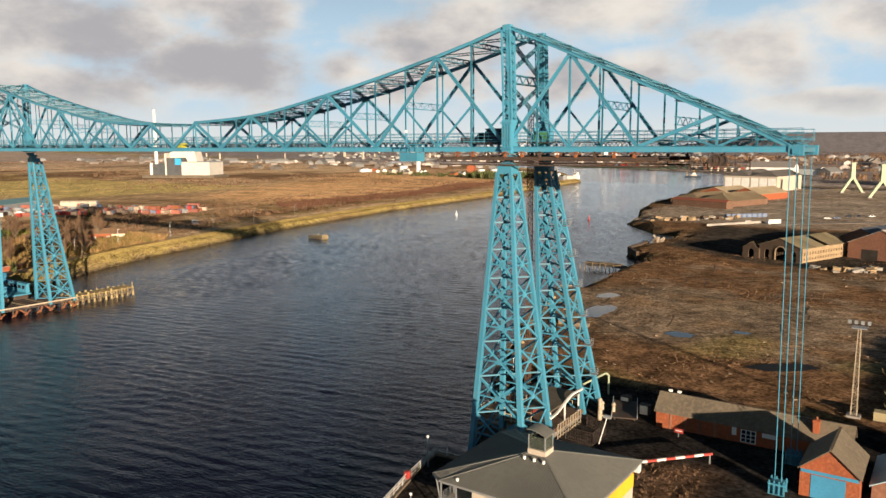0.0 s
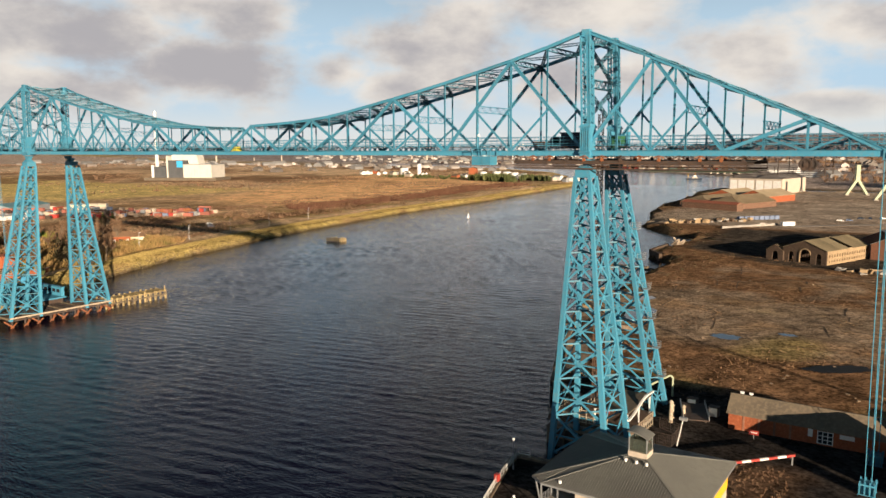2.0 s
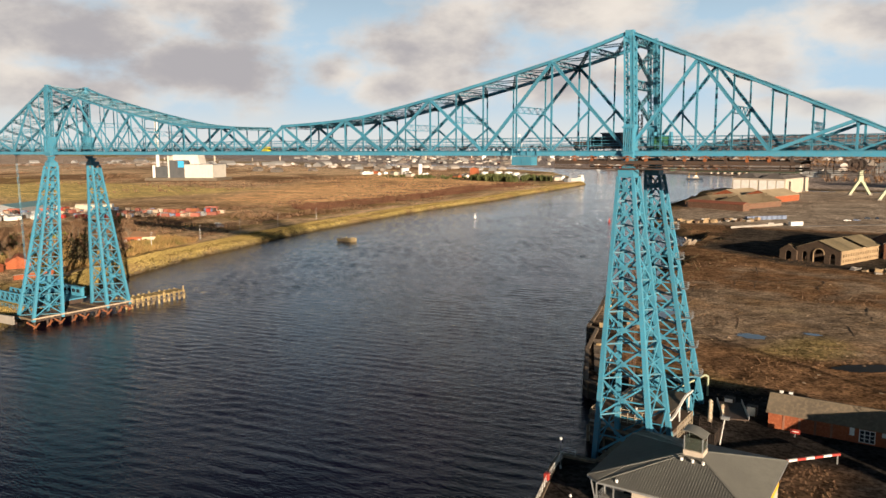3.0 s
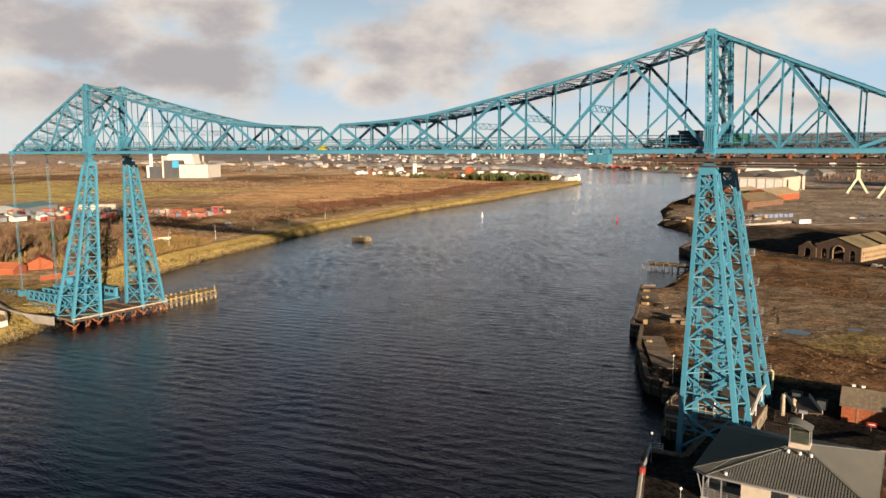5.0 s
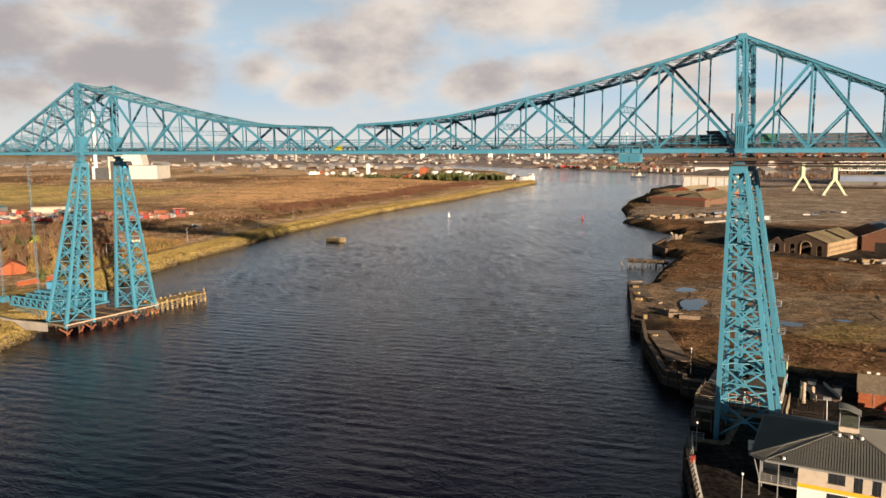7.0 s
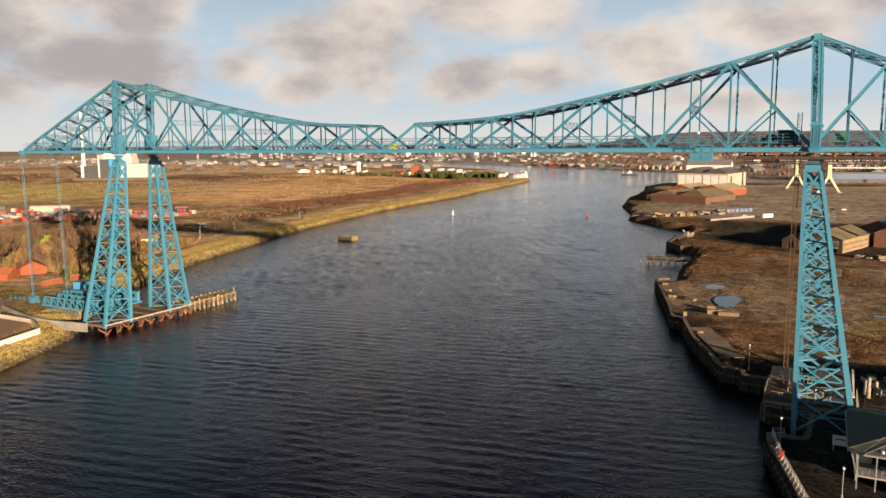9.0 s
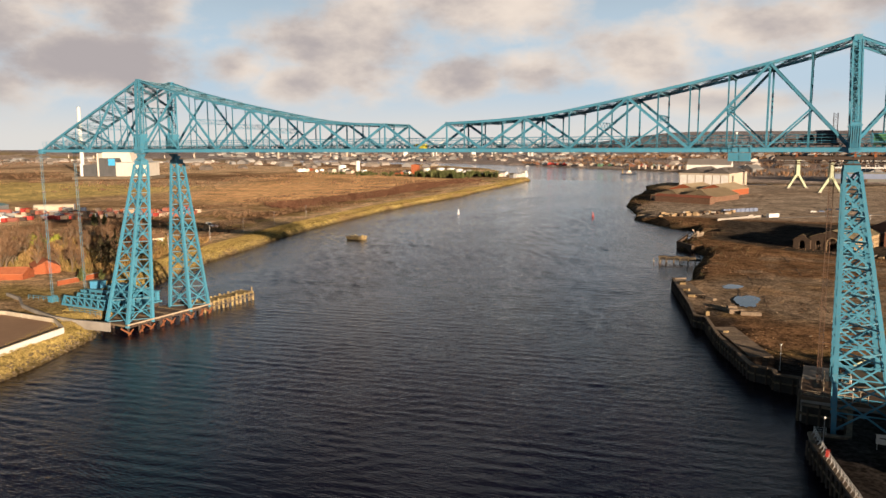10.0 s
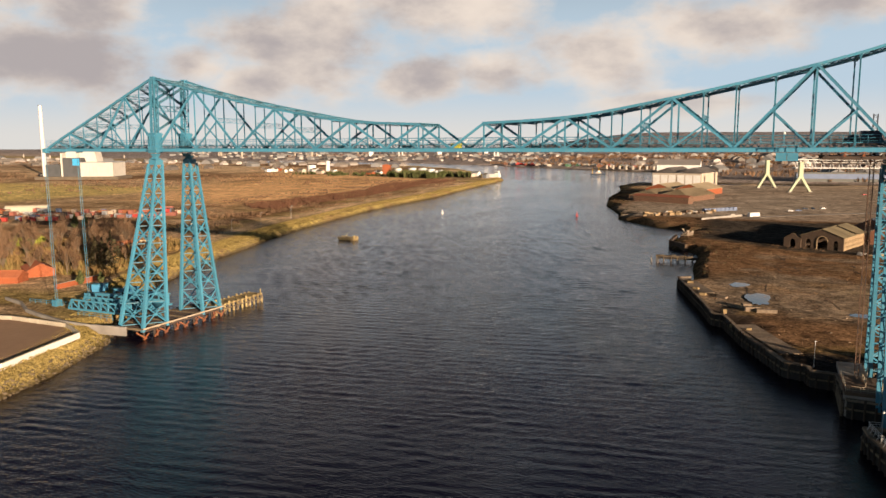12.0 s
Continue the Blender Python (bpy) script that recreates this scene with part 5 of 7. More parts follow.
    for x, y, h in ((12.0, 6.6, 3.6), (11.6, 8.6, 2.4), (13.4, 9.4, 2.2)):
        v = thing("mooring_bollard", "weathered cream bollard on the approach", "bollard", (x, y, 3.5), group="cream bollards")
        part("shaft", rod(bmesh.new(), (0, 0, 0), (0, 0, h), 0.42, 10, 0.3), AGED_WHITE, v)
        part("cap", rod(bmesh.new(), (0, 0, h), (0, 0, h + 0.4), 0.45, 10, 0.2), AGED_WHITE, v)
    ramp_ = thing("loading_trailer", "grey flat trailer parked on the dark approach", "trailer", (14.6, 11.8, 3.5), 20)
    part("bed", boxes((-2.2, -4.6, 0.8, 2.2, 4.6, 1.0)), DARK_STEEL, ramp_)
    for x in (-1.7, 1.7):
        for y in (-3.0, 3.0):
            part("wheel", rod(bmesh.new(), (x - 0.15, y, 0.4), (x + 0.15, y, 0.4), 0.42, 12), DARK_STEEL, ramp_)
    part("side_rail", boxes((-2.2, -4.6, 1.0, -2.1, 4.6, 1.7), (2.1, -4.6, 1.0, 2.2, 4.6, 1.7)), GREY_STEEL, ramp_)
    for x, y in ((13.0, 16.5), (17.5, 14.0)):
        cab = thing("equipment_cabin", "white site cabinet on the dark approach", "cabinet", (x, y, 3.5), group="site cabinets")
        part("body", boxes((-0.9, -0.7, 0, 0.9, 0.7, 1.8)), DARK_STEEL, cab)
        part("door", boxes((-0.7, -0.76, 0.1, 0.7, -0.705, 1.65)), WHITE_PAINT, cab)


def waste_ground():
    """Standing water, slab ends, blocks and scrap on the bare quay."""
    rng = random.Random(11)
    for cx, cy, rx, ry in ((-29, 110.5, 3.6, 5.0), (-22.5, 88, 4.2, 10.0), (-40.5, 99, 1.4, 2.4), (5.0, 74, 4.0, 3.2), (18, 84, 2.4, 1.5)):
        bm = bmesh.new()
        z = max(ground_z(cx + dx, cy + dy) for dx in (-rx, 0, rx) for dy in (-ry, 0, ry)) + 0.03
        ring = [bm.verts.new((cx + rx * math.cos(a) * f, cy + ry * math.sin(a) * f, z)) for a, f in ((k * math.tau / 26, rng.uniform(0.72, 1.08)) for k in range(26))]
        bm.faces.new(ring)
        pool = part("puddle", bm, PUDDLE)
        tagged(pool, "shallow puddle reflecting the sky on bare ground", "puddle", "puddles on the waste ground")
    # a flat black oval laid on the ground, ragged at its rim
    bm = bmesh.new()
    ring = []
    for k in range(40):
        a, f = k * math.tau / 40, rng.uniform(0.86, 1.06)
        u, v = 7.8 * math.cos(a) * f, 3.1 * math.sin(a) * f
        ring.append((32.5 + u * 0.8 - v * 0.6, 57.5 + u * 0.6 + v * 0.8))
    top = max(ground_z(x, y) for x, y in ring[::4]) + 0.05
    bm.faces.new([bm.verts.new((x, y, top)) for x, y in ring])
    tagged(part("tar_pond", bm, BLACK_PATCH), "flat black oval with ragged edge on waste ground", "pond")
    for x, y, w, d, h in ((-24, 69, 4.0, 1.6, 1.3), (-20, 68.5, 5.5, 1.8, 1.1), (-25.5, 73, 2.4, 1.6, 1.5), (-33, 86, 3.0, 2.0, 0.6), (-45, 108, 2.0, 1.6, 1.0), (-42, 97, 1.8, 1.2, 0.9),
                          (-39, 88, 1.8, 1.4, 0.8), (-31, 63, 1.2, 1.2, 1.3), (-28, 50, 1.6, 1.0, 0.9), (-24, 44, 1.1, 0.8, 0.8)):
        b = thing("concrete_block", "broken concrete block on the old quay", "block", (x, y, ground_z(x, y) - 0.1), rng.uniform(-30, 30), "quay blocks")
        bm = boxes((-w / 2, -d / 2, 0, w / 2, d / 2, h))
        for v in bm.verts:
            v.co += Vector((rng.uniform(-0.15, 0.15), rng.uniform(-0.15, 0.15), rng.uniform(-0.12, 0.12)))
        part("lump", bm, OLD_TIMBER if w < 2.2 else OLD_SLAB, b)
    for x0, y0, x1, y1 in ((-46, 112, -38, 92), (-25, 50, -14, 24)):
        k = thing("quay_slab", "cracked concrete quay apron", "slab", (0, 0, 0), group="quay aprons")
        a, b = Vector((x0, y0, 0)), Vector((x1, y1, 0))
        n = max(2, round((b - a).length / 5))
        for i in range(n):
            p, q = a.lerp(b, i / n + 0.004), a.lerp(b, (i + 1) / n - 0.004)
            z = ground_z((p.x + q.x) / 2, (p.y + q.y) / 2)
            part("slab", bar(p + Vector((0, 0, z + 0.05)), q + Vector((0, 0, z + 0.02)), 5.2, 0.3), OLD_SLAB, k)


def slab_joints():
    """Weed-filled joints and cracks of the old floor slabs."""
    rng = random.Random(29)
    bm = bmesh.new()
    for i in range(150):
        x, y = rng.uniform(-34, 95), rng.uniform(62, 190)
        a = radians(rng.choice((8, 8, 8, 98)) + rng.uniform(-5, 5))
        n = rng.randrange(2, 7)
        p = Vector((x, y, 0))
        for k in range(n):
            q = p + Vector((math.cos(a), math.sin(a), 0)) * rng.uniform(1.5, 4.0)
            a += rng.uniform(-0.12, 0.12)
            if q.x < -30 or shore(np.array([(q.x, q.y)]))[1][0] < 5:
                break
            w = rng.uniform(0.12, 0.5)
            beam(bm, (p.x, p.y, ground_z(p.x, p.y) + 0.01), (q.x, q.y, ground_z(q.x, q.y) + 0.01), w, 0.12)
            p = q
    ob = part("slab_joint", bm, material("weedy_joint", (0.07, 0.05, 0.032), (0.11, 0.075, 0.04), 0.6, 0.95, island=0.4))
    tagged(ob, "dark weed-filled joints in old floor slabs", "ground", kind="stuff")
    bm = bmesh.new()
    for i in range(150):
        x, y = rng.uniform(-30, 110), rng.uniform(34, 200)
        if shore(np.array([(x, y)]))[1][0] < 4 or (y < 60 and x > 15 and y < 34):
            continue
        s = rng.uniform(0.1, 0.34)
        z = ground_z(x, y)
        c = Vector((x, y, z + s * 0.3))
        beam(bm, c - Vector((s, 0, 0)), c + Vector((s, rng.uniform(-s, s), 0)), s * 1.3, s, s * 0.8, s * 0.6)
    ob = part("loose_rubble", bm, material("loose_stones", (0.24, 0.18, 0.12), (0.15, 0.11, 0.08), 0.5, 0.95, island=0.4))
    tagged(ob, "scattered stones and brick ends on bare ground", "rubble", kind="stuff")


BLACK_PATCH = material("black_ground_patch", (0.012, 0.011, 0.010), (0.02, 0.017, 0.014), 0.5, 0.55, spec=0.1)
OLD_TIMBER = material("brown_quay_timber", (0.30, 0.22, 0.11), (0.2, 0.14, 0.08), 1.0, 0.9, random_tint=0.3)
OLD_SLAB = material("old_stained_slab", (0.20, 0.15, 0.105), (0.13, 0.10, 0.075), 0.4, 0.95, third=(0.26, 0.2, 0.14), bump=0.3, random_tint=0.3)
PUDDLE = material("still_puddle", (0.03, 0.03, 0.035), (0.04, 0.04, 0.04), 1.0, 0.04)


def old_jetty():
    ob = thing("broken_jetty", "broken timber jetty on piles at the quay", "jetty", (-66.5, 178.5, 0))
    rng = random.Random(3)
    for i in range(9):
        lift = rng.uniform(-0.25, 0.2)
        part("deck_plank", boxes((i * 1.7, -1.8 + rng.uniform(-0.5, 0.4), 2.5 + lift, i * 1.7 + 1.5, 1.8 + rng.uniform(-0.5, 0.5), 2.9 + lift)), TIMBER, ob)
    part("under_frame", boxes((0.6, -1.5, 1.4, 17.5, 1.5, 2.2)), DARK_EARTH, ob, "solid dark block under the deck")
    for i in range(6):
        for y in (-1.75, 1.75):
            part("post", rod(bmesh.new(), (0.4 + i * 3 + rng.uniform(-0.3, 0.3), y, -3), (0.4 + i * 3 + rng.uniform(-0.5, 0.5), y, 2.4 + rng.uniform(-0.4, 0.7)), 0.2, 7), TIMBER, ob)
    for x, y, dx in ((-67.6, 176.0, -0.7), (-65.2, 172.6, 0.6)):
        s = thing("leaning_pile", "rotten timber pile standing in the water", "pile", (x, y, 0), group="rotten piles")
        part("stump", rod(bmesh.new(), (0, 0, -3), (dx, 0, 1.9), 0.2, 7), TIMBER, s)
    slip = thing("slip_quay", "old stone slipway quay with wrecked railings", "quay", (-58, 240, 0))
    part("stone_edge", bar((-8.6, -12, 1.6), (-8.6, 14, 1.6), 1.4, 3.8), SANDSTONE, slip)
    part("stone_end", bar((-8.6, -12, 1.6), (0.5, -25, 1.6), 1.4, 3.8), SANDSTONE, slip)
    wreck = thing("collapsed_stage", "pale collapsed timber stage beside the slipway", "stage", (-61, 252, 3.4))
    for i in range(12):
        part("plank", bar((rng.uniform(-3, 3), rng.uniform(-3, 3), -0.3), (rng.uniform(-3, 3), rng.uniform(-3, 3), rng.uniform(1.2, 3.4)), 0.9, 0.3), PALE_TIMBER, wreck)


PALE_TIMBER = material("bleached_timber", (0.45, 0.36, 0.27), (0.32, 0.25, 0.18), 1.5, 0.9)

quay()
visitor_building()
river_rail()
near_huts()
floodlight_mast()
landing_place()
waste_ground()
slab_joints()
old_jetty()
lamp_post(-9.9, 14.9, 5.6)
lamp_post(7.0, -41.5, 4.2)
lamp_post(-1.6, -25.9, 4.6)


# ---- right bank further off: ruin, sheds, cranes, yard ----
def arch_opening_wall(w, h_eave, h_apex, t, arches, round_hole=None):
    """A gable wall with arched openings cut through: built of strips beside and over each arch."""
    bm = bmesh.new()
    top = lambda x: h_eave + (h_apex - h_eave) * (1 - abs(x) / (w / 2))
    xs = [-w / 2]
    for c, aw, ah in arches:
        xs += [c - aw / 2, c + aw / 2]
    xs.append(w / 2)

    def strip(xa, xb, za, zb, za2=None):
        za2 = za if za2 is None else za2
        f = [(xa, za), (xb, za2), (xb, zb(xb)), (xa, zb(xa))]
        a = [bm.verts.new((x, 0, z)) for x, z in f]
        b = [bm.verts.new((x, t, z)) for x, z in f]
        bm.faces.new(a)
        bm.faces.new(b[::-1])
        for i in range(4):
            j = (i + 1) % 4
            bm.faces.new((a[j], a[i], b[i], b[j]))

    for i in range(0, len(xs), 2):
        xa, xb = xs[i], xs[i + 1]
        if xa < 0 < xb:
            strip(xa, 0, -0.3, top)
            strip(0, xb, -0.3, top)
        else:
            strip(xa, xb, -0.3, top)
    for c, aw, ah in arches:
        n = 10
        cuts = sorted({c - aw / 2 + aw * k / n for k in range(n + 1)} | ({0.0} if abs(c) < aw / 2 else set()))
        arc = lambda x: ah - aw / 2 + math.sqrt(max(0, (aw / 2) ** 2 - (x - c) ** 2))
        for xa, xb in zip(cuts[:-1], cuts[1:]):
            strip(xa, xb, arc(xa), top, arc(xb))
    bmesh.ops.remove_doubles(bm, verts=bm.verts, dist=0.002)
    return bm


def ruin():
    turn = -20
    ob = thing("ruined_warehouse", "derelict stone warehouse with arched doors and long tiled roof", "warehouse", (1.4, 220.0, GROUND - 0.1), turn)
    w, d, e, r = 18.6, 35.6, 6.0, 9.4
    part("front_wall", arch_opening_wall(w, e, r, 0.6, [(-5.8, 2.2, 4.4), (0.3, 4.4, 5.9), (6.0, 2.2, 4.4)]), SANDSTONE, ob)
    for c, aw, ah in ((0.3, 4.4, 5.9),):
        bm = bmesh.new()
        for k in range(12):
            a0, a1 = math.pi * k / 12, math.pi * (k + 1) / 12
            ra = aw / 2 + 0.15
            beam(bm, (c + ra * math.cos(a0), -0.1, ah - aw / 2 + ra * math.sin(a0)), (c + ra * math.cos(a1), -0.1, ah - aw / 2 + ra * math.sin(a1)), 0.35, 0.4)
        beam(bm, (c - aw / 2 - 0.15, -0.1, 0), (c - aw / 2 - 0.15, -0.1, ah - aw / 2), 0.35, 0.4)
        part("arch_surround", bm, PALE_STONE, ob, "pale lit stone arch", kind="stuff")
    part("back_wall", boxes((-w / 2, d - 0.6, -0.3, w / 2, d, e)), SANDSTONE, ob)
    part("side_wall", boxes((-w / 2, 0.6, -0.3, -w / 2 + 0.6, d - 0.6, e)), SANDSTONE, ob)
    # the lit side, sunlight put into its paler stone: piers with two rows of small openings
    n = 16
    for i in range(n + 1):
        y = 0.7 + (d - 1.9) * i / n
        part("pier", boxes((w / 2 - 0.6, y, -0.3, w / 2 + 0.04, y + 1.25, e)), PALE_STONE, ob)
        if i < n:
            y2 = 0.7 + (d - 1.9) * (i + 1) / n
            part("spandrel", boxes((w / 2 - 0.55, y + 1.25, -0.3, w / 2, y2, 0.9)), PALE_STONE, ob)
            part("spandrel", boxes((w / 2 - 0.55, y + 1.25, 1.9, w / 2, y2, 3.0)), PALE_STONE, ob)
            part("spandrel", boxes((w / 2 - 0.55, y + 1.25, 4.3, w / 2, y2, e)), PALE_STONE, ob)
    for s in (-1, 1):
        strips = 10
        for k in range(strips):
            if s > 0 and k == 5:
                continue
            y0, y1 = -0.3 + (d + 0.6) * k / strips, -0.3 + (d + 0.6) * (k + 1) / strips - 0.04
            bm = bmesh.new()
            v = [bm.verts.new((x, y, z + dz)) for dz in (0, 0.2) for x, y, z in ((0, y0, r), (s * (w / 2 + 0.5), y0, e - 0.25), (s * (w / 2 + 0.5), y1, e - 0.25), (0, y1, r))]
            for f in ((3, 2, 1, 0), (4, 5, 6, 7), (0, 1, 5, 4), (1, 2, 6, 5), (2, 3, 7, 6), (3, 0, 4, 7)):
                bm.faces.new([v[i] for i in f])
            bmesh.ops.recalc_face_normals(bm, faces=bm.faces)
            part("roof_sheet", bm, MOSS_ROOF, ob)
    small = thing("ruined_porch", "small derelict stone gable house with arched doorway", "outbuilding", (-10.8, 223.4, GROUND - 0.1), turn)
    part("front_wall", arch_opening_wall(7.6, 4.2, 6.7, 0.5, [(0.2, 2.6, 4.0)]), SANDSTONE, small)
    part("side_wall", boxes((-3.8, 0.5, -0.3, -3.3, 12, 4.2)), SANDSTONE, small)
    part("inner_wall", boxes((3.3, 0.5, -0.3, 3.8, 12, 4.2)), SANDSTONE, small)
    part("back_wall", boxes((-3.8, 12, -0.3, 3.8, 12.5, 4.2)), SANDSTONE, small)
    bm = bmesh.new()
    for i in range(5):
        y = 1.5 + i * 2.4
        beam(bm, (-4.0, y, 4.0), (0, y, 6.6), 0.2, 0.25)
        beam(bm, (4.0, y, 4.0), (0, y, 6.6), 0.2, 0.25)
    part("rafter", bm, TIMBER, small)
    bm = bmesh.new()
    v = [bm.verts.new(c) for c in ((0, -0.2, 6.9), (-4.2, -0.2, 4.05), (-4.2, 12.5, 4.05), (0, 12.5, 6.9))]
    bm.faces.new(v)
    bmesh.ops.solidify(bm, geom=bm.faces[:], thickness=0.2)
    part("roof", bm, MOSS_ROOF, small)
    gable_building("brick_shed", "large brown brick shed with pale sheet roof and dark doorway", "shed", (41.3, 256.0, GROUND - 0.1), -20, 27, 30, 6.6, 12.6, BRICK,
                   material("pale_sheet_roof", (0.48, 0.42, 0.36), (0.38, 0.34, 0.3), 0.4, 0.6), openings=[("f", -4.5, 6.5, 0, 4.2, "doorway", DARK_EARTH), ("f", 8, 1.0, 0, 2.4, "door", DARK_EARTH)])
    gable_building("slate_shed", "brick shed with a dark blue slate roof", "shed", (31, 282, GROUND - 0.1), -20, 18, 30, 6.0, 10.5, BRICK,
                   material("blue_black_slate", (0.05, 0.06, 0.08), (0.08, 0.09, 0.11), 0.6, 0.5))
    rng = random.Random(9)
    for i in range(22):
        x, y = rng.uniform(15, 38), rng.uniform(200, 214)
        b = thing("rubble_block", "pale broken concrete lump beside the sheds", "rubble", (x, y, ground_z(x, y) - 0.1), rng.uniform(0, 90), "rubble heap")
        s = rng.uniform(0.8, 2.4)
        bm = boxes((-s, -s * 0.6, 0, s, s * 0.6, s * 0.7))
        for v in bm.verts:
            v.co += Vector([rng.uniform(-0.25, 0.25) * s for _ in range(3)])
        part("lump", bm, CONCRETE if i % 3 else PALE_STONE, b)


# paler copy of the stone, with sunlight painted into the colour
PALE_STONE = material("pale_sunlit_sandstone", (0.36, 0.26, 0.15), (0.27, 0.19, 0.11), 0.6, 0.9, third=(0.20, 0.145, 0.09), bump=0.3)
MOSS_ROOF = material("mossy_roof_sheet", (0.19, 0.155, 0.09), (0.13, 0.108, 0.065), 0.4, 0.85, third=(0.24, 0.19, 0.115), random_tint=0.25)


def hip_shed(name, label, at, turn, w, d, eave, ridge, wall_mat, roof_mat):
    """A shed whose roof is hipped at the front, local -y."""
    ob = thing(name, label, "warehouse", at, turn, "sheds on the spit")
    for x0, y0, x1, y1 in ((-w / 2, -d / 2, w / 2, -d / 2 + 0.5), (-w / 2, d / 2 - 0.5, w / 2, d / 2), (-w / 2, -d / 2 + 0.5, -w / 2 + 0.5, d / 2 - 0.5), (w / 2 - 0.5, -d / 2 + 0.5, w / 2, d / 2 - 0.5)):
        part("wall", boxes((x0, y0, -0.5, x1, y1, eave)), wall_mat, ob)
    o = 0.6
    a, b, c, e = Vector((-w / 2 - o, -d / 2 - o, eave)), Vector((w / 2 + o, -d / 2 - o, eave)), Vector((w / 2 + o, d / 2 + o, eave)), Vector((-w / 2 - o, d / 2 + o, eave))
    p, q = Vector((0, -d / 2 + w * 0.42, ridge)), Vector((0, d / 2 + o, ridge))
    for corners in ((a, b, p), (b, c, q, p), (e, a, p, q)):
        bm = bmesh.new()
        bm.faces.new([bm.verts.new(v) for v in corners])
        bmesh.ops.solidify(bm, geom=bm.faces[:], thickness=0.25)
        part("roof_plane", bm, roof_mat, ob)
    bm = bmesh.new()
    bm.faces.new([bm.verts.new(v) for v in (c, e, q)])
    bmesh.ops.solidify(bm, geom=bm.faces[:], thickness=0.3)
    part("end_gable", bm, wall_mat, ob)
    for i in range(5):
        x = -w / 2 + (i + 0.5) * w / 5
        part("doorway", boxes((x - 1.6, -d / 2 - 0.06, 0, x + 1.6, -d / 2 + 0.02, 3.2)), DARK_EARTH, ob)
    return ob


def yard_sheds():
    tan = material("sunlit_tan_roof", (0.42, 0.33, 0.215), (0.32, 0.255, 0.165), 0.25, 0.8, third=(0.36, 0.285, 0.185))
    grey = material("grey_sheet_roof", (0.30, 0.27, 0.25), (0.25, 0.23, 0.22), 0.2, 0.6)
    red_edge = material("rusty_red_roof", (0.30, 0.10, 0.06), (0.24, 0.09, 0.055), 0.3, 0.85)
    hip_shed("hipped_shed", "low hip-roofed warehouse with tan roof on the spit", (-116, 529, GROUND), -18, 27, 52, 4.2, 9.0, PALE_BRICK, tan)
    hip_shed("hipped_shed", "low hip-roofed warehouse with tan roof on the spit", (-90, 521, GROUND), -18, 28, 56, 4.4, 10.2, PALE_BRICK, tan)
    gable_building("front_shed", "long low brick shed with a rusty red roof edge", "warehouse", (-105, 486, GROUND), 69, 8, 50, 4.8, 6.2, PALE_BRICK, red_edge)
    gable_building("orange_shed", "orange brick warehouse with tan roof", "warehouse", (-116, 608, GROUND), -16, 26, 46, 5.5, 10, ORANGE_BRICK, tan)
    gable_building("orange_shed", "orange brick warehouse with tan roof", "warehouse", (-87, 604, GROUND), -16, 28, 50, 5.5, 10.5, ORANGE_BRICK, tan,
                   openings=[("f", 10, 4, 0, 4, "roller_door", WHITE_PAINT)])
    for cx, cy in ((-130, 762), (-102.5, 757)):
        ob = hip_shed("transit_shed", "huge grey shed with white panelled walls", (cx, cy, GROUND), -10, 28, 70, 15.5, 21.5, RENDER_TAN, grey)
        for i in range(3):
            x = -13.4 + i * 9.0
            part("white_panel", boxes((x + 0.5, -35.35, 1.0, x + 8.3, -35.08, 13.5)), WHITE_PAINT, ob)
    gable_building("rear_shed", "large grey roofed shed with white end walls", "warehouse", (-146, 960, GROUND), 92, 40, 58, 19, 26, WHITE_PAINT, grey)
    gable_building("far_white_shed", "long white warehouse beyond the dock", "warehouse", (-150, 1246, GROUND), 68, 24, 58, 9, 12, WHITE_PAINT, grey)
    conc = thing("flood_wall", "low pale concrete flood wall across the yard", "wall", (-61.5, 341, GROUND - 0.2), 58)
    for i in range(9):
        part("panel", boxes((i * 5, -0.3, 0, i * 5 + 4.92, 0.3, 1.5 if i != 6 else 2.3)), CONCRETE, conc)
    c = thing("shipping_container", "white shipping container in the yard", "container", (-31.5, 378, GROUND), 50)
    container_parts(c, WHITE_PAINT, 9.0)
    for i in range(8):
        b = thing("shipping_container", "blue-grey steel container in a row", "container", (-64 + i * 2.6, 400 + i * 2.9, GROUND), 48, "blue containers")
        container_parts(b, BLUE_GREY, 3.4)
    rng = random.Random(21)
    for i in range(70):
        u = rng.random()
        x, y = -102 + 45 * u + rng.uniform(-4, 4), 358 + 45 * u + rng.uniform(-9, 9)
        s = rng.uniform(0.6, 1.9)
        b = thing("scrap_block", "rough stone block in the salvage rows", "block", (x, y, ground_z(x, y) - 0.1), rng.uniform(0, 90), "salvage rows")
        bm = boxes((-s, -s * 0.7, 0, s, s * 0.7, s * 1.1))
        for v in bm.verts:
            v.co += Vector([rng.uniform(-0.2, 0.2) * s for _ in range(3)])
        part("lump", bm, rng.choice((PALE_STONE, CONCRETE, SANDSTONE)), b)


PALE_BRICK = material("sunlit_old_brick", (0.15, 0.078, 0.05), (0.11, 0.062, 0.042), 0.4, 0.9, third=(0.22, 0.14, 0.09), bump=0.2)
BLUE_GREY = material("blue_grey_paint", (0.16, 0.20, 0.30), (0.13, 0.17, 0.25), 0.5, 0.5, random_tint=0.2)


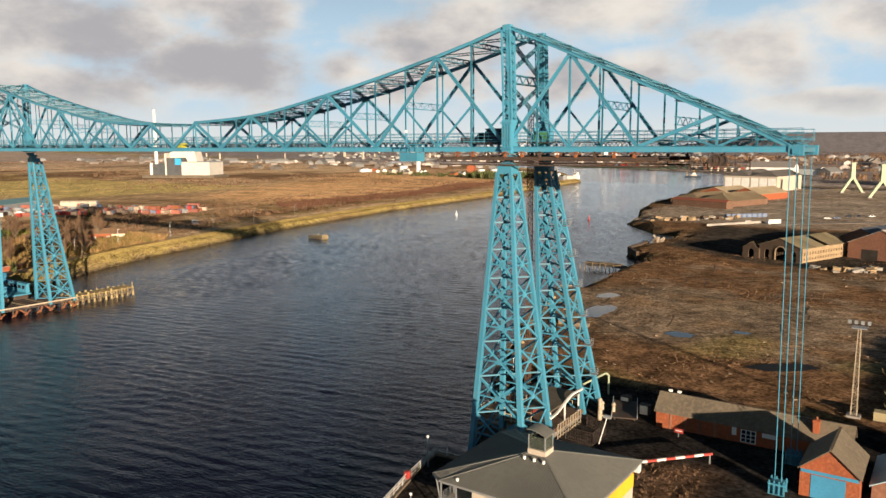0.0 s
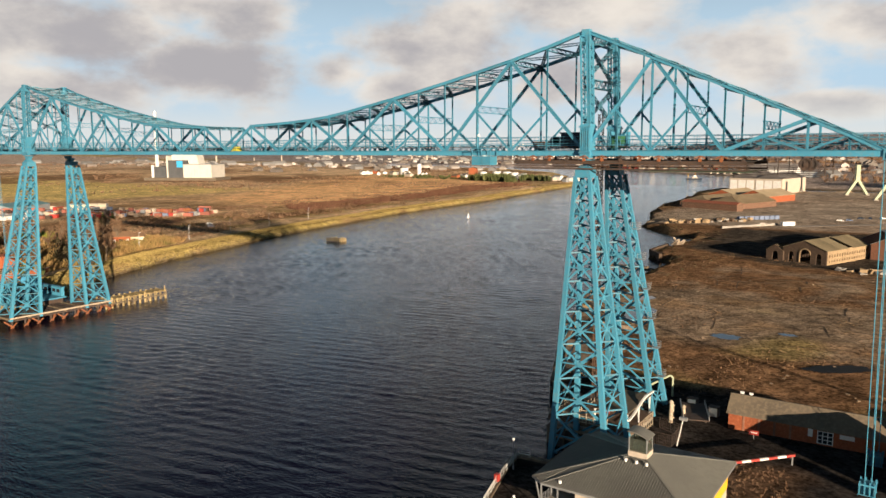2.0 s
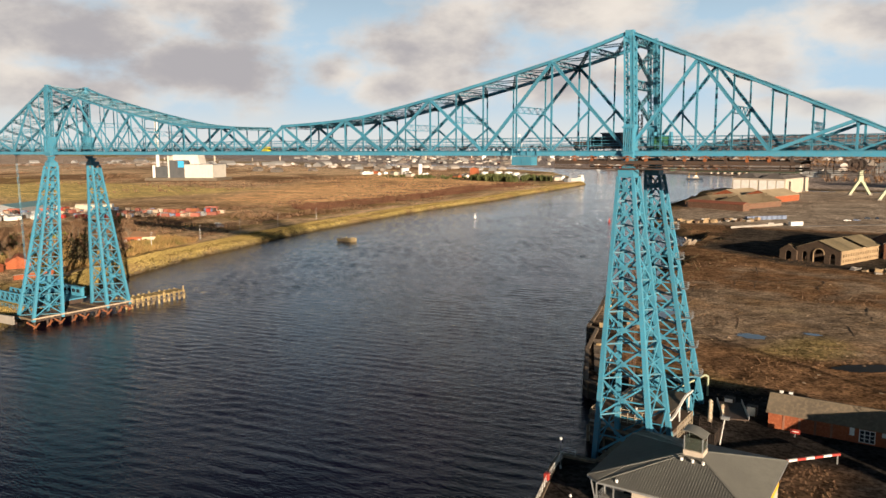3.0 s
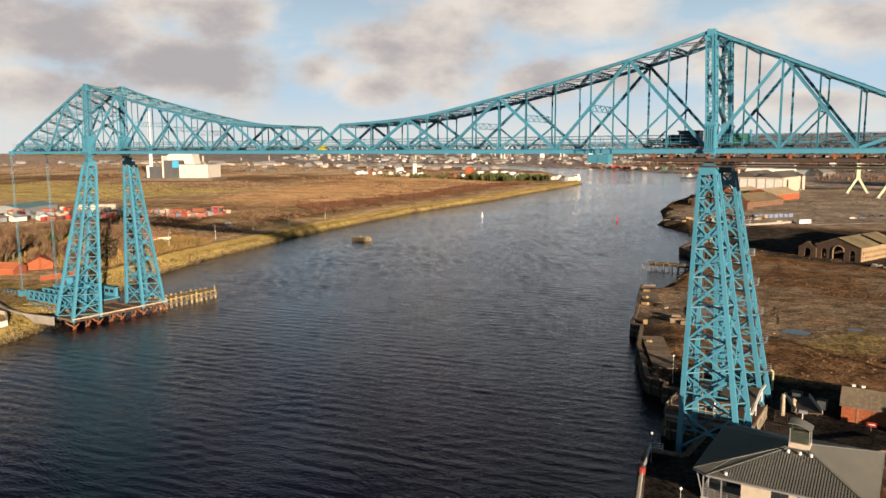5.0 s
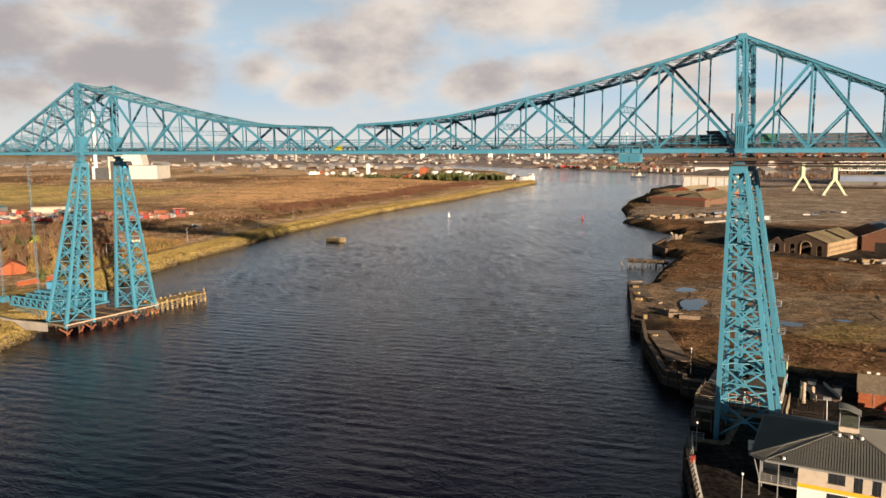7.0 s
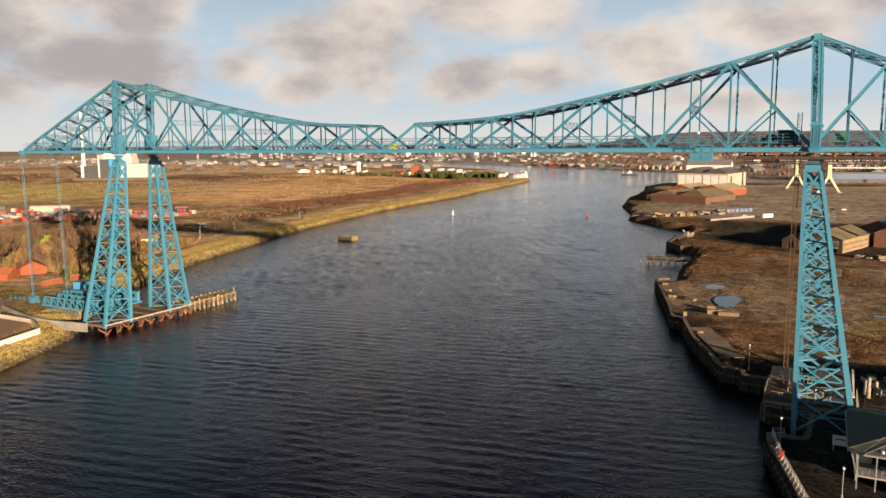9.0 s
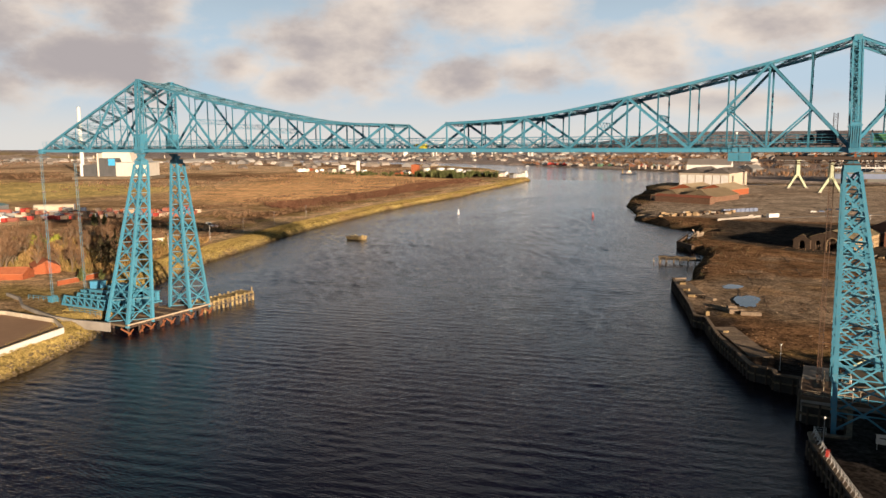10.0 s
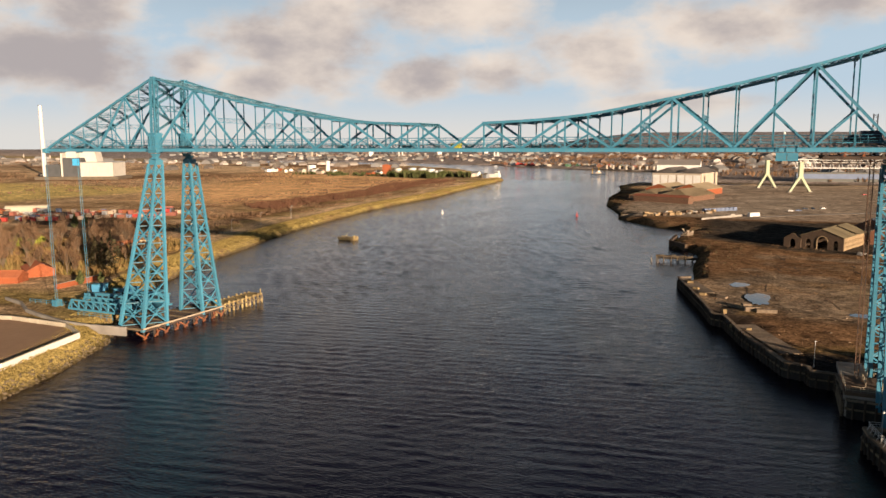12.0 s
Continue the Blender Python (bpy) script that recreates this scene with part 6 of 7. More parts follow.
def container_parts(ob, mat, length, w=2.44, h=2.6):
    part("body", boxes((-length / 2, -w / 2, 0.12, length / 2, w / 2, h)), mat, ob)
    bm = bmesh.new()
    n = int(length / 0.6)
    for i in range(n):
        x = -length / 2 + (i + 0.5) * length / n
        box(bm, x - 0.12, -w / 2 - 0.05, 0.25, x + 0.12, w / 2 + 0.05, h - 0.15)
    part("corrugation", bm, mat, ob, kind="stuff")
    part("door_end", boxes((length / 2, -w / 2 + 0.1, 0.25, length / 2 + 0.06, w / 2 - 0.1, h - 0.15)), mat, ob)


def crane_leg(x, y, turn, h):
    ob = thing("crane_leg", "pale green inverted Y crane leg still standing", "crane", (x, y, GROUND - 0.2), turn, "crane legs")
    for s in (-1, 1):
        part("foot", boxes((s * 10.5 - 2, -2, 0, s * 10.5 + 2, 2, 1.0)), CONCRETE, ob)
        part("lower_leg", bar((s * 10.5, 0, 0.8), (0, 0, h * 0.56), 2.2, 2.2, w2=2.6, h2=2.6, side=(0, 1, 0)), CREAM_STEEL, ob)
    part("mast", bar((0, 0, h * 0.5), (0, 0, h), 4.4, 3.0, w2=3.8, h2=2.6, side=(0, 1, 0)), CREAM_STEEL, ob)
    part("cap", boxes((-2.6, -1.8, h, 2.6, 1.8, h + 0.6)), CREAM_STEEL, ob)


def car(x, y, turn, mat, label):
    ob = thing("parked_car", label, "car", (x, y, ground_z(x, y) + 0.02), turn, "parked cars")
    bm = bmesh.new()
    prof = [(-2.1, 0.3), (2.1, 0.3), (2.15, 0.75), (1.2, 0.9), (0.7, 1.4), (-1.2, 1.42), (-1.9, 0.95), (-2.15, 0.85)]
    a = [bm.verts.new((px, -0.85, pz)) for px, pz in prof]
    b = [bm.verts.new((px, 0.85, pz)) for px, pz in prof]
    bm.faces.new(a)
    bm.faces.new(b[::-1])
    for i in range(len(prof)):
        j = (i + 1) % len(prof)
        bm.faces.new((a[j], a[i], b[i], b[j]))
    part("body", bm, mat, ob)
    part("side_window", boxes((-1.1, -0.88, 0.95, 0.7, -0.86, 1.32), (-1.1, 0.86, 0.95, 0.7, 0.88, 1.32)), GLASS_DARK, ob)
    for wx in (-1.35, 1.35):
        for wy in (-0.75, 0.75):
            part("wheel", rod(bmesh.new(), (wx, wy - 0.12, 0.32), (wx, wy + 0.12, 0.32), 0.32, 10), DARK_STEEL, ob)


def stadium():
    ob = thing("stadium", "white football stadium with lattice roof trusses", "stadium", (128, 925, GROUND), 8)
    part("stand", boxes((-125, -8, 0, 125, 8, 12)), ROOF_METAL, ob)
    part("dark_glazing", boxes((-125, -8.4, 4, 125, -8.05, 10)), BLUE_GREY, ob)
    part("red_band", boxes((-20, -8.8, 3, 60, -8.45, 6)), RED_PAINT, ob)
    part("roof_edge", boxes((-127, -12, 17, 127, 14, 18.2)), WHITE_PAINT, ob)
    bm = bmesh.new()
    for i in range(25):
        x = -124 + i * 10.3
        beam(bm, (x, -12, 18), (x, 6, 27), 0.9, 0.9)
        beam(bm, (x, 6, 27), (x, 14, 12), 0.9, 0.9)
    part("roof_frames", bm, WHITE_PAINT, ob)
    part("roof_truss", lattice(bmesh.new(), (-126, 4, 26), (126, 4, 26), 3.0, 4.0, 4.5, 0.7), WHITE_PAINT, ob)
    tower_ = thing("stadium_corner", "white lattice corner mast of the stadium", "mast", (255, 940, GROUND))
    part("mast", lattice(bmesh.new(), (0, 0, 0), (0, 0, 42), 4, 4, 4, 0.6), WHITE_PAINT, tower_)


def yard_road():
    ob = thing("yard_road", "pale access road curving across the yard", "road")
    pts = [(-30, 372), (0, 400), (40, 430), (90, 470), (150, 520)]
    for a, b in zip(pts[:-1], pts[1:]):
        z = max(ground_z(*a), ground_z(*b)) + 0.12
        part("surface", bar((*a, z), (*b, z + 0.01), 7, 0.1), material("pale_road", (0.3, 0.26, 0.22), (0.24, 0.21, 0.18), 0.2, 0.9), ob)
    tagged(ob, kind="structure")


ruin()
yard_sheds()
crane_leg(-28, 738, 35, 30)
crane_leg(3.5, 668, 28, 30)
stadium()
yard_road()
for x, y, a, m, lab in ((-8, 426, 10, WHITE_PAINT, "white car parked in the dock yard"), (-3, 430, 12, BLUE_GREY, "grey car parked in the dock yard"), (2, 448, 15, NAVY, "dark van parked in the dock yard"),
                        (7, 452, 100, NAVY, "dark van parked in the dock yard"), (14, 458, 40, WHITE_PAINT, "white car parked in the dock yard"), (55, 470, 30, WHITE_PAINT, "white car parked in the dock yard"),
                        (58, 640, 30, RED_PAINT, "red car parked in the dock yard"), (75, 620, 30, WHITE_PAINT, "white car parked in the dock yard")):
    car(x, y, a, m, lab)


# ---- far shore: landing, jetty, houses, yard, power station ----
def far_landing():
    ob = thing("piled_landing", "rusted steel and timber piled platform under the tower", "platform", (-177.4, 0.6, 0))
    for i in range(18):
        y = -16.2 + i * 1.78
        part("deck_beam", boxes((-7.2, y, 2.3, 4.6, y + 0.7, 2.9)), DARK_STEEL if i % 3 else TIMBER, ob)
    for x in (-6.8, -2, 2.0, 4.3):
        part("girder", boxes((x - 0.25, -16.2, 1.9, x + 0.25, 15.6, 2.3)), DARK_STEEL, ob)
    part("kerb_beam", boxes((4.6, -16.4, 2.7, 5.0, 15.8, 3.1)), PALE_TIMBER, ob)
    part("kerb_end", boxes((-7.2, -16.8, 2.8, 5.0, -16.4, 3.1)), TIMBER, ob)
    for i in range(9):
        y = -15.6 + i * 3.8
        part("post", rod(bmesh.new(), (4.2, y, -3), (4.2, y, 2.6), 0.3, 8), DARK_STEEL, ob)
        part("raking_strut", bar((5.3, y, 0.3), (3.4, y + (1.8 if i % 2 else -1.8), 2.1), 0.42, 0.36), RUST, ob, "orange rusted raking strut")
        part("raking_strut", bar((5.1, y - 0.9, 0.1), (4.9, y + 1.1, 1.5), 0.32, 0.28), RUST, ob)
        part("post", rod(bmesh.new(), (-6.4, y, -3), (-6.4, y, 2.6), 0.35, 8), DARK_STEEL, ob)
    rng = random.Random(8)
    jet = thing("timber_jetty", "old timber jetty on thick weathered piles", "jetty", (-177.2, 15.2, 0))
    for i in range(22):
        part("deck_plank", boxes((-2.6 + rng.uniform(-0.2, 0.1), i * 1.04, 2.5, 2.6 + rng.uniform(-0.1, 0.2), i * 1.04 + 0.95, 2.8)), GOLD_TIMBER, jet)
    for i in range(12):
        y = i * 2.02
        for x in (-2.5, 2.8):
            part("post", rod(bmesh.new(), (x, y, -3), (x + rng.uniform(-0.15, 0.15), y, 2.9 + rng.uniform(0, 0.7)), 0.36, 8), GOLD_TIMBER, jet)
        part("cross_head", boxes((-3.0, y - 0.18, 2.1, 3.2, y + 0.18, 2.5)), TIMBER, jet)
    part("side_waling", boxes((3.0, 0, 1.3, 3.25, 22.6, 1.7)), TIMBER, jet)
    part("end_post", rod(bmesh.new(), (2.2, 22.4, 2.5), (2.2, 22.4, 4.4), 0.2, 7), GOLD_TIMBER, jet)
    for i in range(4):
        part("leaning_brace", bar((3.2, 3 + i * 5.5, -0.5), (3.1, 5.4 + i * 5.5, 2.3), 0.35, 0.35), TIMBER, jet)


GOLD_TIMBER = material("sunlit_weathered_timber", (0.38, 0.29, 0.13), (0.26, 0.19, 0.09), 1.2, 0.9, third=(0.17, 0.13, 0.07), bump=0.3, random_tint=0.25)


def gangway():
    ob = thing("approach_bridge", "pale blue steel truss approach bridge behind the tower", "footbridge", (-208.0, -9.5, 4.2))
    length, h = 25.0, 3.2
    for y in (0, 4.6):
        side = part("bottom_chord", boxes((0, y - 0.2, 0, length, y + 0.2, 0.6)), STEEL, ob)
        part("top_chord", boxes((1.4, y - 0.2, h - 0.45, length, y + 0.2, h)), STEEL, ob)
        for i in range(9):
            x = 1.4 + i * (length - 1.6) / 8
            part("vertical", bar((x, y, 0.4), (x, y, h - 0.3), 0.34, 0.3), STEEL, ob)
            if i < 8:
                part("diagonal", bar((x, y, h - 0.3), (x + (length - 1.6) / 8, y, 0.4), 0.28, 0.26), STEEL, ob)
        part("end_rake", bar((0, y, 0.3), (1.4, y, h - 0.2), 0.3, 0.3), STEEL, ob)
    part("floor", boxes((0, 0.2, 0.1, length, 4.4, 0.3)), WALKWAY, ob)
    for x in (2, 12.5, 23):
        part("support", boxes((x - 0.3, 0.3, -2.6, x + 0.3, 0.9, 0.0), (x - 0.3, 3.7, -2.6, x + 0.3, 4.3, 0.0)), DARK_STEEL, ob)
    van = thing("transporter_car", "long pale blue bridge carriage at the far landing", "carriage", (-197.0, 4.0, 3.6))
    part("floor", boxes((-12, -4.0, 0.4, 12, 4.0, 0.8)), STEEL, van)
    for y in (-4.0, 3.0):
        part("side_cabin", boxes((-11, y, 0.8, 11, y + 1.0, 3.6)), STEEL, van)
        part("cabin_roof", boxes((-11.4, y - 0.2, 3.6, 11.4, y + 1.2, 3.8)), STEEL, van)
        for i in range(8):
            part("window", boxes((-10 + i * 2.6, y - 0.04, 1.9, -8.2 + i * 2.6, y + 1.04, 3.0)), GLASS_DARK, van)
    part("wheelhouse", boxes((-2, -1.2, 3.8, 2, 1.2, 5.8)), BLUE_PAINT, van)
    part("under_frame", boxes((-11.5, -3.2, -1.2, 11.5, 3.2, 0.4)), DARK_STEEL, van)
    for a, b in (((-200, -13), (-186, -13.5)), ((-229, -6), (-211, -5))):
        g = thing("approach_railing", "pale blue bent tube railing beside the approach", "railing", (0, 0, 3.4), group="approach rails")
        railing("rail", [(*a, 0.2), (*b, 0.2)], 1.3, g, STEEL, 2.2, 2, 0.07)
    store = thing("blue_kiosk", "small blue painted steel kiosk near the approach", "kiosk", (-224, 16, 3.4), 25)
    part("body", boxes((-2.2, -1.3, 0, 2.2, 1.3, 2.6)), BLUE_PAINT, store)
    part("roof", boxes((-2.4, -1.5, 2.6, 2.4, 1.5, 2.8)), STEEL, store)


def shore_walls():
    wall = thing("retaining_wall", "pale concrete retaining wall above the grassy bank", "wall")
    pts = [(-173.5, -20.6), (-186, -22.2), (-196, -21.6), (-208, -18.5), (-218, -15.5), (-229, -9), (-240, -6)]
    for a, b in zip(pts[:-1], pts[1:]):
        part("panel", bar((*a, 3.35), (*b, 3.35), 0.5, 2.3), CONCRETE, wall)
        part("coping", bar((*a, 4.56), (*b, 4.56), 0.7, 0.14), CONCRETE, wall)
    yard = thing("walled_compound", "flat brown compound inside low white panel walls", "compound")
    ring = [(-240, -32), (-211, -25), (-190, -25.2), (-178.6, -30.7), (-174.2, -46.2), (-171, -57), (-171, -70), (-173, -95), (-177, -120)]
    for k, (a, b) in enumerate(zip(ring[:-1], ring[1:])):
        n = max(1, round(math.dist(a, b) / 3.4))
        for i in range(n):
            p, q = Vector((*a, 0)).lerp(Vector((*b, 0)), i / n + 0.004), Vector((*a, 0)).lerp(Vector((*b, 0)), (i + 1) / n - 0.004)
            part("wall_panel", bar(p + Vector((0, 0, 4.3)), q + Vector((0, 0, 4.3)), 0.3, 1.5), WHITE_PAINT if k > 2 else PALE_CONCRETE, yard)
            part("coping", bar(p + Vector((0, 0, 5.1)), q + Vector((0, 0, 5.1)), 0.5, 0.12), PALE_CONCRETE, yard)
    bm = prism(bmesh.new(), [(-177.6, -119), (-173.6, -95), (-171.6, -70), (-171.6, -57.1), (-174.8, -46.4), (-179.1, -31.2), (-190.1, -25.9), (-211, -25.7), (-240, -32.7), (-290, -119)], 2.0, 4.15)
    part("yard_floor", bm, material("brown_dust_floor", (0.40, 0.25, 0.155), (0.33, 0.205, 0.125), 0.2, 0.95), yard)


PALE_CONCRETE = material("pale_concrete", (0.50, 0.44, 0.34), (0.40, 0.35, 0.27), 0.4, 0.9, third=(0.42, 0.36, 0.27), bump=0.2)


def far_houses():
    roof = material("orange_tile_roof", (0.42, 0.13, 0.06), (0.34, 0.11, 0.055), 0.5, 0.85, third=(0.48, 0.18, 0.09))
    for x, y, turn, w, d, eave, ridge in ((-273, 31, 62, 9, 13, 2.6, 4.9), (-269, 15, 118, 8, 12, 2.4, 4.2)):
        gable_building("depot_house", "low orange brick house with orange tiled roof", "house", (x, y, GROUND), turn, w, d, eave, ridge, ORANGE_BRICK, roof,
                       openings=[("r", 2, 2.0, 0.6, 2.2, "window", WHITE_PAINT), ("r", -3.5, 1.6, 0.6, 2.2, "window", GLASS_DARK)], group="depot houses")
    wall = thing("orange_brick_wall", "long orange brick boundary wall below the trees", "wall", (0, 0, 0))
    pts = [(-241.0, 13), (-241.6, 22), (-242.5, 32), (-247, 37)]
    for a, b in zip(pts[:-1], pts[1:]):
        part("bay", bar((*a, 4.3), (*b, 4.3), 0.5, 2.0), ORANGE_BRICK, wall)
        part("coping", bar((*a, 5.36), (*b, 5.36), 0.7, 0.12), CONCRETE, wall)
    cream = material("cream_wall", (0.66, 0.56, 0.38), (0.56, 0.45, 0.30), 0.4, 0.8)
    brown = material("brown_tile_roof", (0.20, 0.12, 0.07), (0.16, 0.10, 0.06), 0.5, 0.9)
    for x, y, d, eave, ridge, mat, n in ((-305.0, 102.2, 13.0, 3.6, 5.8, ORANGE_BRICK, 4), (-300.2, 110.6, 6.5, 3.2, 4.9, cream, 2)):
        gable_building("terrace_house", "cream and orange terrace house facing the river", "house", (x, y, GROUND), -29.4, 7.0, d, eave, ridge, mat, brown,
                       openings=[("r", -d / 2 + (k + 0.5) * d / n, 1.5, 0.8, 2.4, "window", WHITE_PAINT if k % 2 else GLASS_DARK) for k in range(n)], group="river terrace")
    for x, y, a, m, lab in ((-262, -1, 20, WHITE_PAINT, "white van parked by the brick wall"), (-336, 186, 60, NAVY, "dark car on the embankment track"), (-343, 191, 60, WHITE_PAINT, "white car on the embankment track"),
                            (-328, 180, 60, BLUE_GREY, "grey car on the embankment track"), (-285, 96, 60, WHITE_PAINT, "white car on the embankment track")):
        car(x, y, a, m, lab)


def container_yard():
    rng = random.Random(17)
    dull = material("dull_red_sheet", (0.30, 0.105, 0.075), (0.22, 0.09, 0.07), 0.6, 0.8, random_tint=0.3)
    tan = material("dusty_tan_sheet", (0.42, 0.32, 0.24), (0.34, 0.26, 0.2), 0.6, 0.8, random_tint=0.3)
    paints = [dull, dull, tan, tan, tan, RED_PAINT, RENDER_TAN, BLUE_GREY, RUST, GREY_STEEL, DARK_STEEL, GREY_STEEL]
    for i in range(230):
        u, v = rng.random(), rng.random()
        x, y = -412 - 120 * u + 14 * v, 238 - 70 * u - 62 * v * (0.4 + u) + 14
        mat = paints[rng.randrange(len(paints))]
        b = thing("yard_container", "red and rust coloured container or trailer in the yard", "container", (x, y, ground_z(x, y) + (2.7 if rng.random() < 0.25 else 0)), 27 + rng.choice((0, 0, 90)), "yard containers")
        container_parts(b, mat, rng.choice((3.0, 3.0, 5.0, 6.0, 9.0)))
    shed = thing("long_white_store", "long white rounded store building in the yard", "store", (-524, 217, GROUND), 41)
    bm = bmesh.new()
    rod(bm, (-14, 0, 2.0), (14, 0, 2.0), 3.2, 16)
    part("vault", bm, PALE_CONCRETE, shed)
    part("plinth", boxes((-14, -3.1, 0, 14, 3.1, 1.9)), RENDER_TAN, shed)
    for i in range(5):
        part("rib", rod(bmesh.new(), (-14 + i * 7 - 0.2, 0, 2.0), (-14 + i * 7 + 0.2, 0, 2.0), 3.33, 16), GREY_STEEL, shed)
    gable_building("teal_store", "low store with a pale teal roof beside the yard", "store", (-560, 178, GROUND), 30, 24, 50, 4.5, 7, GREY_STEEL, material("teal_sheet", (0.16, 0.30, 0.33), (0.14, 0.26, 0.3), 0.2, 0.6))
    for i in range(14):
        x, y = -470 - rng.random() * 60, 112 + rng.random() * 45
        gable_building("small_store", "small pale store at the edge of the yard", "store", (x, y, GROUND), rng.uniform(0, 90), 6, 9, 2.8, 4, rng.choice((WHITE_PAINT, GREY_STEEL, RENDER_TAN)), rng.choice((WHITE_PAINT, GREY_STEEL)), group="small stores")


def power_station():
    ob = thing("power_station", "white power station blocks with dark grey halls and blue panel", "power station", (-944, 647, GROUND + 4.5), 27)
    white, dark = material("white_cladding", (0.56, 0.53, 0.47), (0.51, 0.48, 0.43), 0.05, 0.6), material("charcoal_cladding", (0.07, 0.075, 0.08), (0.09, 0.09, 0.095), 0.05, 0.6)
    part("embankment", boxes((-74, -29, -7, 44, 29, 0)), ROOF_TILE, ob, "raised brown yard")
    part("main_hall", boxes((-10, -25, 0, 36, 25, 20)), white, ob)
    part("hall_roof", boxes((-10.5, -25.5, 20, 36.5, 25.5, 21)), GREY_STEEL, ob)
    part("dark_hall", boxes((-36, -22, 0, -10.2, 22, 27)), dark, ob)
    part("blue_panel", boxes((-22, -22.4, 16, -12, -22.05, 26)), material("sky_blue_panel", (0.05, 0.35, 0.62), (0.05, 0.32, 0.58), 0.1, 0.4), ob)
    bm = bmesh.new()
    prof = [(-38, 27), (-10, 27), (-8, 20), (8, 20), (4, 37), (-32, 37), (-38, 34)]
    a = [bm.verts.new((x, -8, z)) for x, z in prof]
    b = [bm.verts.new((x, 16, z)) for x, z in prof]
    bm.faces.new(a)
    bm.faces.new(b[::-1])
    for i in range(len(prof)):
        j = (i + 1) % len(prof)
        bm.faces.new((a[j], a[i], b[i], b[j]))
    part("boiler_house", bm, white, ob, "white sloped boiler house")
    part("white_fin", boxes((-38.5, -23, 0, -36.2, 16, 34)), white, ob)
    part("turbine_hall", boxes((-62, -18, 0, -42, 16, 17)), dark, ob)
    part("silo", rod(bmesh.new(), (-66, -14, 0), (-66, -14, 19), 2.6, 16), WHITE_PAINT, ob)
    for i in range(8):
        part("cladding_rib", boxes((-8 + i * 5.2, -25.3, 0, -7.4 + i * 5.2, -25.02, 20)), white, ob)
    ch = thing("chimney_stack", "tall slim white chimney stack behind the power station", "chimney", (-1095, 682, GROUND))
    part("flue", rod(bmesh.new(), (0, 0, 0), (0, 0, 112), 3.2, 16, 2.6), WHITE_PAINT, ch)
    part("flue_rim", rod(bmesh.new(), (0, 0, 112), (0, 0, 113), 2.9, 16), GREY_STEEL, ch)
    part("plinth", boxes((-7, -7, 0, 7, 7, 4)), CONCRETE, ch)


def river_marks():
    rng = random.Random(2)
    d = thing("timber_dolphin", "timber mooring dolphin standing in mid-river", "dolphin", (-233, 190, 0))
    for i in range(6):
        for j in range(4):
            part("post", rod(bmesh.new(), (i * 1.7 - 4.2, j * 1.7 - 2.6, -3), (i * 1.7 - 4.2 + rng.uniform(-0.2, 0.2), j * 1.7 - 2.6, rng.uniform(1.0, 2.6)), 0.38, 7), GOLD_TIMBER if j else TIMBER, d)
    for z in (0.5, 1.3):
        part("tie_beam", boxes((-4.9, -3.2, z, 5.0, -2.8, z + 0.4)), GOLD_TIMBER, d)
        part("tie_beam", boxes((-4.9, 2.6, z, 5.0, 3.0, z + 0.4)), GOLD_TIMBER, d)
    for x, y, mat, lab in ((-249, 354, WHITE_PAINT, "small pale green and white river buoy"), (-150, 372, RED_PAINT, "small red river buoy")):
        b = thing("river_buoy", lab, "buoy", (x, y, 0), group="river buoys")
        part("float", rod(bmesh.new(), (0, 0, -0.4), (0, 0, 0.5), 1.0, 12, 0.9), mat, b)
        part("tower", rod(bmesh.new(), (0, 0, 0.5), (0, 0, 2.8), 0.55, 8, 0.18), mat, b)
        part("topmark", rod(bmesh.new(), (0, 0, 2.8), (0, 0, 3.5), 0.32, 8, 0.05), mat, b)
    s = thing("moored_tug", "white and yellow workboat moored at the far quay", "boat", (-300, 1130, 0), 20)
    part("hull", bar((-13, 0, 0.9), (13, 0, 0.9), 6, 2.4), NAVY, s)
    part("deckhouse", boxes((-3, -2.2, 2.1, 6, 2.2, 4.6)), RENDER_TAN, s)
    part("bridge_house", boxes((0, -1.8, 4.6, 4, 1.8, 7.0)), WHITE_PAINT, s)
    part("mast", rod(bmesh.new(), (2, 0, 7), (2, 0, 13), 0.35, 7), YELLOW, s)
    part("derrick", rod(bmesh.new(), (-9, 0, 2), (-9, 0, 10), 0.4, 7), YELLOW, s)
    n = thing("point_tower", "white signal building on the river point", "building", (-402, 893, GROUND))
    part("block", boxes((-9, -5, 0, 7, 5, 5)), WHITE_PAINT, n)
    part("turret", boxes((1, -4, 5, 6, 4, 9.5)), WHITE_PAINT, n)
    part("dark_glass", boxes((1.2, -4.1, 7, 5.8, -4.005, 8.8)), GLASS_DARK, n)


def embankment_posts():
    for i, (x, y) in enumerate(((-283, 130), (-292, 165), (-303, 205), (-313, 250), (-275, 95), (-262, 66))):
        ob = thing("path_lamp", "thin grey lamp column on the embankment path", "lamp post", (x, y, ground_z(x, y)), group="embankment lamps")
        part("column", rod(bmesh.new(), (0, 0, 0), (0, 0, 8), 0.12, 6, 0.07), GREY_STEEL, ob)
        part("arm", bar((0, 0, 8), (0.9, 0, 8.1), 0.1, 0.1), GREY_STEEL, ob)
        part("head", boxes((0.7, -0.12, 8.0, 1.4, 0.12, 8.15)), WHITE_PAINT, ob)


far_landing()
gangway()
shore_walls()
far_houses()
container_yard()
power_station()
river_marks()
embankment_posts()


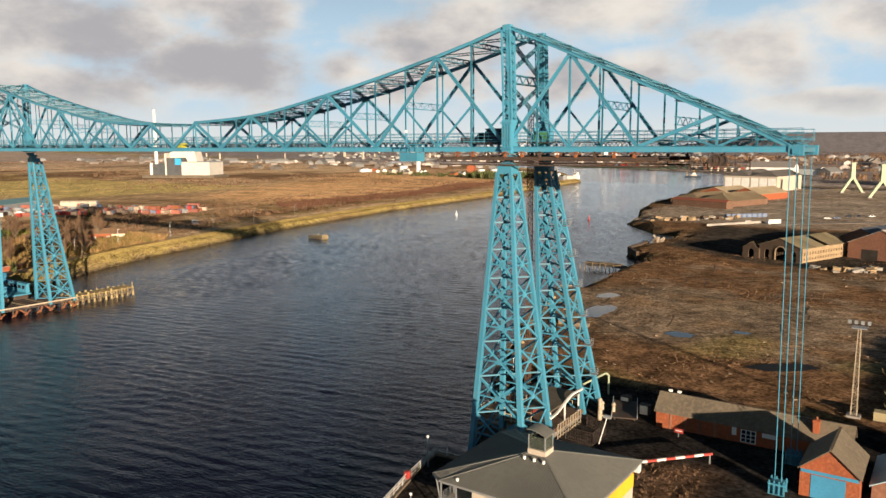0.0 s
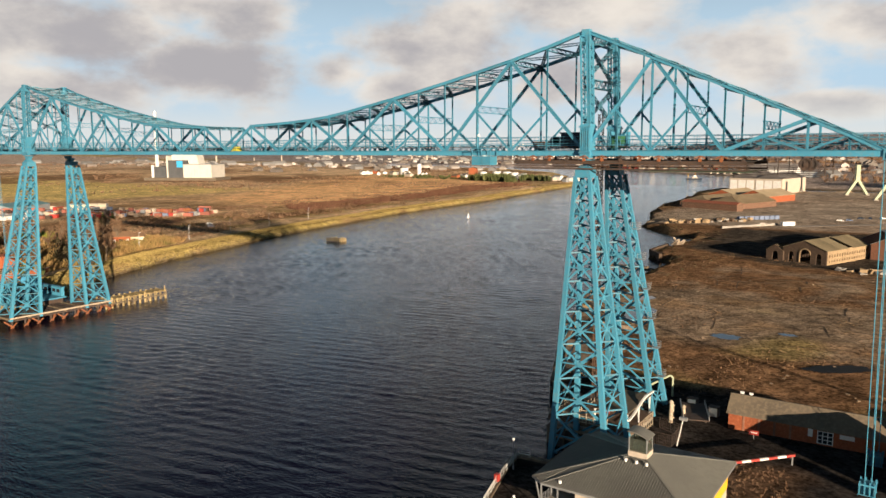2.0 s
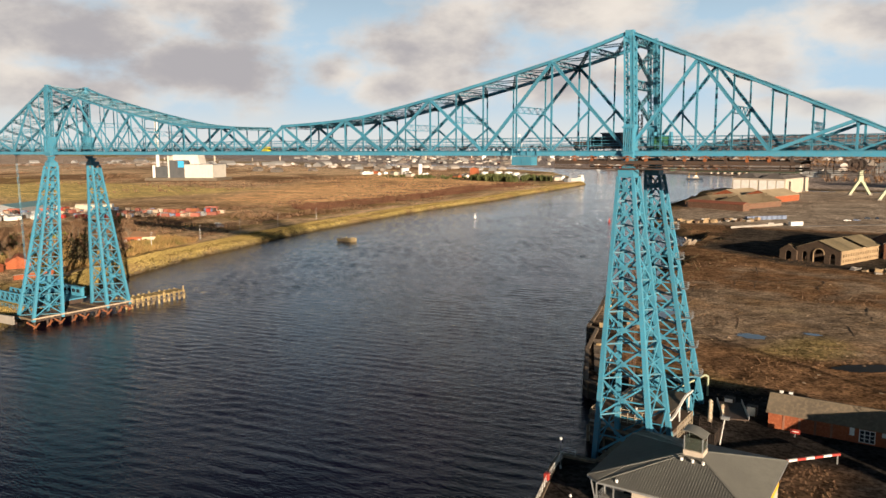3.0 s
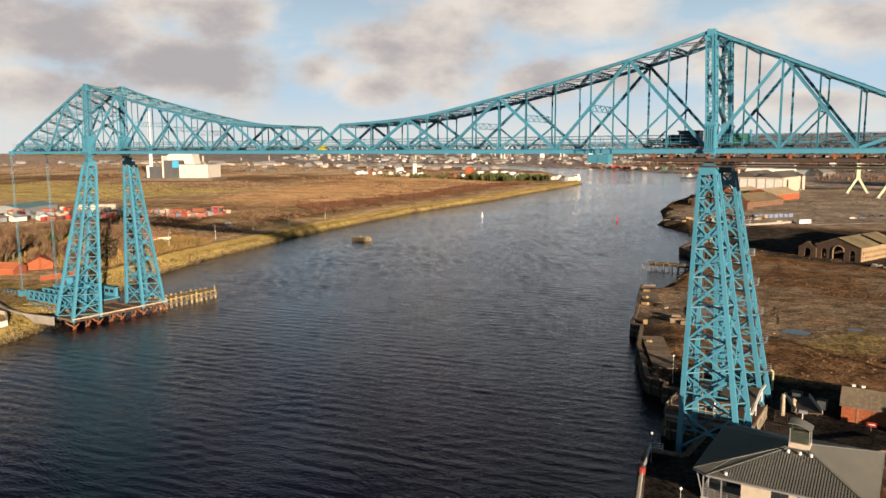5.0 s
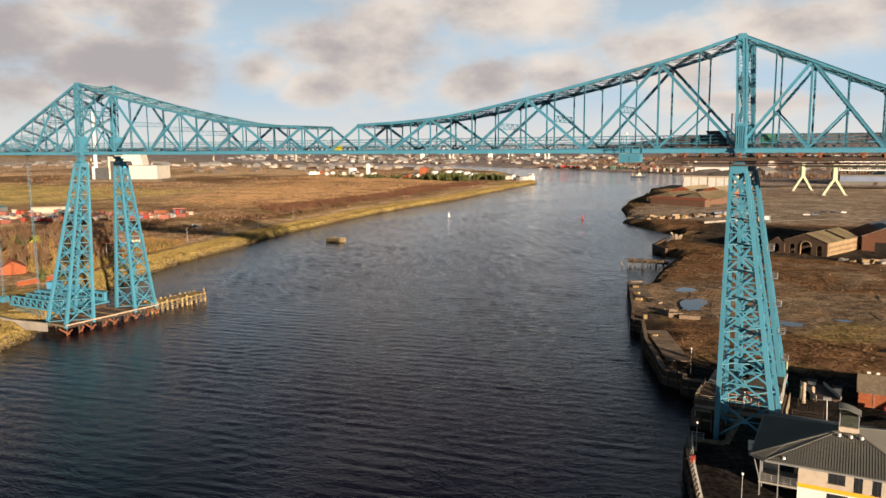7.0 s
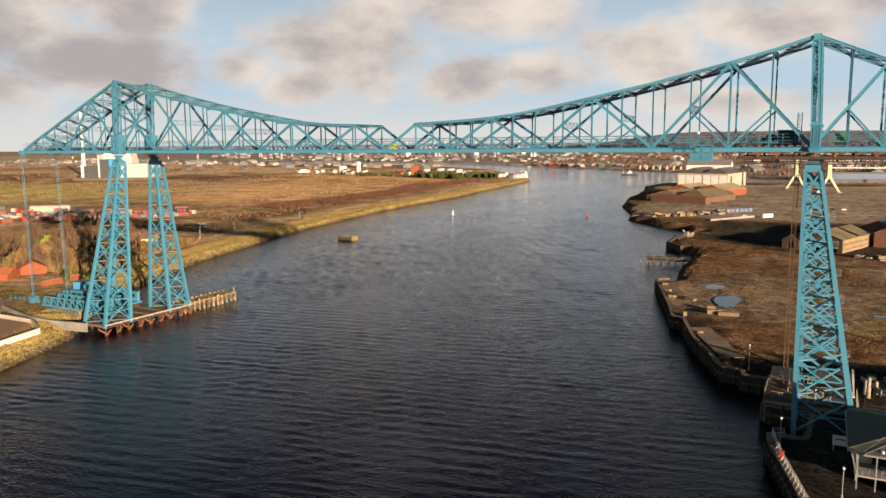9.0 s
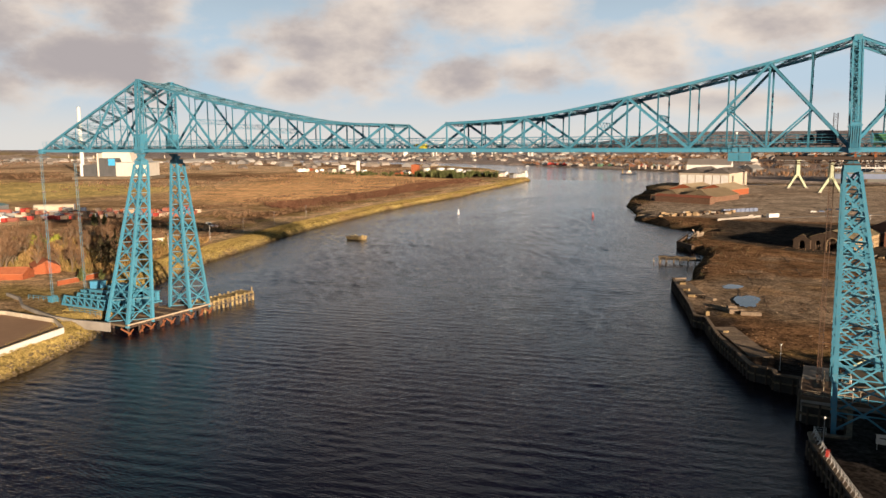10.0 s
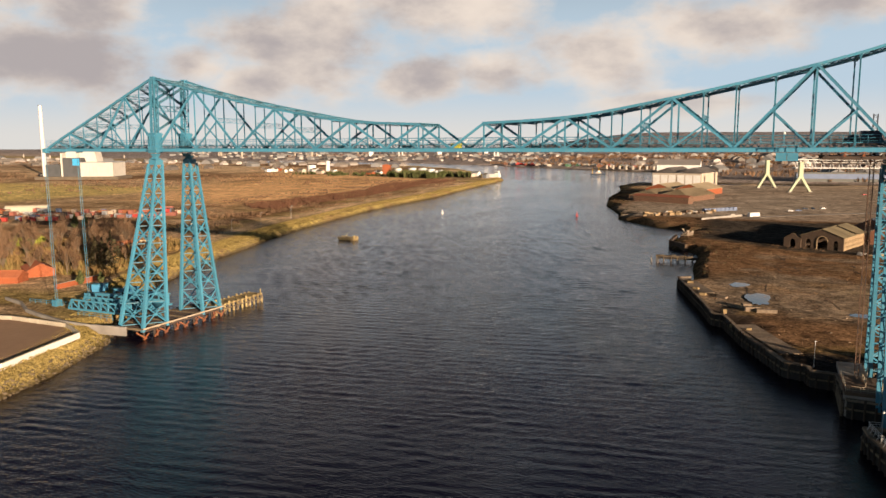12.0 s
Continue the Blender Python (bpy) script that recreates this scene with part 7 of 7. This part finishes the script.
# ---- town and works in the distance ----
def block_field(name, label, category, mat, rows, roof_mat=None):
    """Many far buildings of one kind in one mesh: rows of x, y, width, depth, height, turn."""
    verts, faces = [], []
    for x, y, w, d, h, a in rows:
        z = ground_z(x, y) - 1.0
        c, s = math.cos(a), math.sin(a)
        base = len(verts)
        pts = [(-w / 2, -d / 2), (w / 2, -d / 2), (w / 2, d / 2), (-w / 2, d / 2)]
        for zz in (z, z + h + 1):
            verts += [(x + px * c - py * s, y + px * s + py * c, zz) for px, py in pts]
        rise = min(w, d) * 0.28
        for py in (-d / 2, d / 2):
            verts.append((x - py * s, y + py * c, z + h + 1 + rise))
        for f in ((0, 1, 5, 4), (1, 2, 6, 5), (2, 3, 7, 6), (3, 0, 4, 7), (4, 5, 8), (6, 7, 9), (5, 6, 9, 8), (7, 4, 8, 9)):
            faces.append([base + i for i in f])
    me = bpy.data.meshes.new(name)
    me.from_pydata(verts, [], faces)
    me.materials.append(mat)
    tagged(new(name, me), label, category, kind="stuff")


def town():
    rng = random.Random(33)
    white = material("far_white_walls", (0.44, 0.40, 0.36), (0.36, 0.32, 0.29), 0.05, 0.8, island=0.5)
    brickf = material("far_brick_walls", (0.15, 0.105, 0.088), (0.12, 0.088, 0.075), 0.05, 0.9, island=0.4)
    greyf = material("far_grey_sheds", (0.25, 0.245, 0.24), (0.2, 0.197, 0.192), 0.05, 0.8, island=0.35)
    tanf = material("far_tan_sheds", (0.19, 0.165, 0.145), (0.16, 0.14, 0.12), 0.05, 0.85, island=0.4)

    def area(n, x0, y0, x1, y1, w, h, skew=0.0):
        rows = []
        while len(rows) < n:
            x, y = rng.uniform(x0, x1), rng.uniform(y0, y1)
            y += skew * (x - x0)
            pl, pr = shore(np.array([(x, y)]))
            if max(pl[0], pr[0]) < 25:
                continue
            k = rng.uniform(0.6, 1.4)
            rows.append((x, y, w * k, w * rng.uniform(0.8, 2.2) * k, h * rng.uniform(0.6, 1.3), rng.uniform(-0.5, 0.5)))
        return rows

    # the near edge of the town behind the reed field: separate buildings
    kinds = [(WHITE_PAINT, "white painted works building beyond the field"), (ORANGE_BRICK, "orange brick building beyond the field"), (RENDER_TAN, "tan works building beyond the field"), (GREY_STEEL, "grey sheet works building beyond the field")]
    for i in range(34):
        u = rng.random()
        x, y = -880 + 470 * u + rng.uniform(-15, 15), 985 - 90 * u + rng.uniform(-30, 45)
        if shore(np.array([(x, y)]))[0][0] < 25:
            continue
        k = rng.choices((0, 1, 2, 3), (5, 2, 3, 3))[0]
        w, h = rng.uniform(5, 10), rng.uniform(3, 5.5)
        gable_building("works_building", kinds[k][1], "building", (x, y, ground_z(x, y)), rng.uniform(0, 90), w, w * rng.uniform(0.9, 1.8), h, h + w * 0.22, kinds[k][0], rng.choice((ROOF_TILE, GREY_STEEL, ROOF_METAL)), group="works beyond the field")
    tower_ = gable_building("orange_block", "tall orange clad block in the works", "building", (-618, 955, GROUND), 20, 13, 13, 15, 17, ORANGE_BRICK, ROOF_TILE)
    for x, y, r, h in ((-560, 935, 7, 11), (-540, 932, 7, 11), (-522, 925, 6, 10), (-590, 942, 6, 10), (-500, 915, 5, 9), (-770, 1010, 4, 20), (-805, 1010, 8, 12)):
        t = thing("storage_silo", "pale cylindrical storage silo in the works", "silo", (x, y, ground_z(x, y)), group="works silos")
        part("drum", rod(bmesh.new(), (0, 0, -1), (0, 0, h), r, 18), WHITE_PAINT, t)
        part("lid", rod(bmesh.new(), (0, 0, h), (0, 0, h + 1.4), r, 18, 0.8), GREY_STEEL, t)
    block_field("far_white_buildings", "far white and pale buildings of the town", "buildings", white, area(190, -2400, 1300, -500, 2900, 9, 3.5) + area(90, -420, 1400, 1200, 2900, 14, 6))
    block_field("far_brick_buildings", "far brick terraces and houses of the town", "buildings", brickf, area(60, -1900, 1500, -300, 2900, 10, 6) + area(150, -400, 1400, 1400, 3200, 9, 5.0))
    block_field("far_grey_sheds", "far grey industrial sheds", "buildings", greyf, area(120, -2600, 1200, -600, 3300, 17, 5) + area(150, -250, 1000, 1400, 3000, 20, 6))
    block_field("far_tan_sheds", "far tan industrial sheds", "buildings", tanf, area(110, -2300, 900, -900, 2500, 13, 4.5) + area(90, -300, 1250, 900, 2300, 15, 5))
    # works and quay on the bank opposite the bend
    for i in range(30):
        x = -640 + i * 17 + rng.uniform(-6, 6)
        y = 1420 - (x + 500) * 0.44 + 75 + rng.uniform(-10, 50)
        mat = rng.choice((RED_PAINT, RENDER_TAN, BRICK, GREY_STEEL, GREEN_PAINT, RENDER_TAN))
        gable_building("quay_store", "small coloured store on the far quay", "store", (x, y, ground_z(x, y)), rng.uniform(-20, 20), rng.uniform(6, 14), rng.uniform(8, 16), rng.uniform(3, 5), rng.uniform(5.5, 7.5), mat, GREY_STEEL, group="far quay stores")
    for i in range(9):
        x = -330 + i * 14
        y = 1330 - (x + 400) * 0.42 + 50
        t = thing("white_tank", "pale upright tank in a row on the far quay", "tank", (x, y, ground_z(x, y)), group="far quay tanks")
        part("drum", rod(bmesh.new(), (0, 0, -1), (0, 0, 6), 3.0, 14), RENDER_TAN, t)
        part("rim", rod(bmesh.new(), (0, 0, 6), (0, 0, 6.4), 3.2, 14), GREY_STEEL, t)
    for i in range(7):
        x, y = -1500 + i * 90 + rng.uniform(-30, 30), 2500 + rng.uniform(-100, 200)
        t = thing("dock_crane", "far white dockside crane", "crane", (x, y, ground_z(x, y)), rng.uniform(0, 180), "dock cranes")
        part("portal", boxes((-8, -8, 0, -5, 8, 30), (5, -8, 0, 8, 8, 30)), WHITE_PAINT, t)
        part("jib", bar((0, 0, 30), (38, 0, 62), 3, 3), WHITE_PAINT, t)
    for i in range(16):
        x, y = -2700 + i * 75 + rng.uniform(-25, 25), 1900 + i * 35 + rng.uniform(-150, 150)
        t = thing("refinery_column", "far pale refinery column", "column", (x, y, ground_z(x, y)), group="refinery columns")
        h = rng.uniform(9, 26)
        part("shaft", rod(bmesh.new(), (0, 0, -1), (0, 0, h), rng.uniform(1.5, 4), 10), RENDER_TAN, t)
        part("cap", rod(bmesh.new(), (0, 0, h), (0, 0, h + 2), 1.5, 10, 0.6), GREY_STEEL, t)


GREEN_PAINT = material("dull_green_paint", (0.10, 0.2, 0.12), (0.08, 0.16, 0.10), 0.5, 0.6)
town()


# ---- plants ----
def tuft_field(name, label, category, mat, pts, h0, h1, spread, blades, width, seed, droop=0.0):
    """Upright blades or bare twigs in clumps, all in one mesh."""
    rng = np.random.RandomState(seed)
    pts = np.asarray(pts, float)
    z = ground_height(pts)
    n = len(pts)
    h = rng.uniform(h0, h1, n)
    base = np.repeat(np.c_[pts, z - 0.1], blades, 0)
    hh = np.repeat(h, blades)
    m = n * blades
    ang, off = rng.uniform(0, math.tau, m), rng.rand(m) ** 0.5 * spread * hh
    foot = base + np.c_[np.cos(ang) * off * 0.45, np.sin(ang) * off * 0.45, np.zeros(m)]
    tip = base + np.c_[np.cos(ang) * off, np.sin(ang) * off, hh * rng.uniform(0.6, 1.0, m)]
    turn = rng.uniform(0, math.tau, m)
    w = np.c_[np.cos(turn), np.sin(turn), np.zeros(m)] * (width * hh)[:, None]
    mid = foot * 0.45 + tip * 0.55 + w * rng.uniform(-0.4, 0.4, m)[:, None]
    verts = np.stack([foot - w * 0.3, foot + w * 0.3, mid + w, tip, mid - w], 1).reshape(-1, 3)
    idx = np.arange(m) * 5
    faces = np.stack([idx, idx + 1, idx + 2, idx + 3, idx + 4], 1)
    me = bpy.data.meshes.new(name)
    me.vertices.add(len(verts))
    me.vertices.foreach_set("co", verts.ravel())
    me.loops.add(faces.size)
    me.loops.foreach_set("vertex_index", faces.ravel())
    me.polygons.add(m)
    me.polygons.foreach_set("loop_start", np.arange(m) * 5)
    me.update(calc_edges=True)
    me.materials.append(mat)
    return tagged(new(name, me), label, category, kind="stuff")


def scatter(n, x0, y0, x1, y1, seed, keep):
    rng = np.random.RandomState(seed)
    p = np.c_[rng.uniform(x0, x1, n), rng.uniform(y0, y1, n)]
    l, r = shore(p)
    return p[keep(p[:, 0], p[:, 1], l, r, lump(p, 26, seed * 1.7), lump(p, 120, seed * 0.9 + 3))]


def bank_points(n, seed):
    """Places on the grassy strip along the far shore, denser near the landing."""
    rng = np.random.RandomState(seed)
    line = np.array([p for p in densify(LEFT_BANK, 4) if -110 < p[1] < 900])
    step = np.diff(line, axis=0)
    away = np.hypot(*step.T)
    i = rng.choice(len(step), n, p=away / (120 + abs(line[:-1, 1])) / (away / (120 + abs(line[:-1, 1]))).sum())
    side = np.c_[-step[i, 1], step[i, 0]] / away[i, None]
    return line[i] + step[i] * rng.rand(n, 1) + side * rng.uniform(1.2, 15, (n, 1))


STRAW = material("straw_reed", (0.50, 0.31, 0.15), (0.46, 0.285, 0.135), 0.02, 0.9, island=0.3, coords="World", spec=0.0)
DRY_GRASS = material("dry_grass", (0.31, 0.235, 0.085), (0.25, 0.19, 0.07), 0.03, 0.9, island=0.35, coords="World", spec=0.0)
TAN_GRASS = material("tan_grass", (0.36, 0.22, 0.105), (0.30, 0.19, 0.09), 0.05, 0.95, island=0.3, coords="World", spec=0.0)
TWIG = material("bare_twigs", (0.17, 0.105, 0.065), (0.22, 0.135, 0.08), 0.05, 0.95, island=0.35, coords="World", spec=0.0)
RED_TWIG = material("reddish_bare_twigs", (0.15, 0.075, 0.048), (0.12, 0.065, 0.042), 0.05, 0.95, island=0.35, coords="World", spec=0.0)
EVERGREEN = material("dark_evergreen", (0.085, 0.10, 0.04), (0.10, 0.105, 0.045), 0.2, 0.9, island=0.4, coords="World", spec=0.0)
BARK = material("grey_brown_bark", (0.14, 0.105, 0.075), (0.2, 0.15, 0.10), 0.8, 0.95, spec=0.0)
THICKET = material("golden_undergrowth", (0.27, 0.165, 0.075), (0.20, 0.135, 0.05), 0.05, 0.95, third=(0.16, 0.14, 0.05), island=0.45, coords="World", spec=0.0)
BRAMBLE = material("dark_bramble", (0.06, 0.055, 0.03), (0.09, 0.07, 0.04), 0.3, 0.95, island=0.4, coords="World", spec=0.0)

tuft_field("field_reeds", "pale orange reeds over the flat field", "reeds", STRAW,
           scatter(9000, -900, 330, -330, 960, 3, lambda x, y, l, r, a, b: (l > 95) & (x + 0.55 * (y - 400) > -600)), 0.12, 0.3, 1.2, 3, 0.2, 31)
tuft_field("bank_grass", "golden winter grass on the river bank", "grass", DRY_GRASS,
           bank_points(34000, 4), 0.25, 0.65, 0.9, 4, 0.16, 32)
tuft_field("bank_scrub", "brown bare scrub behind the river bank", "scrub", TWIG,
           scatter(20000, -760, 60, -280, 760, 5, lambda x, y, l, r, a, b: (l > 26) & (l < 150) & (a + 0.5 * b > 0.06 - 0.25 * ((l > 45) & (l < 100))) & (x + 0.55 * (y - 400) < -180)), 0.9, 2.6, 0.9, 11, 0.05, 33)
tuft_field("hedge_scrub", "reddish bare hedge along the reed field", "hedge", RED_TWIG,
           scatter(16000, -560, 300, -330, 780, 6, lambda x, y, l, r, a, b: (l > 52 + 14 * b) & (l < 92 + 20 * b) & (a > -0.35)), 1.2, 3.4, 0.8, 11, 0.05, 34)
tuft_field("moor_scrub", "distant brown scrub and hedges", "scrub", TWIG,
           scatter(26000, -2600, 300, -330, 2300, 7, lambda x, y, l, r, a, b: (l > 140) & (np.hypot(x, y) > 800) & (b + 0.4 * a > 0.13)), 1.5, 4.0, 1.3, 7, 0.09, 35)
tuft_field("town_trees", "bare trees among the far town", "trees", TWIG,
           scatter(26000, -700, 880, 1500, 3300, 8, lambda x, y, l, r, a, b: (r > 30) & (b + 0.5 * a > 0.08)), 4.0, 9.0, 0.6, 6, 0.08, 36)
tuft_field("waste_grass", "thin dry grass on the waste ground", "grass", TAN_GRASS,
           scatter(30000, -45, 20, 130, 235, 9, lambda x, y, l, r, a, b: (r > 3) & (a + 0.5 * b > 0.12) & ~((x > 18) & (y < 32))), 0.1, 0.32, 0.9, 3, 0.16, 37)
tuft_field("waste_weeds", "brown dead weeds on the waste ground", "weeds", TWIG,
           scatter(14000, -45, 20, 130, 235, 10, lambda x, y, l, r, a, b: (r > 3) & (a - 0.5 * b > 0.1) & ~((x > 18) & (y < 32))), 0.2, 0.7, 0.8, 4, 0.09, 38)
tuft_field("brambles", "dark bramble thicket beside the mast", "brambles", BRAMBLE,
           scatter(2600, 52, 34, 82, 104, 11, lambda x, y, l, r, a, b: x > 53 + 3 * a), 0.8, 2.4, 0.8, 10, 0.09, 39)
tuft_field("approach_weeds", "bare weeds on the strip beside the barrier", "weeds", TWIG,
           scatter(420, 24, -22, 34, -4, 12, lambda x, y, l, r, a, b: x > 0), 0.15, 0.6, 0.6, 7, 0.05, 40)
tuft_field("point_conifers", "dark green trees on the river point", "trees", EVERGREEN,
           scatter(900, -560, 800, -395, 925, 13, lambda x, y, l, r, a, b: (l > 18) & (a + b > -0.1) & (y > 800 + 0.25 * (-395 - x))), 5.0, 12.0, 0.35, 26, 0.06, 41)
tuft_field("works_conifers", "dark green trees among the works", "trees", EVERGREEN,
           scatter(500, -760, 860, -540, 960, 14, lambda x, y, l, r, a, b: a > 0.05), 2.5, 5.5, 0.5, 20, 0.07, 42)
tuft_field("shore_weed", "dark rough growth along the broken shore", "scrub", BRAMBLE,
           scatter(9000, -205, 120, -30, 820, 15, lambda x, y, l, r, a, b: (r > 0.5) & (r < 16 + 8 * a) & (a > -0.25)), 0.3, 1.1, 0.9, 6, 0.09, 43)


tuft_field("thicket", "dense golden brown undergrowth below the bare trees", "thicket", THICKET,
           scatter(9000, -350, -15, -232, 125, 16, lambda x, y, l, r, a, b: (l > 19) & ~((x > -278) & (y < 34)) & (a + 0.4 * b > -0.3)), 1.2, 3.6, 0.8, 12, 0.05, 44)


GORSE = material("yellow_green_gorse", (0.24, 0.27, 0.045), (0.17, 0.21, 0.04), 0.3, 0.9, third=(0.36, 0.33, 0.07), island=0.4, coords="World", spec=0.0)
tuft_field("gorse", "bright yellow-green gorse among the bare trees", "bushes", GORSE,
           scatter(420, -366, 62, -334, 108, 17, lambda x, y, l, r, a, b: (np.hypot(x + 356, y - 84) < 13) | (np.hypot(x + 341, y - 70) < 6)), 2.5, 5.0, 0.6, 18, 0.06, 45)


def shore_stones():
    """Loose stones and drift along the far waterline."""
    rng = np.random.RandomState(77)
    line = np.array([p for p in densify(LEFT_BANK, 3) if -100 < p[1] < 420])
    step = np.diff(line, axis=0)
    side = np.c_[-step[:, 1], step[:, 0]] / np.hypot(*step.T)[:, None]
    n = 1700
    i = rng.choice(len(step), n, p=(w := 1 / (90 + abs(line[:-1, 1]))) / w.sum())
    p = line[i] + step[i] * rng.rand(n, 1) + side[i] * rng.uniform(-0.6, 3.2, (n, 1))
    z, size, turn = ground_height(p), rng.uniform(0.15, 0.5, n), rng.uniform(0, math.tau, n)
    corner = np.array([(-1, -0.7, -0.4), (1, -0.6, -0.4), (0.9, 0.7, -0.4), (-0.9, 0.6, -0.4), (-0.6, -0.4, 0.45), (0.7, -0.35, 0.35), (0.5, 0.4, 0.5), (-0.5, 0.45, 0.35)])
    c, s = np.cos(turn)[:, None], np.sin(turn)[:, None]
    k = corner[None] * size[:, None, None]
    verts = np.stack([k[..., 0] * c - k[..., 1] * s + p[:, :1], k[..., 0] * s + k[..., 1] * c + p[:, 1:], k[..., 2] + z[:, None]], -1).reshape(-1, 3)
    face = np.array([(4, 5, 6, 7), (0, 1, 5, 4), (1, 2, 6, 5), (2, 3, 7, 6), (3, 0, 4, 7)])
    faces = (face[None] + 8 * np.arange(n)[:, None, None]).reshape(-1, 4)
    me = bpy.data.meshes.new("shore_stones")
    me.from_pydata(verts.tolist(), [], faces.tolist())
    me.materials.append(material("shore_stone", (0.12, 0.09, 0.055), (0.08, 0.062, 0.04), 0.4, 0.9, third=(0.17, 0.135, 0.085), island=0.4, coords="World"))
    tagged(new("shore_stones", me), "brown stones and drift along the waterline", "stones", kind="stuff")


shore_stones()


def bare_tree(seed, height):
    """A winter tree: tapered trunk, forked limbs, and a crown of fine twigs."""
    rng = random.Random(seed)
    wood, twigs = bmesh.new(), bmesh.new()

    def grow(p, d, length, r, level):
        q = p + d * length
        rod(wood if level < 3 else twigs, p, q, r, 6 if level < 2 else (4 if level < 3 else 3), r * 0.62)
        if level >= 4:
            return
        count = (4, 4, 4, 3)[level] + rng.randrange(2)
        for k in range(count):
            t = rng.uniform(0.45, 1.0) if level else rng.uniform(0.35, 1.0)
            az, tilt = rng.uniform(0, math.tau), rng.uniform(0.35, 0.85)
            side = Vector((math.cos(az), math.sin(az), rng.uniform(0.0, 0.5))).normalized()
            nd = (d * math.cos(tilt) + side * math.sin(tilt)).normalized()
            grow(p.lerp(q, t), nd, length * rng.uniform(0.5, 0.72), r * 0.5, level + 1)
        grow(q, (d + Vector((rng.uniform(-0.25, 0.25), rng.uniform(-0.25, 0.25), 0.1))).normalized(), length * 0.62, r * 0.6, level + 1)

    grow(Vector((0, 0, -0.3)), Vector((rng.uniform(-0.06, 0.06), rng.uniform(-0.06, 0.06), 1)).normalized(), height * 0.4, height * 0.022, 0)
    ob = thing("bare_tree", "bare brown winter tree behind the far landing", "tree", (0, 0, 0), group="winter trees")
    part("trunk", wood, BARK, ob)
    part("crown", twigs, TWIG, ob, "fine bare brown twigs")
    return ob


def trees():
    rng = random.Random(12)
    kinds = [bare_tree(s, h) for s, h in ((1, 9), (2, 11), (3, 8), (4, 13))]
    spots = []
    while len(spots) < 120:
        x, y = rng.uniform(-345, -236), rng.uniform(-20, 118)
        l = shore(np.array([(x, y)]))[0][0]
        if l < 16 or (-272 < x < -230 and y < 32) or (y > 75 and l < 45):
            continue
        spots.append((x, y))
    for i, (x, y) in enumerate(spots):
        s = rng.uniform(0.7, 1.25)
        m = pose(x, y, ground_z(x, y), 0, 0, rng.uniform(0, 360)) @ Matrix.Scale(s, 4)
        if i < len(kinds):
            kinds[i].matrix_world = m
        else:
            copy_thing(kinds[i % len(kinds)], m)
    for i, (x, y, h) in enumerate(((-262, 48, 13), (-258, 52, 15), (-266, 55, 12), (-254, 46, 11), (-330, 58, 8), (-322, 64, 9), (-300, 36, 6), (-240, 22, 5), (-236, 27, 4), (-395, 150, 9), (-391, 154, 8))):
        ob = thing("ivy_tree", "tree with a dense dark ivy covered crown", "tree", (x, y, ground_z(x, y)), group="ivy trees")
        part("trunk", rod(bmesh.new(), (0, 0, -0.3), (0, 0, h * 0.7), h * 0.03, 7, h * 0.012), BARK, ob)
        bm = bmesh.new()
        r2 = random.Random(i + 50)
        for k in range(420):
            u = r2.random()
            rad = h * 0.24 * math.sin(min(1, 0.15 + u) * math.pi) * r2.uniform(0.4, 1.1)
            a = r2.uniform(0, math.tau)
            c = Vector((math.cos(a) * rad, math.sin(a) * rad, h * (0.12 + 0.88 * u)))
            n = Vector((r2.uniform(-1, 1), r2.uniform(-1, 1), r2.uniform(-0.5, 1))).normalized()
            t = n.orthogonal().normalized() * r2.uniform(0.25, 0.6)
            b = n.cross(t)
            bm.faces.new([bm.verts.new(c + t), bm.verts.new(c + b * 0.7), bm.verts.new(c - t), bm.verts.new(c - b * 0.7)])
        part("crown", bm, EVERGREEN if i not in (0, 1, 2, 3) else BRAMBLE, ob)


trees()
